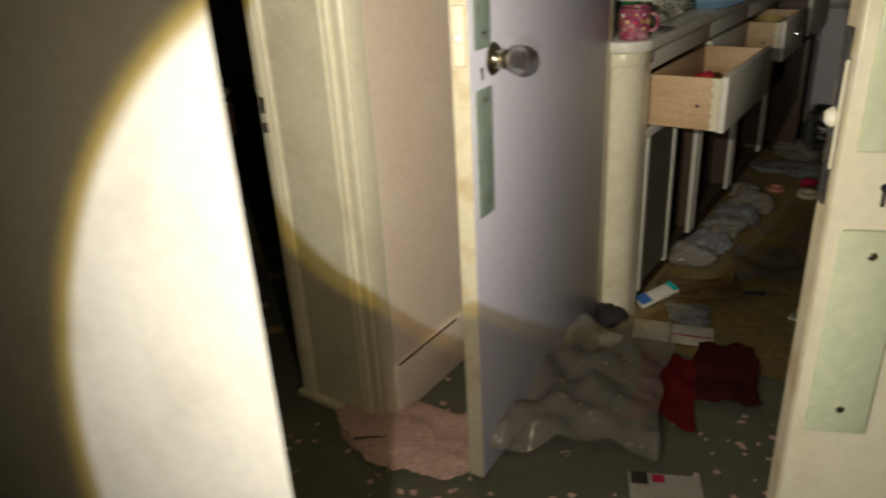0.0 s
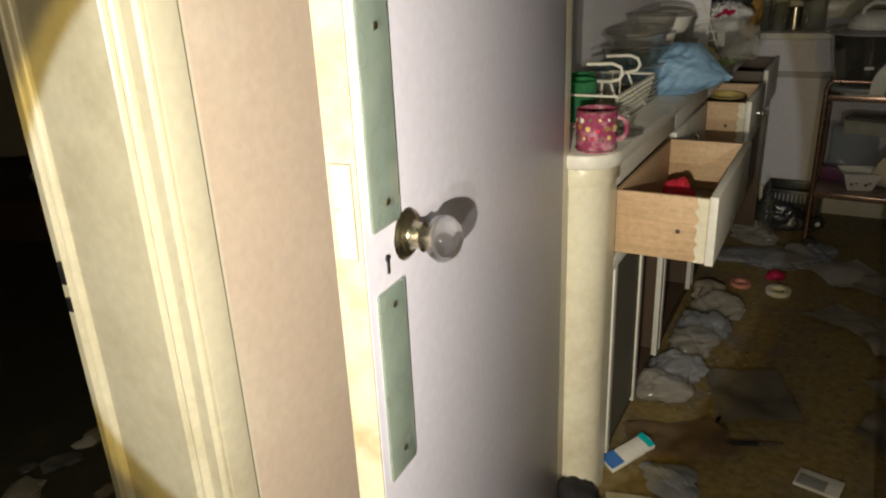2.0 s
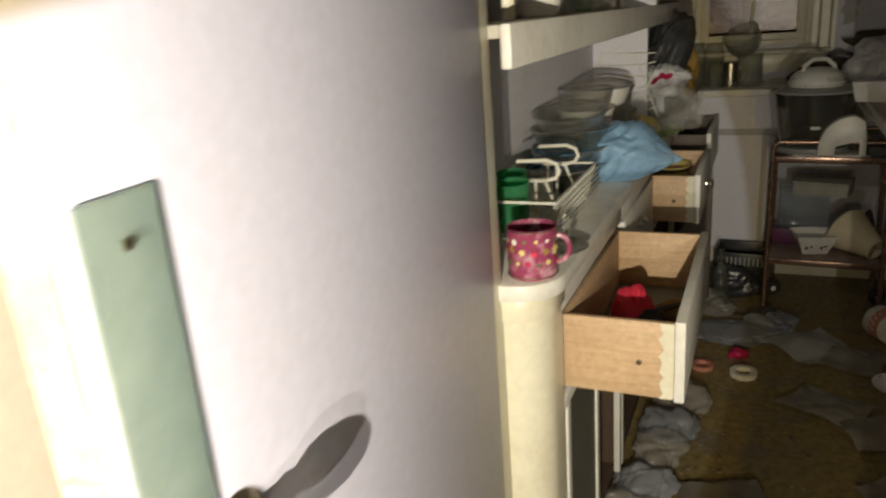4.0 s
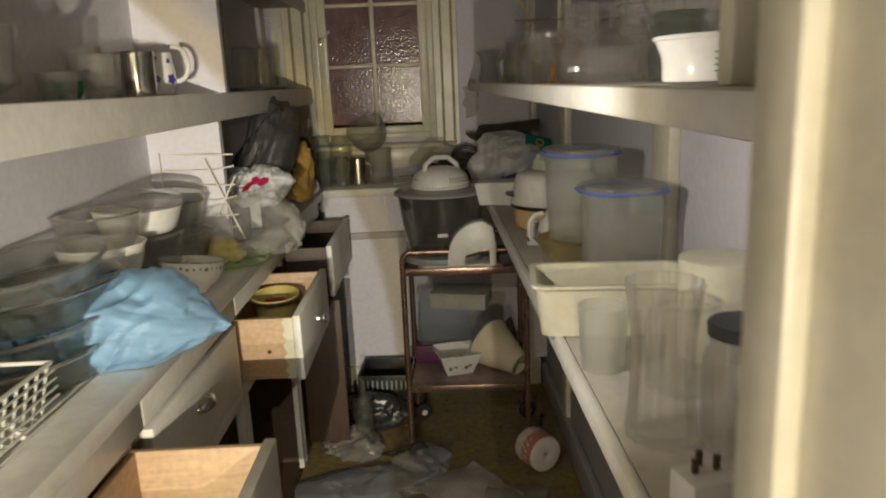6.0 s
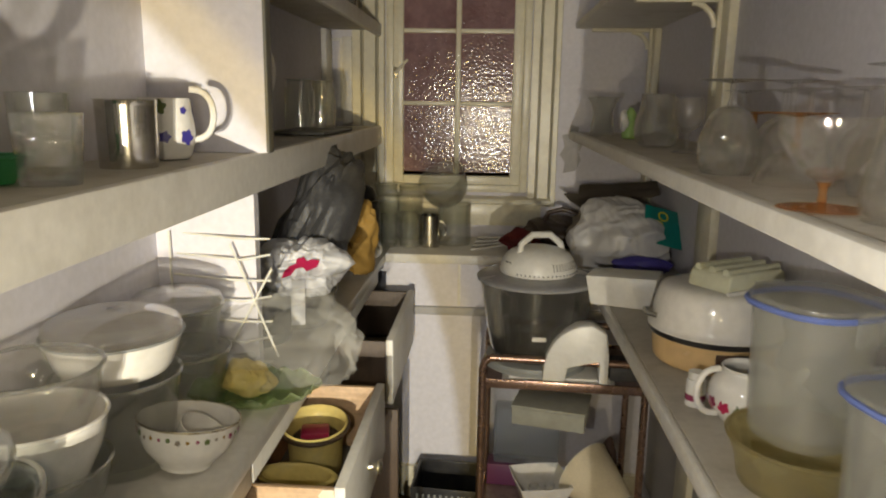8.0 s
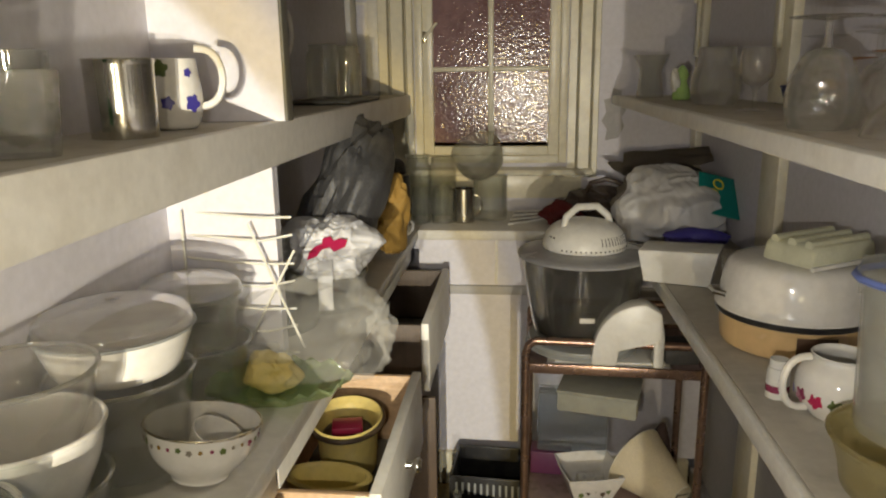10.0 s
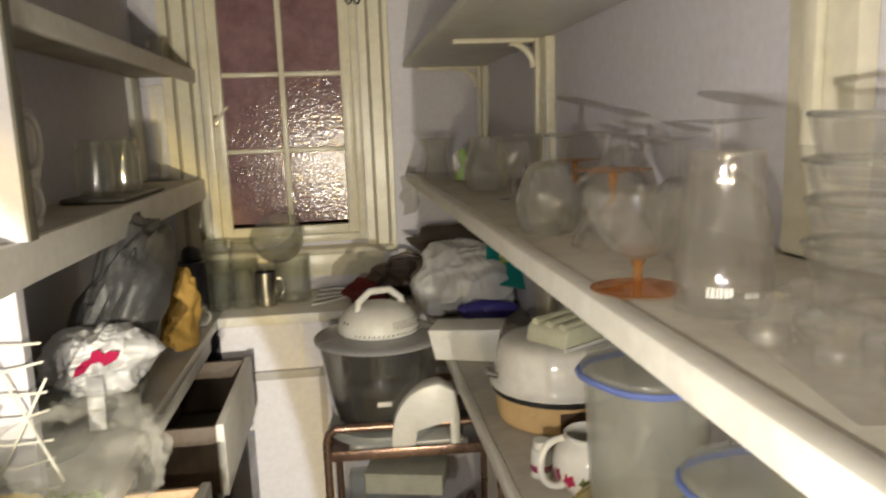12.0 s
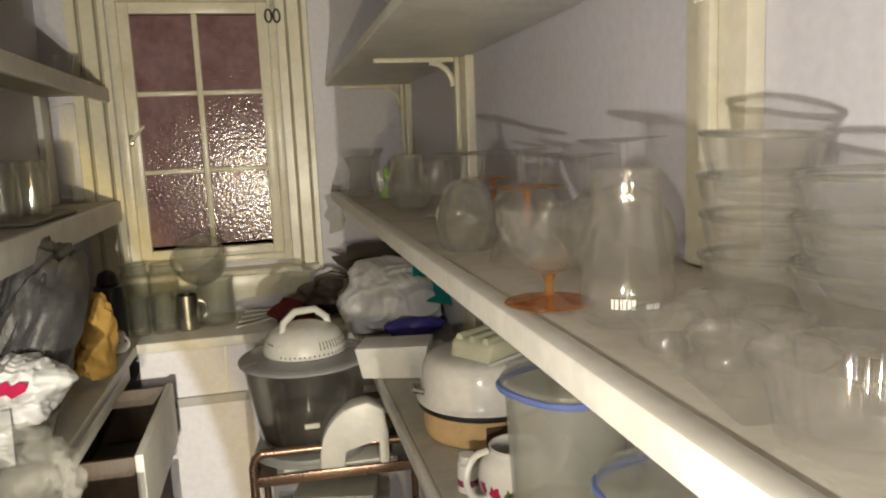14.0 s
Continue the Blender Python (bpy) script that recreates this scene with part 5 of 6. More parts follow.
part("handle", bm_tube([(-0.07, -0.03, 0.085), (-0.05, -0.035, 0.13), (0, -0.04, 0.145), (0.05, -0.035, 0.13), (0.07, -0.03, 0.085)], 0.009, 8), surface("brown_leather_strap", (0.06, 0.038, 0.028), 0.5), blk)

# ---- bags and box on the low shelf's far end ----
gb = thing("carrier_bag", pose(0.535, 4.706, RL, 0, 0, 6) @ Matrix.Scale(1.106, 4), "white carrier bag with a teal printed corner", "plastic bag")
part("bag_body", crumple((0.142, 0.15, 0.100), 18, 0.20, 5, 0.25), WHITEBAG, gb)
teal = part("teal_patch", bm_prism([(-0.075, -0.03), (0.035, -0.085), (0.085, 0.03), (-0.01, 0.075)], 0, 0.003, "z", 0.001), TEAL, gb, "teal printed corner", at=pose(0.078, -0.105, 0.125, 52, -6, 24))
for cx, cy in ((-0.005, 0.004), (0.026, 0.026)):
    part("print_ring", bm_tube([(cx + 0.014 * math.cos(q), cy + 0.014 * math.sin(q), 0.0035) for q in [2 * math.pi * k / 20 for k in range(20)]], 0.0024, 6, True), YELLOW, teal, "yellow printed ring")
single("blue_packet", crumple((0.075, 0.03, 0.028), 20, 0.25, 3, 0.2), NAVY, pose(0.570, 4.513, RL, 0, 0, 8) @ Matrix.Scale(1.106, 4), "navy blue crumpled packet by the bag", "packet")
for k, (x, y, a, s) in enumerate(((0.51, 4.89, 14, 1.1), (0.55, 4.89, -10, 1.25))):
    single("brown_folder", sheet(0.22 * s, 0.20, 50 + k, 0.02, 14, 10, 0.003), FELT, pose(x, y, RL + 0.172 + 0.03 * k, 8, -6, a), "grey-brown paper folder lying on the bags", "folder")
single("paper_wad", crumple((0.13, 0.10, 0.08), 29, 0.2, 3, 0.3), FELT, pose(0.537, 4.916, RL) @ Matrix.Scale(1.106, 4), "grey-brown paper heap on the shelf", "paper")
wbx = thing("white_box", pose(0.465, 4.197, RL, 0, 0, -20) @ Matrix.Scale(1.106, 4), "white foam box with a slanting side", "box")
part("box_body", bm_prism([(-0.075, 0), (0.06, 0), (0.075, 0.075), (-0.09, 0.068)], -0.05, 0.05, "y", 0.003), WHITE_P, wbx)
sg = single("small_glass", vessel([(0.026, 0), (0.012, 0.006), (0.010, 0.02), (0.012, 0.05), (0.015, 0.09)], 0.002, 0.004, 24), GLASS, pose(0.537, 4.087, RL) @ Matrix.Scale(1.106, 4), "small stemmed glass on the shelf", "glass")

# ---- the casserole stack on the low shelf ----
pot = thing("cooking_pot", pose(0.567, 3.788, RL) @ Matrix.Scale(1.106, 4), "beige enamel pot with a cream domed lid", "pot")
part("pot_body", vessel([(0.098, 0), (0.108, 0.006), (0.112, 0.05), (0.113, 0.056)], 0.003, 0.006, 48), ENAMEL_Y, pot)
part("pot_rim", bm_tube([(0.115 * math.cos(q), 0.115 * math.sin(q), 0.057) for q in [2 * math.pi * k / 48 for k in range(48)]], 0.005, 8, True), BLACK_P, pot, "dark chipped rim")
part("lid", bm_lathe(spline([(0, 0.062), (0.112, 0.062), (0.114, 0.075), (0.108, 0.12), (0.092, 0.142), (0.04, 0.150), (0, 0.151)], 4), 48), PORCELAIN, pot, "cream enamel lid")
part("lid_handle", bm_tube([(-0.112, -0.02, 0.085), (-0.128, -0.012, 0.088), (-0.128, 0.012, 0.088), (-0.112, 0.02, 0.085)], 0.005, 8), STEEL, pot)
part("painted_mark", bm_box(-0.03, 0.03, -0.1145, -0.1125, 0.012, 0.045, 0.001), surface("brown_transfer", (0.08, 0.04, 0.02), 0.4), pot, "dark brown painted motif")
eb = thing("egg_box", pose(0.587, 3.744, RL + 0.1681, 0, 0, 32) @ Matrix.Scale(1.106, 4), "pale green moulded egg box", "egg box")
part("box_lid", bm_prism([(-0.075, 0), (0.075, 0), (0.07, 0.028), (0.06, 0.034), (-0.06, 0.034), (-0.07, 0.028)], -0.045, 0.045, "y", 0.006), GREENCARD, eb)
for k in range(3):
    part("rib", bm_tube([(-0.066 + 0.0, -0.03 + 0.03 * k, 0.034), (0.066, -0.03 + 0.03 * k, 0.034)], 0.007, 8), GREENCARD, eb)
part("tray_edge", bm_box(-0.08, 0.08, -0.052, -0.046, 0.0, 0.006, 0.001), WHITE_P, eb)
med = thing("medicine_bottle", pose(0.466, 3.545, RL) @ Matrix.Scale(0.94, 4), "small white bottle with a pink label", "bottle")
part("bottle_body", bm_lathe(spline([(0, 0), (0.017, 0), (0.018, 0.003), (0.018, 0.045), (0.013, 0.050), (0, 0.0505)], 3), 26), WHITE_P, med)
part("label", bm_lathe([(0.0184, 0.010), (0.0184, 0.022)], 26), PINKGLAZE, med, "pink and red label")
part("cap", bm_lathe([(0, 0.051), (0.015, 0.051), (0.015, 0.064), (0, 0.064)], 22), WHITE_P, med, "white cap")
tpot = thing("teapot", pose(0.528, 3.484, RL, 0, 0, 0) @ Matrix.Scale(1.106, 4), "white floral teapot with a looped handle", "teapot")
part("pot_body", vessel([(0.030, 0), (0.034, 0.004), (0.052, 0.03), (0.050, 0.058), (0.036, 0.078), (0.037, 0.085)], 0.003, 0.006, 40), PORCELAIN, tpot)
part("handle", handle(0.046, 0.014, 0.084, 0.034, 0.0050, 190), PORCELAIN, tpot)
part("spout", bm_tube([(0.045, 0.0, 0.025), (0.066, 0, 0.04), (0.075, 0, 0.07), (0.085, 0, 0.085)], 0.008, 10), PORCELAIN, tpot)
blossoms(tpot, 0.0525, 0.036, (CRIMSON, OLIVE, NAVY, PINKGLAZE), 14, 0.010, 12)

# ---- plastic tubs and jars along the low shelf ----
bowl("glass_bowl", pose(0.537, 3.280, RL) @ Matrix.Scale(1.106, 4), 0.092, 0.062, clear("yellowed_glass", (0.9, 0.85, 0.62), 0.06, 1.45, dust=0.2), "upturned yellowed glass bowl on the shelf", 0.75)
def tub(at, w, h, label, clip=True):
    """A square storage tub with a blue sealed lid and clips."""
    tb = thing("storage_tub", at, label, "storage tub", "storage tubs")
    def rounded(s, c):
        o = []
        for sx, sy, a0 in ((1, 1, 0), (-1, 1, 90), (-1, -1, 180), (1, -1, 270)):
            o += [(sx * (s - c) + c * math.cos(radians(a0 + a)), sy * (s - c) + c * math.sin(radians(a0 + a))) for a in (0, 22, 45, 67, 90)]
        return o
    bm = bmesh.new()
    levels = [(0.86 * w / 2, 0.0), (0.90 * w / 2, 0.008), (w / 2, h), (w / 2 - 0.003, h), (0.90 * w / 2 - 0.003, 0.012), (0.86 * w / 2 - 0.004, 0.010)]
    rings = [[bm.verts.new((x, y, z)) for x, y in rounded(s, s * 0.8)] for s, z in levels]
    for a, b in zip(rings, rings[1:]):
        for k in range(20):
            bm.faces.new((a[k], a[(k + 1) % 20], b[(k + 1) % 20], b[k]))
    bm.faces.new(rings[0])
    bm.faces.new(rings[-1])
    bmesh.ops.recalc_face_normals(bm, faces=bm.faces)
    part("tub_body", bm, FROST, tb)
    lid = part("lid", bm_prism(rounded(w / 2 + 0.004, w * 0.41), h + 0.001, h + 0.014, "z", 0.003), FROST, tb)
    o = rounded(w / 2 + 0.005, w * 0.41)
    part("seal", bm_tube([(x, y, h + 0.003) for x, y in o], 0.004, 6, True), BLUE_P, lid, "blue lid seal")
    if clip:
        for s in (-1, 1):
            part("clip", bm_box(-0.022, 0.022, s * (w / 2 + 0.0105) - 0.002, s * (w / 2 + 0.0105) + 0.002, h - 0.028, h + 0.014, 0.001), FROST, lid)
    return tb


tub(pose(0.534, 3.285, RL + 0.0724, 0, 0, 24) @ Matrix.Scale(1.106, 4), 0.132, 0.165, "tall frosted plastic storage tub with a blue seal")
cb = thing("plastic_tray_box", pose(0.505, 2.905, RL, 0, 0, -6), "cream plastic tub box on the shelf", "tub")
bmx = bmesh.new()
lv = [(0.118, 0.066, 0), (0.128, 0.074, 0.082), (0.135, 0.081, 0.085), (0.135, 0.081, 0.090), (0.125, 0.071, 0.090), (0.115, 0.063, 0.004)]
rg = []
for sx, sy, z in lv:
    o = []
    for a, b, a0 in ((1, 1, 0), (-1, 1, 90), (-1, -1, 180), (1, -1, 270)):
        o += [(a * (sx - 0.02) + 0.02 * math.cos(radians(a0 + q)), b * (sy - 0.02) + 0.02 * math.sin(radians(a0 + q))) for q in (0, 30, 60, 90)]
    rg.append([bmx.verts.new((x, y, z)) for x, y in o])
for a, b in zip(rg, rg[1:]):
    for k in range(16):
        bmx.faces.new((a[k], a[(k + 1) % 16], b[(k + 1) % 16], b[k]))
bmx.faces.new(rg[0])
bmx.faces.new(rg[-1])
bmesh.ops.recalc_face_normals(bmx, faces=bmx.faces)
part("tub_shell", bmx, CREAM_P, cb)
tub(pose(0.570, 3.075, RL, 0, 0, 10), 0.150, 0.205, "tall frosted plastic storage tub behind the cream box")
single("frosted_cup", vessel([(0.026, 0), (0.028, 0.004), (0.033, 0.085)], 0.002, 0.004, 32), FROST, pose(0.450, 2.715, RL) @ Matrix.Scale(1.12, 4), "frosted plastic beaker on the shelf edge", "beaker")
single("flared_vase", flute(vessel([(0.036, 0), (0.042, 0.006), (0.038, 0.05), (0.036, 0.12), (0.044, 0.19)], 0.003, 0.010, 72), 12, 0.035), GLASS, pose(0.468, 2.500, RL), "tall fluted glass vase with a flared rim", "vase")
jar(pose(0.545, 2.640, RL), 0.052, 0.12, "squat dusty glass jar on the shelf", GLASS)
single("cream_canister", bm_lathe(spline([(0, 0), (0.055, 0), (0.058, 0.004), (0.060, 0.13), (0.054, 0.15), (0, 0.152)], 4), 36), CREAM_P, pose(0.635, 2.755, RL), "cream plastic canister against the wall", "canister")
jar(pose(0.625, 2.590, RL), 0.036, 0.10, "small dusty glass jar on the shelf", GLASS)
jar(pose(0.551, 2.470, RL), 0.045, 0.13, "dusty glass jar with a dark lid", GLASS, BLACK_P)
jar(pose(0.640, 2.420, RL), 0.04, 0.14, "dusty glass jar by the wall", GLASS)
plug = thing("plug_adapter", pose(0.462, 2.345, RL, 0, 0, 14), "white plug adapter with dark pins", "plug")
part("plug_body", bm_box(-0.027, 0.027, -0.022, 0.022, 0, 0.042, 0.005), WHITE_P, plug)
for x, y in ((-0.012, 0), (0.012, 0), (0, 0.012)):
    part("pin", bm_box(x - 0.003, x + 0.003, y - 0.002, y + 0.002, 0.0425, 0.058), BROWNWOOD, plug)

# ---- glassware on the middle shelf ----
def wine_glass(at, bowl_pts, foot, stem_h, label, mat=None, stem_mat=None, name="wine_glass", inverted=False):
    """A stemmed glass; inverted ones stand on their rims."""
    m = at @ (Matrix.Translation((0, 0, stem_h + bowl_pts[-1][1])) @ Matrix.Rotation(math.pi, 4, "X") if inverted else Matrix.Identity(4))
    g = thing(name, at, label, "glass", "glasses on the middle shelf")
    loc = Matrix.Translation((0, 0, stem_h + bowl_pts[-1][1])) @ Matrix.Rotation(math.pi, 4, "X") if inverted else Matrix.Identity(4)
    part("bowl", vessel([(r, z + stem_h) for r, z in bowl_pts], 0.0018, 0.003, 36), mat or GLASS, g, at=loc)
    part("stem", bm_lathe(spline([(0.004, 0.004), (0.005, stem_h * 0.3), (0.0045, stem_h * 0.7), (0.008, stem_h)], 3), 16), stem_mat or mat or GLASS, g, at=loc)
    part("foot", bm_lathe(spline([(0, 0), (foot, 0), (foot, 0.0015), (foot * 0.5, 0.0035), (0.005, 0.006), (0, 0.006)], 3), 36), stem_mat or mat or GLASS, g, at=loc)
    return g


vs_bm = flute(vessel([(0.034, 0), (0.040, 0.008), (0.036, 0.04), (0.032, 0.075), (0.040, 0.105), (0.052, 0.125)], 0.003, 0.008, 60), 12, 0.03)
single("fluted_vase", vs_bm, GLASS_G, pose(0.462, 4.76, RM), "fluted clear glass vase with a flared rim", "vase")
fig = thing("glass_figurine", pose(0.525, 4.62, RM), "small green and white glass figurine", "figurine")
part("body", bm_lathe(spline([(0, 0), (0.022, 0), (0.024, 0.02), (0.014, 0.05), (0.018, 0.07), (0.008, 0.09), (0, 0.095)], 4), 24), LEAFGREEN, fig)
part("white_wing", crumple((0.014, 0.018, 0.03), 44, 0.3, 2), PORCELAIN, fig, at=pose(-0.022, -0.01, 0.02))
single("textured_jug", vessel([(0.045, 0), (0.055, 0.02), (0.056, 0.06), (0.044, 0.10), (0.042, 0.13)], 0.003, 0.007, 44), GLASS_CUT, pose(0.525, 4.26, RM), "dimpled cut glass jug", "jug")
wine_glass(pose(0.53, 3.98, RM), [(0.008, 0), (0.030, 0.02), (0.034, 0.05), (0.030, 0.075)], 0.030, 0.045, "clear goblet standing upright on the shelf")
wine_glass(pose(0.468, 3.50, RM), [(0.010, 0), (0.030, 0.012), (0.046, 0.055), (0.044, 0.09), (0.038, 0.105)], 0.045, 0.040, "cut glass goblet standing upside down", GLASS_CUT, None, "cut_goblet", True)
bowl("blue_bowl", pose(0.635, 4.02, RM), 0.042, 0.045, GLASS_BLUE, "small dark blue glass bowl", 0.6)
wine_glass(pose(0.575, 3.70, RM), [(0.008, 0), (0.03, 0.012), (0.042, 0.035), (0.046, 0.05)], 0.042, 0.045, "amber-footed coupe glass standing upside down", GLASS, GLASS_AMBER, "coupe_glass", True)
wine_glass(pose(0.515, 3.36, RM), [(0.008, 0), (0.03, 0.012), (0.048, 0.035), (0.053, 0.052)], 0.046, 0.046, "amber-footed coupe glass standing upside down", GLASS, GLASS_AMBER, "coupe_glass", True)
wine_glass(pose(0.446, 3.112, RM), [(0.008, 0), (0.028, 0.012), (0.048, 0.044), (0.051, 0.066)], 0.041, 0.028, "amber-footed coupe glass standing upright", GLASS, GLASS_AMBER, "coupe_glass")
for x, y in ((0.60, 3.84), (0.625, 3.70), (0.612, 3.56), (0.63, 3.42)):
    wine_glass(pose(x, y, RM), [(0.007, 0), (0.024, 0.014), (0.034, 0.045), (0.030, 0.08)], 0.035, 0.055, "clear wine glass standing upside down by the wall", inverted=True)
wine_glass(pose(0.585, 3.225, RM), [(0.010, 0), (0.040, 0.018), (0.060, 0.06), (0.054, 0.105)], 0.046, 0.052, "large balloon glass standing upside down", name="balloon_glass", inverted=True)
wine_glass(pose(0.56, 3.50, RM), [(0.010, 0), (0.040, 0.018), (0.052, 0.05), (0.046, 0.095)], 0.042, 0.050, "balloon glass standing upside down", name="balloon_glass", inverted=True)
beer = thing("beer_glass", pose(0.482, 3.020, RM), "tall curved beer glass upside down with white print", "glass")
part("glass_body", vessel([(0.037, 0), (0.041, 0.018), (0.038, 0.052), (0.030, 0.094), (0.030, 0.127), (0.028, 0.131)], 0.0022, 0.004, 44), GLASS, beer)
for k, (a, s) in enumerate(((226, 0.0022), (231, 0.003), (236, 0.0018), (240, 0.0024), (245, 0.003), (250, 0.0032), (266, 0.002), (270, 0.002), (275, 0.0016), (279, 0.002))):
    part("print_bar", bm_box(-0.0006, 0.0006, -s / 2, s / 2, 0, 0.0085 if k < 6 else 0.0045), PORCELAIN, beer, at=Matrix.Rotation(radians(a), 4, "Z") @ pose(0.0412, 0, 0.018))
for k in range(5):
    px, py = ((0.452, 2.905), (0.508, 2.935), (0.466, 2.853), (0.514, 2.872), (0.474, 2.803))[k]
    single("glass_stopper", bm_lathe(spline([(0, 0), (0.015, 0), (0.014, 0.012), (0.024, 0.020), (0.026, 0.026), (0.014, 0.031), (0, 0.032)], 3), 28), GLASS, pose(px, py, RM + 0.0085), "clear moulded lid lying on the tray", "lid", "moulded lids")
single("clear_tray", bm_prism([(-0.04, -0.09), (0.045, -0.09), (0.055, 0.075), (-0.035, 0.085)], 0, 0.008, "z", 0.003), GLASS, pose(0.478, 2.865, RM, 0, 0, -8), "shallow clear plastic tray of lids", "tray")
for k in range(4):
    bowl("dessert_bowl", pose(0.585, 2.985, RM + 0.034 * k + 0.0005, 3 * (k % 2), 0, 12 * k), 0.047 + 0.001 * k, 0.054, GLASS, "clear glass dessert bowl in a stack", 0.62, group="stacked dessert bowls")
for k in range(3):
    bowl("salad_bowl", pose(0.615, 2.875, RM + 0.034 * k + 0.0005, 0, 0, 0), 0.070, 0.058, GLASS, "clear glass salad bowl in a stack", 0.55, group="stacked salad bowls")
fb = flute(vessel([(0.038, 0), (0.042, 0.004), (0.048, 0.042), (0.050, 0.046)], 0.003, 0.006, 96), 24, 0.018)
single("fluted_ramekin", fb, GLASS, pose(0.472, 2.748, RM), "fluted clear glass ramekin on the shelf", "ramekin")
jar(pose(0.545, 2.70, RM), 0.04, 0.085, "dark clipped glass jar on the shelf", GLASS_SMOKE)
bowl("oven_dish", pose(0.52, 2.50, RM), 0.068, 0.045, PORCELAIN, "white oven dish on the shelf", 0.8)
single("glass_vase", vessel([(0.03, 0), (0.033, 0.005), (0.034, 0.09), (0.038, 0.13)], 0.0025, 0.006, 32), GLASS_G, pose(0.60, 2.60, RM), "straight clear glass vase by the wall", "vase")
for k in range(4):
    single("dark_plate", vessel([(0.055, 0), (0.065, 0.003), (0.085, 0.010)], 0.003, 0.004, 40), GREY_P, pose(0.545, 2.345, RM + 0.0055 * k), "dark stoneware plate in a short pile", "plate", "piled dark plates")

# ---- things on the left shelf ----
cbx = thing("book", pose(-0.425, 2.36, LS, 0, 0, 20), "small cream book standing on the shelf", "book")
part("cover", bm_box(-0.012, 0.012, -0.045, 0.045, 0, 0.098, 0.002), CREAM_P, cbx)
part("page_block", bm_box(-0.010, 0.010, -0.042, 0.046, 0.0985, 0.0995), PAPER, cbx)
ju = thing("water_jug", pose(-0.430, 2.58, LS), "tall white porcelain jug with green leaves", "jug")
part("jug_body", vessel([(0.042, 0), (0.05, 0.01), (0.058, 0.06), (0.05, 0.11), (0.038, 0.15), (0.042, 0.20), (0.046, 0.215)], 0.003, 0.008, 44), PORCELAIN, ju)
part("handle", handle(0.044, 0.075, 0.200, 0.045, 0.006, 40), PORCELAIN, ju)
blossoms(ju, 0.0585, 0.062, (OLIVE, TEAL, FELT), 13, 0.010, 21)
blossoms(ju, 0.0565, 0.085, (OLIVE, FELT), 9, 0.008, 23)
blossoms(ju, 0.0445, 0.13, (OLIVE, YELLOW), 6, 0.008, 22)
for x, y, r, h in ((-0.43, 2.74, 0.034, 0.085), (-0.45, 2.86, 0.042, 0.115), (-0.42, 2.99, 0.034, 0.045), (-0.40, 3.115, 0.038, 0.078), (-0.475, 3.22, 0.036, 0.10)):
    single("glass_tumbler", vessel([(r * 0.82, 0), (r * 0.86, 0.006), (r, h)], 0.0025, 0.008, 32), GLASS_G if h > 0.08 else GLASS_CUT, pose(x, y, LS), "clear glass tumbler on the dusty shelf", "glass", "tumblers on the left shelf")
bowl("green_dish", pose(-0.455, 3.10, LS), 0.03, 0.03, GLASS_GREEN, "small green glass dish", 0.6)
stl = thing("steel_mug", pose(-0.420, 3.335, LS), "polished steel mug on the dusty shelf", "mug")
part("mug_body", vessel([(0.037, 0), (0.040, 0.004), (0.041, 0.085), (0.043, 0.092)], 0.002, 0.004, 36), CHROME, stl)
part("handle", handle(0.041, 0.02, 0.075, 0.025, 0.004, 100), CHROME, stl)
fj = thing("floral_jug", pose(-0.428, 3.475, LS), "white porcelain jug with blue flowers", "jug")
part("jug_body", vessel([(0.034, 0), (0.040, 0.008), (0.046, 0.04), (0.042, 0.075), (0.040, 0.095)], 0.003, 0.007, 40), PORCELAIN, fj)
part("handle", handle(0.042, 0.030, 0.110, 0.036, 0.0055, 20), PORCELAIN, fj)
blossoms(fj, 0.0455, 0.036, (NAVY, NAVY, OLIVE), 8, 0.012, 31)
blossoms(fj, 0.0425, 0.078, (NAVY, CRIMSON, OLIVE), 7, 0.012, 32)
single("glass_tumbler", vessel([(0.028, 0), (0.03, 0.006), (0.034, 0.085)], 0.0025, 0.008, 32), GLASS_G, pose(-0.472, 3.56, LS), "clear glass tumbler behind the jug", "glass", "tumblers on the left shelf")
wm = thing("white_mug", pose(-0.415, 3.86, LS), "plain white mug under the coffee pot", "mug")
part("mug_body", vessel([(0.033, 0), (0.036, 0.004), (0.037, 0.085)], 0.003, 0.005, 36), PORCELAIN, wm)
part("handle", handle(0.037, 0.015, 0.070, 0.026, 0.005, -30), PORCELAIN, wm)
cp = thing("coffee_pot", pose(-0.415, 3.864, LS + 0.087), "white porcelain coffee pot with a domed lid", "coffee pot")
part("pot_body", vessel([(0.036, 0), (0.040, 0.004), (0.040, 0.06), (0.036, 0.115)], 0.003, 0.005, 40), PORCELAIN, cp)
part("handle", handle(0.038, 0.018, 0.108, 0.036, 0.0052, -30), PORCELAIN, cp)
part("lid", bm_lathe(spline([(0, 0.1175), (0.037, 0.1175), (0.036, 0.123), (0.022, 0.134), (0.006, 0.138), (0.008, 0.146), (0, 0.150)], 4), 36), PORCELAIN, cp)
single("dark_tray", bm_prism([(-0.075, -0.19), (0.075, -0.19), (0.082, 0.17), (0.04, 0.21), (-0.075, 0.21)], 0, 0.012, "z", 0.004), DARKP, pose(-0.425, 4.46, LS), "dark round-cornered tray under the jars", "tray")
for x, y in ((-0.44, 4.36), (-0.405, 4.47), (-0.45, 4.56)):
    jar(pose(x, y, LS + 0.0125), 0.042, 0.135, "clear glass preserving jar on a dark tray", GLASS_G)
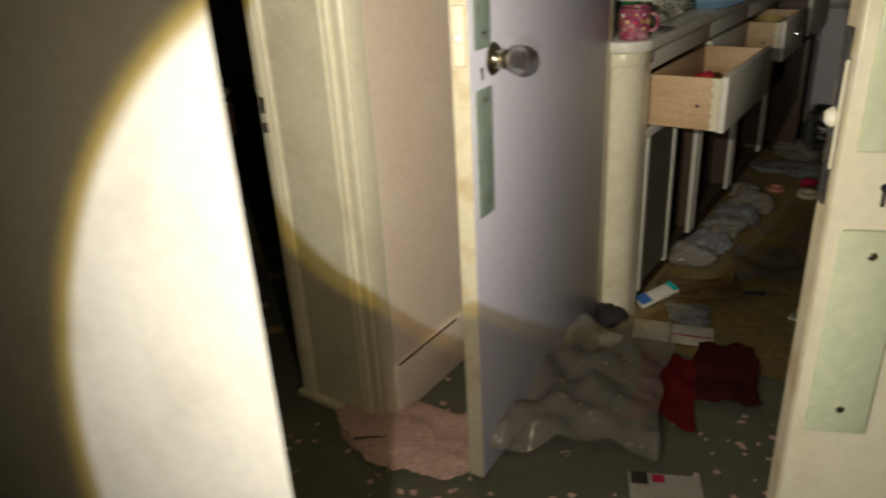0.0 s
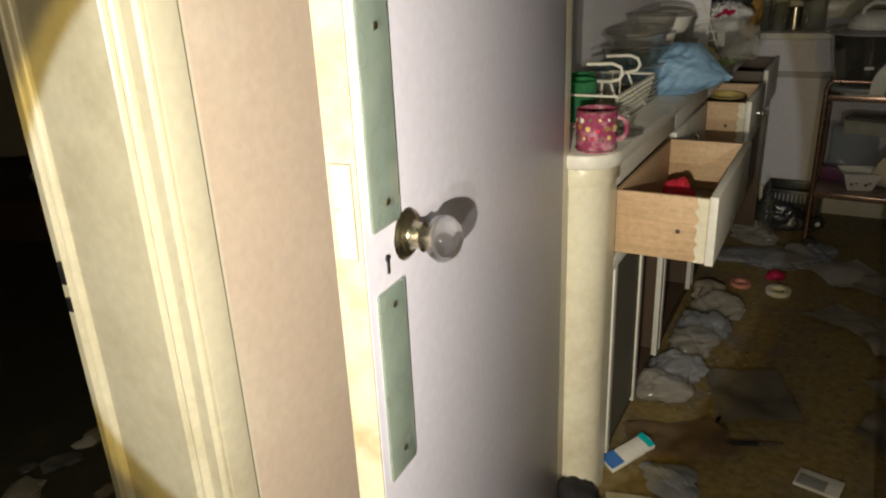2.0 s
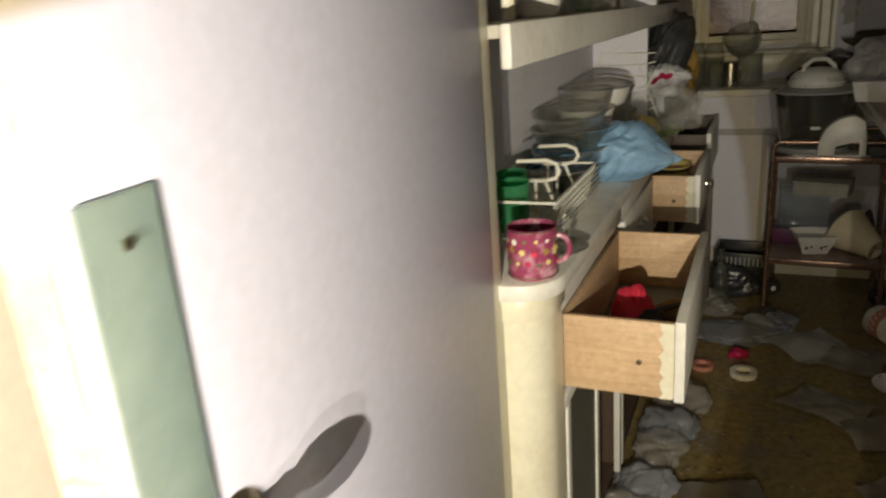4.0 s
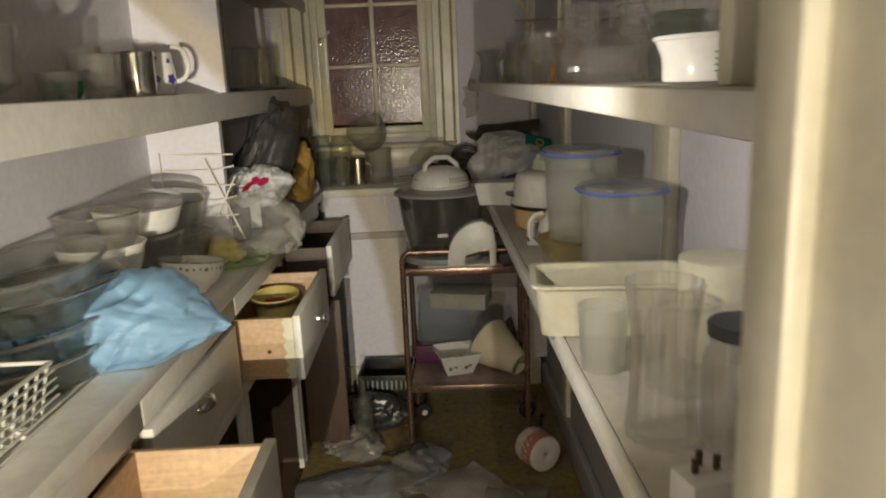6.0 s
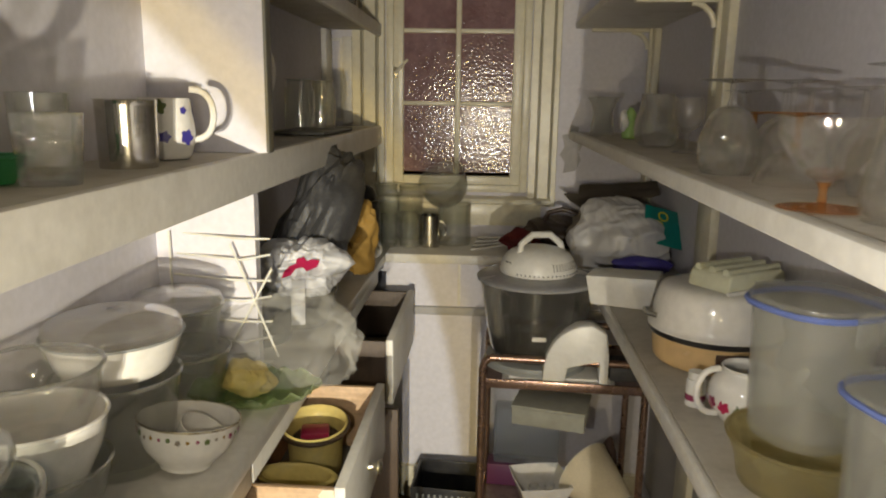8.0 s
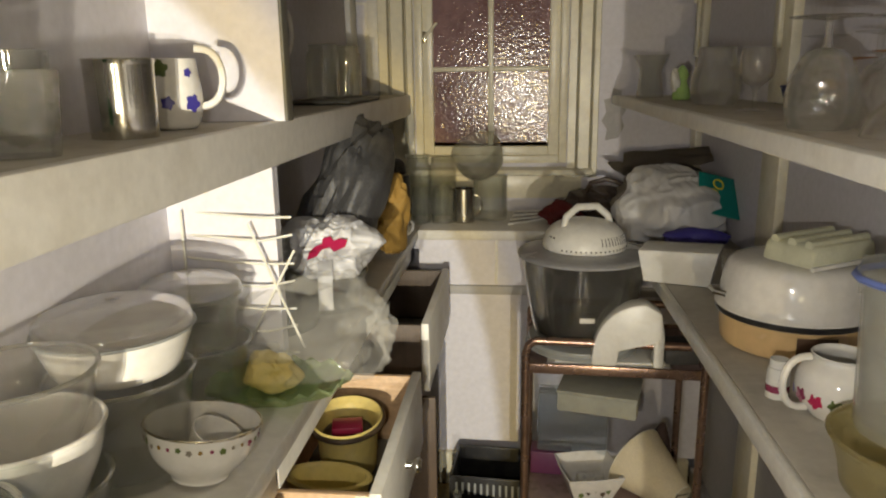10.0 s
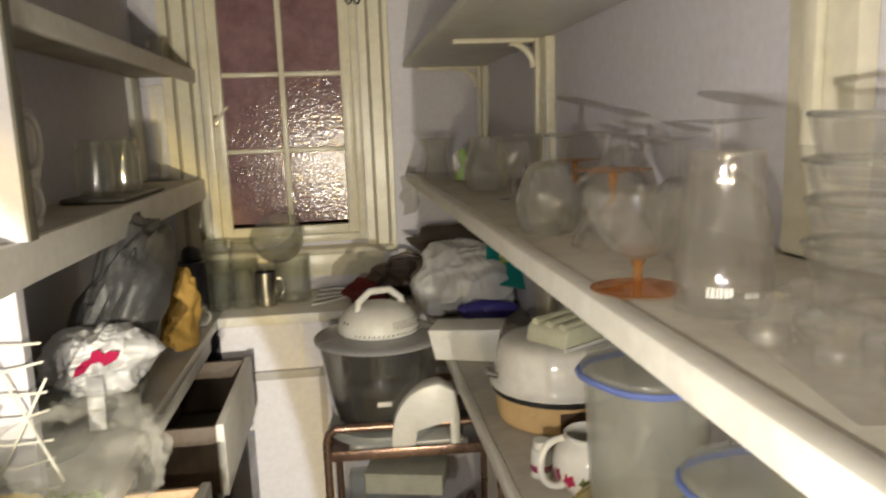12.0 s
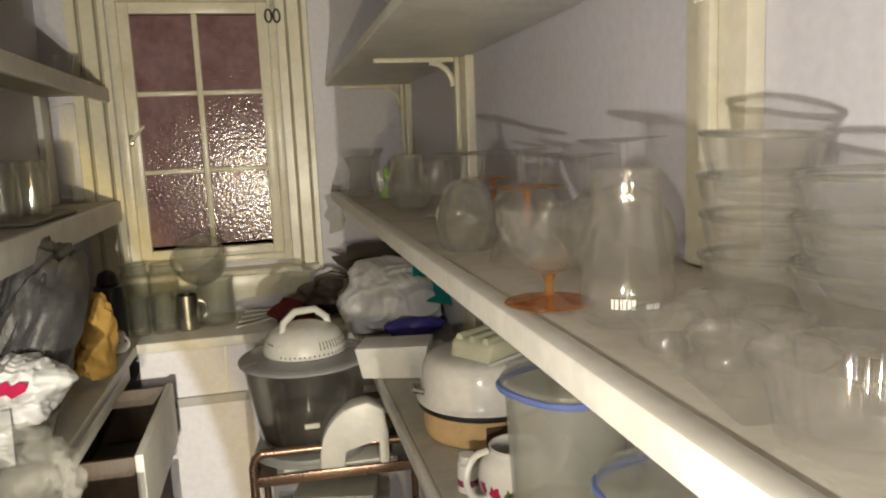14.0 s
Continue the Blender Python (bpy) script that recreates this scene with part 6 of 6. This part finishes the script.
single("small_glass", vessel([(0.018, 0), (0.02, 0.005), (0.024, 0.05), (0.030, 0.085)], 0.002, 0.006, 28), GLASS_G, pose(-0.405, 4.93, 1.7468), "small flared glass on the upper shelf", "glass")

# ---- in the open drawers ----
single("red_cloth", crumple((0.045, 0.07, 0.055), 46, 0.3, 3, 0.3), PINKRED, pose(-0.205, 2.49, 0.672, 0, 0, 20), "bright red cloth stuffed in the drawer", "cloth")
single("olive_packet", sheet(0.10, 0.12, 47, 0.03, 10, 10, 0.002), OLIVE, pose(-0.135, 2.46, 0.69, 0, 14, 40), "olive green packet in the drawer", "packet")
single("black_cloth", crumple((0.045, 0.088, 0.05), 48, 0.35, 3, 0.4), BLACK_C, pose(-0.150, 2.375, 0.672), "black cloth filling the drawer", "cloth")
yp = thing("food_packet", pose(-0.115, 2.53, 0.70, 18, -10, 30), "yellow and brown striped food packet", "packet")
part("packet_body", crumple((0.05, 0.03, 0.016), 49, 0.15, 2, 0.2), MUSTARD, yp)
part("brown_stripe", bm_box(-0.045, 0.045, -0.008, 0.004, 0.030, 0.034, 0.001), BROWNWOOD, yp)
rt = thing("ceramic_tray", pose(-0.262, 3.745, 0.672, 0, 0, 8), "glazed yellow oval tray with brown edges", "tray")
part("tray", oval([(0.052, 0), (0.064, 0.02), (0.070, 0.095), (0.082, 0.118)], 0.85, 1.12, 44, 0.007, 0.055), YOLK, rt)
part("glazed_inside", oval([(0.0, 0.074), (0.055, 0.076), (0.060, 0.082)], 0.85, 1.12, 40, 0.002, 0.002), BROWNWOOD, rt, "dark brown glazed inside")
part("edge", bm_tube([(0.071 * math.cos(q), 0.093 * math.sin(q), 0.112) for q in [2 * math.pi * k / 40 for k in range(40)]], 0.005, 6, True), BROWNWOOD, rt, "dark brown glazed edge")
rb = single("red_tin", bm_box(-0.03, 0.03, -0.025, 0.025, 0, 0.02, 0.004), CRIMSON, pose(-0.262, 3.745, 0.757, 0, 0, 12), "small red tin in the oval tray", "tin")
single("banana_dish", oval([(0.03, 0), (0.042, 0.02), (0.050, 0.085), (0.054, 0.09)], 1.5, 0.85, 36, 0.006, 0.02), YOLK, pose(-0.258, 3.575, 0.672, 0, 0, -6), "yellow glazed dish in the drawer", "dish")

# ---- the trolley ----
tr = thing("trolley", pose(0.315, 4.32, 0, 0, 0, -3), "copper-toned metal tea trolley on castors", "trolley")
TXW, TYW = 0.215, 0.165
for sx in (-1, 1):
    for sy in (-1, 1):
        part("post", bm_tube([(sx * TXW, sy * TYW, 0.075), (sx * TXW, sy * TYW, 0.765), (sx * (TXW - 0.006), sy * TYW, 0.785), (sx * (TXW - 0.02), sy * TYW, 0.797)], 0.0105, 10), COPPER, tr)
        cs = part("castor", bm_lathe([(0, -0.011), (0.03, -0.011), (0.036, -0.006), (0.037, 0.0), (0.036, 0.006), (0.03, 0.011), (0, 0.011)], 28), RUBBER, tr, "black castor wheel", at=pose(sx * TXW + 0.022, sy * TYW, 0.0375, 90, 0, 24))
        part("castor_cap", bm_lathe([(0, -0.013), (0.012, -0.013), (0.015, 0), (0.012, 0.013), (0, 0.013)], 16), WHITE_P, cs, "pale castor hub")
for sy in (-1, 1):
    part("top_rail", bm_tube([(-TXW + 0.02, sy * TYW, 0.797), (TXW - 0.02, sy * TYW, 0.797)], 0.0105, 10), COPPER, tr)
for z, lab in ((0.728, "top shelf tray"), (0.288, "stained lower shelf tray")):
    sh = part("shelf_tray", bm_box(-TXW + 0.004, TXW - 0.004, -TYW + 0.004, TYW - 0.004, z - 0.006, z, 0.002), surface("stained_tray", (0.30, 0.22, 0.20), 0.4, stain=(0.7, 25, (0.08, 0.06, 0.05)), bump=0.1), tr, lab)
    for sy in (-1, 1):
        part("tray_rim", bm_box(-TXW, TXW, sy * TYW - 0.004, sy * TYW + 0.004, z - 0.016, z + 0.010, 0.003), COPPER, sh)
    for sx in (-1, 1):
        part("tray_rim", bm_box(sx * TXW - 0.004, sx * TXW + 0.004, -TYW + 0.005, TYW - 0.005, z - 0.016, z + 0.010, 0.003), COPPER, sh)
for k, (w, m) in enumerate(((0.30, PAPER), (0.27, WHITE_P))):
    single("white_board", bm_box(-w / 2, w / 2, -0.10, 0.10, 0, 0.006, 0.001), m, pose(0.30, 4.275, 0.729 + 0.0065 * k, 0, 0, -3 + 2 * k), "thin white board on the trolley top", "board")
ov = thing("halogen_oven", pose(0.238, 4.30, 0.743), "tabletop oven with smoky glass bowl and white lid", "oven")
part("base_ring", bm_lathe(spline([(0, 0), (0.135, 0), (0.14, 0.012), (0.125, 0.026), (0, 0.028)], 3), 44), GREY_P, ov, "grey base ring")
part("glass_bowl", vessel([(0.112, 0.03), (0.125, 0.045), (0.145, 0.15), (0.158, 0.235), (0.166, 0.24)], 0.004, 0.006, 56), GLASS_BOWL, ov, "smoky glass bowl")
part("glass_rim", bm_lathe(spline([(0.168, 0.242), (0.166, 0.252), (0.13, 0.260), (0.10, 0.262), (0.10, 0.256), (0.16, 0.242)], 3), 56), surface("grey_rim_glass", (0.30, 0.30, 0.31), 0.25, stain=(0.3, 10, None)), ov, "grey glass lid rim")
lid = part("lid", bm_lathe(spline([(0.104, 0.263), (0.106, 0.274), (0.098, 0.300), (0.078, 0.321), (0.045, 0.333), (0, 0.336)], 4), 52), WHITE_P, ov, "white plastic lid housing")
part("handle", bm_tube([(-0.055, -0.04, 0.315), (-0.05, -0.035, 0.345), (-0.02, -0.015, 0.368), (0.03, 0.01, 0.366), (0.06, 0.025, 0.34), (0.068, 0.03, 0.31)], 0.0095, 10), WHITE_P, lid)
for k in range(12):
    a = radians(-70 + 5.5 * k)
    part("vent_slot", bm_box(-0.0012, 0.0012, -0.001, 0.001, -0.010, 0.010), BLACK_P, lid, at=Matrix.Rotation(a, 4, "Z") @ pose(0.1000, 0, 0.293, 0, -24, 0))
for k in range(20):
    a = radians(-125 + 6.5 * k)
    part("vent_hole", bm_box(-0.001, 0.001, -0.0016, 0.0016, -0.002, 0.002), BLACK_P, lid, at=Matrix.Rotation(a, 4, "Z") @ pose(0.1062, 0, 0.272))
for x, y, r in ((-0.030, -0.073, 0.013), (0.004, -0.062, 0.016)):
    part("dial", bm_lathe([(0, 0), (r, 0), (r * 0.85, 0.010), (0, 0.011)], 20), WHITE_P, lid, at=pose(x, y, 0.311 if r > 0.014 else 0.300, 30, -12, 0))
for x, y in ((-0.085, -0.048), (-0.088, -0.040), (-0.079, -0.058)):
    part("indicator", bm_lathe([(0, 0), (0.003, 0), (0.002, 0.003), (0, 0.003)], 10), BLACK_P, lid, at=pose(x, y, 0.297, 40, -50, 0))
part("rating_label", bm_box(-0.018, 0.018, -0.1445, -0.1425, 0.105, 0.117), PAPER, ov, "small pale rating label")
fin = [(0, 0)] + [(0.115 - 0.115 * math.cos(radians(a)), 0.145 * math.sin(radians(a)) ** 0.8) for a in range(6, 91, 7)] + [(0.150, 0.125), (0.158, 0.07), (0.158, 0.0), (0.135, 0.0), (0.135, 0.055), (0.06, 0.035), (0.055, 0.0)]
fin = [(u * 1.08, v * 1.10) for u, v in fin]
single("oven_stand", bm_prism(fin, -0.03, 0.03, "y", 0.006), WHITE_P, pose(0.252, 4.125 + 0.05, 0.7435, 0, 0, -4), "white curved plastic arm before the oven bowl", "stand")
single("dark_case", bm_box(-0.04, 0.05, -0.05, 0.05, 0, 0.045, 0.008), GREY_C, pose(0.465, 4.24, 0.729, 0, 0, 8), "dark grey case on the trolley", "case")
gx = thing("card_box", pose(0.300, 4.355, 0.5435, 0, 0, -14), "flat grey-green card box", "box")
part("box_tray", bm_box(-0.105, 0.105, -0.075, 0.075, 0, 0.05, 0.003), GREYBOX, gx)
part("box_lid", bm_box(-0.108, 0.108, -0.078, 0.078, 0.0505, 0.060, 0.003), GREYBOX, gx)
single("clear_pack", bm_box(-0.10, 0.10, -0.035, 0.035, 0, 0.182, 0.006), clear("bluish_pack", (0.90, 0.94, 0.97), 0.06, 1.45, dust=0.03), pose(0.235, 4.44, 0.3605, 0, 0, -6), "clear plastic packaging box on the trolley", "box")
single("purple_box", bm_box(-0.06, 0.06, -0.035, 0.035, 0, 0.070, 0.003), PURPLE, pose(0.175, 4.44, 0.289, 0, 0, -4), "purple card box on the lower tray", "box")
sb = thing("square_bowl", pose(0.272, 4.315, 0.289, 0, 0, 12), "white square bowl with painted leaves", "bowl")
bmq = bmesh.new()
lvq = [(0.045, 0.0), (0.05, 0.004), (0.078, 0.085), (0.075, 0.087), (0.047, 0.010)]
rq = [[bmq.verts.new((s * a * (1 if abs(a) + abs(b) > 1.9 else 1.06), s * b * (1 if abs(a) + abs(b) > 1.9 else 1.06), z)) for a, b in ((1, 0), (1, 1), (0, 1), (-1, 1), (-1, 0), (-1, -1), (0, -1), (1, -1))] for s, z in lvq]
for a, b in zip(rq, rq[1:]):
    for k in range(8):
        bmq.faces.new((a[k], a[(k + 1) % 8], b[(k + 1) % 8], b[k]))
bmq.faces.new(rq[0])
bmq.faces.new(rq[-1])
bmesh.ops.recalc_face_normals(bmq, faces=bmq.faces)
part("bowl_body", bmq, PORCELAIN, sb)
for k, x in enumerate((-0.04, -0.02, 0.0, 0.02, 0.035)):
    part("painted_leaf", bm_prism([(-0.008, 0), (0, 0.012), (0.009, 0.002), (0, -0.008)], 0, 0.0008), (OLIVE, BROWNWOOD)[k % 2], sb, at=pose(x, -0.0660 + 0.0, 0.035 + 0.008 * (k % 3), 72, 0, 0))
for k in range(3):
    cpx = thing("small_cup", pose(0.252 + 0.024 * k, 4.31, 0.3005, 10 - 8 * k, 0, 0), "tiny white cup inside the square bowl", "cup", "cups in the bowl")
    part("cup_body", vessel([(0.011, 0), (0.014, 0.004), (0.016, 0.05)], 0.0018, 0.003, 20), PORCELAIN, cpx)
ls = thing("lampshade", Matrix.Translation((0.402, 4.355, 0.384)) @ Vector((0.62, -0.72, -0.31)).to_track_quat("Z", "Y").to_matrix().to_4x4(), "cream fabric lampshade lying on its side", "lampshade")
part("shade", bm_lathe([(0.096, 0), (0.042, 0.165), (0.041, 0.164), (0.0945, 0.0)], 52), FABRIC_L, ls)
for r, z in ((0.0955, 0.0), (0.0418, 0.1645)):
    part("ring", bm_tube([(r * math.cos(q), r * math.sin(q), z) for q in [2 * math.pi * k / 44 for k in range(44)]], 0.0018, 6, True), M_CREAM, ls)
for a in (0, 120, 240):
    part("spoke", bm_tube([(0, 0, 0.155), (0.041 * math.cos(radians(a)), 0.041 * math.sin(radians(a)), 0.164)], 0.0014, 5), STEEL, ls)
dk = single("brown_bag", crumple((0.030, 0.030, 0.085), 52, 0.15, 3, 0.2), surface("dark_brown_fabric", (0.06, 0.035, 0.03), 0.8, bump=0.4), pose(0.488, 4.44, 0.289), "dark brown bag on the lower tray", "bag")

# ---- on the pantry floor ----
bt = thing("storage_crate", pose(0.0, 4.64, 0, 0, 0, -4), "black slotted plastic crate on the floor", "crate")
bmc = bm_box(-0.13, 0.13, -0.10, 0.10, 0, 0.008, 0.002)
part("crate_bottom", bmc, BLACK_P, bt)
for y in (-0.1, 0.1):
    part("crate_side", bm_box(-0.135, 0.135, y - 0.004, y + 0.004, 0.0085, 0.185, 0.002), BLACK_P, bt)
for x in (-0.132, 0.132):
    part("crate_side", bm_box(x - 0.004, x + 0.004, -0.0955, 0.0955, 0.0085, 0.185, 0.002), BLACK_P, bt)
for k in range(12):
    part("slot", bm_box(-0.115 + 0.02 * k, -0.108 + 0.02 * k, -0.1055, -0.1042, 0.125, 0.165), GREY_P, bt, "pale slot")
single("glass_bottle", vessel([(0.034, 0), (0.036, 0.006), (0.036, 0.17), (0.014, 0.215), (0.013, 0.275), (0.015, 0.28)], 0.003, 0.008, 32), GLASS_G, pose(-0.095, 4.30, 0.0), "clear glass bottle standing on the floor", "bottle")
single("bin_bag", crumple((0.13, 0.055, 0.075), 55, 0.35, 4, 0.3), film("black_bag_film", (0.03, 0.03, 0.033), 0.96, 0.3, 0.3, 30), pose(-0.05, 4.46, 0, 0, 0, 8), "black bin bag lying by the crate", "plastic bag")
single("clear_wrap", crumple((0.10, 0.10, 0.05), 57, 0.45, 4, 0.5), DUSTFILM, pose(-0.14, 4.27, 0, 0, 0, 30), "crumpled dusty plastic wrap on the floor", "plastic sheet")
single("grey_wrap", crumple((0.19, 0.13, 0.022), 58, 0.4, 4, 0.6), GREYFILM, pose(-0.03, 4.02, 0, 0, 0, 15), "flattened grey plastic bag on the floor", "plastic bag")
single("grey_wrap", crumple((0.10, 0.08, 0.03), 59, 0.4, 3, 0.6), GREYFILM, pose(0.13, 4.12, 0, 0, 0, -25), "crumpled grey plastic bag on the floor", "plastic bag")
for k in range(6):
    single("fork", bm_tube([(-0.06, 0, 0.004), (0.0, 0.004, 0.008), (0.06, 0, 0.006)], 0.003, 6), STEEL, pose(-0.01 + 0.022 * k, 4.20 + 0.012 * (k % 3), 0.001, 0, 0, -30 + 25 * k), "dull steel fork dropped on the floor", "cutlery", "cutlery on the floor")
for k, (x, y, w, l, a, m) in enumerate(((0.285, 3.93, 0.26, 0.30, 32, PAPER), (0.43, 3.84, 0.20, 0.22, -20, PAPER_G), (0.30, 3.45, 0.2, 0.24, 60, PAPER_G), (0.45, 3.30, 0.22, 0.2, 15, PAPER_G), (0.50, 2.95, 0.22, 0.26, 40, PAPER_G), (0.42, 2.70, 0.18, 0.2, -30, FELT), (0.02, 2.75, 0.24, 0.28, 20, FELT), (0.52, 2.52, 0.16, 0.2, 12, PAPER))):
    single("paper_sheet", sheet(w, l, 80 + k, 0.022, 14, 14, 0.0012, 0.15), m, pose(x, y, 0.001 + 0.0012 * k, 0, 0, a), ("creased white paper sheet on the floor", "grimy paper sheet trodden on the floor")[m is not PAPER], "paper", "papers on the floor")
rl = thing("quilted_roll", pose(0.545, 4.085, 0.068, 90, 0, 28), "rolled white quilted pad with a salmon wrapper", "roll")
part("roll_body", bm_lathe(spline([(0.006, -0.055), (0.03, -0.060), (0.055, -0.055), (0.066, -0.04), (0.066, 0.04), (0.055, 0.055), (0.02, 0.058), (0.004, 0.05)], 3), 36, wob=0.02), TERRY, rl)
part("wrapper", bm_lathe([(0.0668, -0.02), (0.0675, 0.0), (0.0668, 0.045)], 36, wob=0.02), FLESHPLASTER, rl, "salmon pink wrapper")
single("paper_plate", vessel([(0.05, 0), (0.06, 0.003), (0.078, 0.014)], 0.002, 0.003, 36), PAPER, pose(0.535, 3.66, 0.004, 4, 0, 0), "crumpled white paper plate on the floor", "plate")
tape = thing("tape_roll", pose(0.03, 3.63, 0.0, 0, 0, 0), "roll of white tape lying flat", "tape roll")
part("tape_ring", bm_lathe([(0.030, 0), (0.048, 0), (0.049, 0.02), (0.030, 0.02), (0.030, 0)], 36), PAPER, tape)
single("tape_roll", bm_lathe([(0.026, 0), (0.042, 0), (0.042, 0.016), (0.026, 0.016), (0.026, 0)], 36), FLESHPLASTER, pose(-0.12, 3.66, 0.0), "small salmon tape roll on the floor", "tape roll")
single("knitted_hat", crumple((0.035, 0.03, 0.025), 63, 0.25, 2, 0.2), CRIMSON, pose(0.005, 3.77, 0), "dark red crumpled knitted hat on the floor", "hat")
for k, (x, y, s, m) in enumerate(((-0.235, 2.66, 0.085, DUSTFILM), (-0.215, 2.82, 0.08, GREYFILM), (-0.20, 2.98, 0.09, DUSTFILM), (-0.19, 3.14, 0.09, GREYFILM), (-0.17, 3.32, 0.085, DUSTFILM), (-0.22, 3.46, 0.07, FELT))):
    single("crumpled_bag", crumple((s, s * 0.85, s * 0.55), 90 + k, 0.35, 3, 0.3), m, pose(x, y, 0, 0, 0, 40 * k), "crumpled grey plastic bag against the counter foot", "plastic bag", "bags at the counter foot")
single("red_wrapper", crumple((0.05, 0.07, 0.02), 97, 0.4, 3, 0.4), CRIMSON, pose(0.55, 2.38, 0), "torn red wrapper on the floor", "wrapper")
rnd = random.Random(5)
bits = bmesh.new()
for k in range(260):
    x, y = rnd.uniform(-0.26, 0.66), rnd.uniform(2.1, 4.75)
    s = rnd.uniform(0.002, 0.010)
    a = rnd.uniform(0, 6.3)
    h = rnd.uniform(0.001, 0.004)
    q = [(x + s * math.cos(a + d) * rnd.uniform(0.5, 1.3), y + s * math.sin(a + d) * rnd.uniform(0.5, 1.3)) for d in (0, 1.3, 2.6, 3.9, 5.1)]
    lo = [bits.verts.new((u, v, 0.0005)) for u, v in q]
    hi = [bits.verts.new((u, v, h + rnd.uniform(0, 0.004))) for u, v in q]
    bits.faces.new(hi)
    for i in range(5):
        bits.faces.new((lo[i], lo[(i + 1) % 5], hi[(i + 1) % 5], hi[i]))
dirt = surface("floor_litter", (0.17, 0.14, 0.09), 0.9, grain=(0.3, 60), stain=(0.8, 18, (0.06, 0.05, 0.035)))
tagged(part("floor_litter", bits, dirt), "scattered scraps and crumbs over the floor", "litter", kind="stuff")
bits2 = bmesh.new()
for k in range(260):
    x, y = rnd.uniform(-0.9, 0.5), rnd.uniform(0.9, 2.0)
    s = rnd.uniform(0.003, 0.012)
    a = rnd.uniform(0, 6.3)
    q = [(x + s * math.cos(a + d) * rnd.uniform(0.5, 1.3), y + s * math.sin(a + d) * rnd.uniform(0.5, 1.3)) for d in (0, 1.6, 3.1, 4.7)]
    lo = [bits2.verts.new((u, v, 0.0005)) for u, v in q]
    hi = [bits2.verts.new((u, v, rnd.uniform(0.002, 0.005))) for u, v in q]
    bits2.faces.new(hi)
    for i in range(4):
        bits2.faces.new((lo[i], lo[(i + 1) % 4], hi[(i + 1) % 4], hi[i]))
tagged(part("carpet_litter", bits2, PINKDUST), "pink plaster crumbs over the carpet", "litter", kind="stuff")
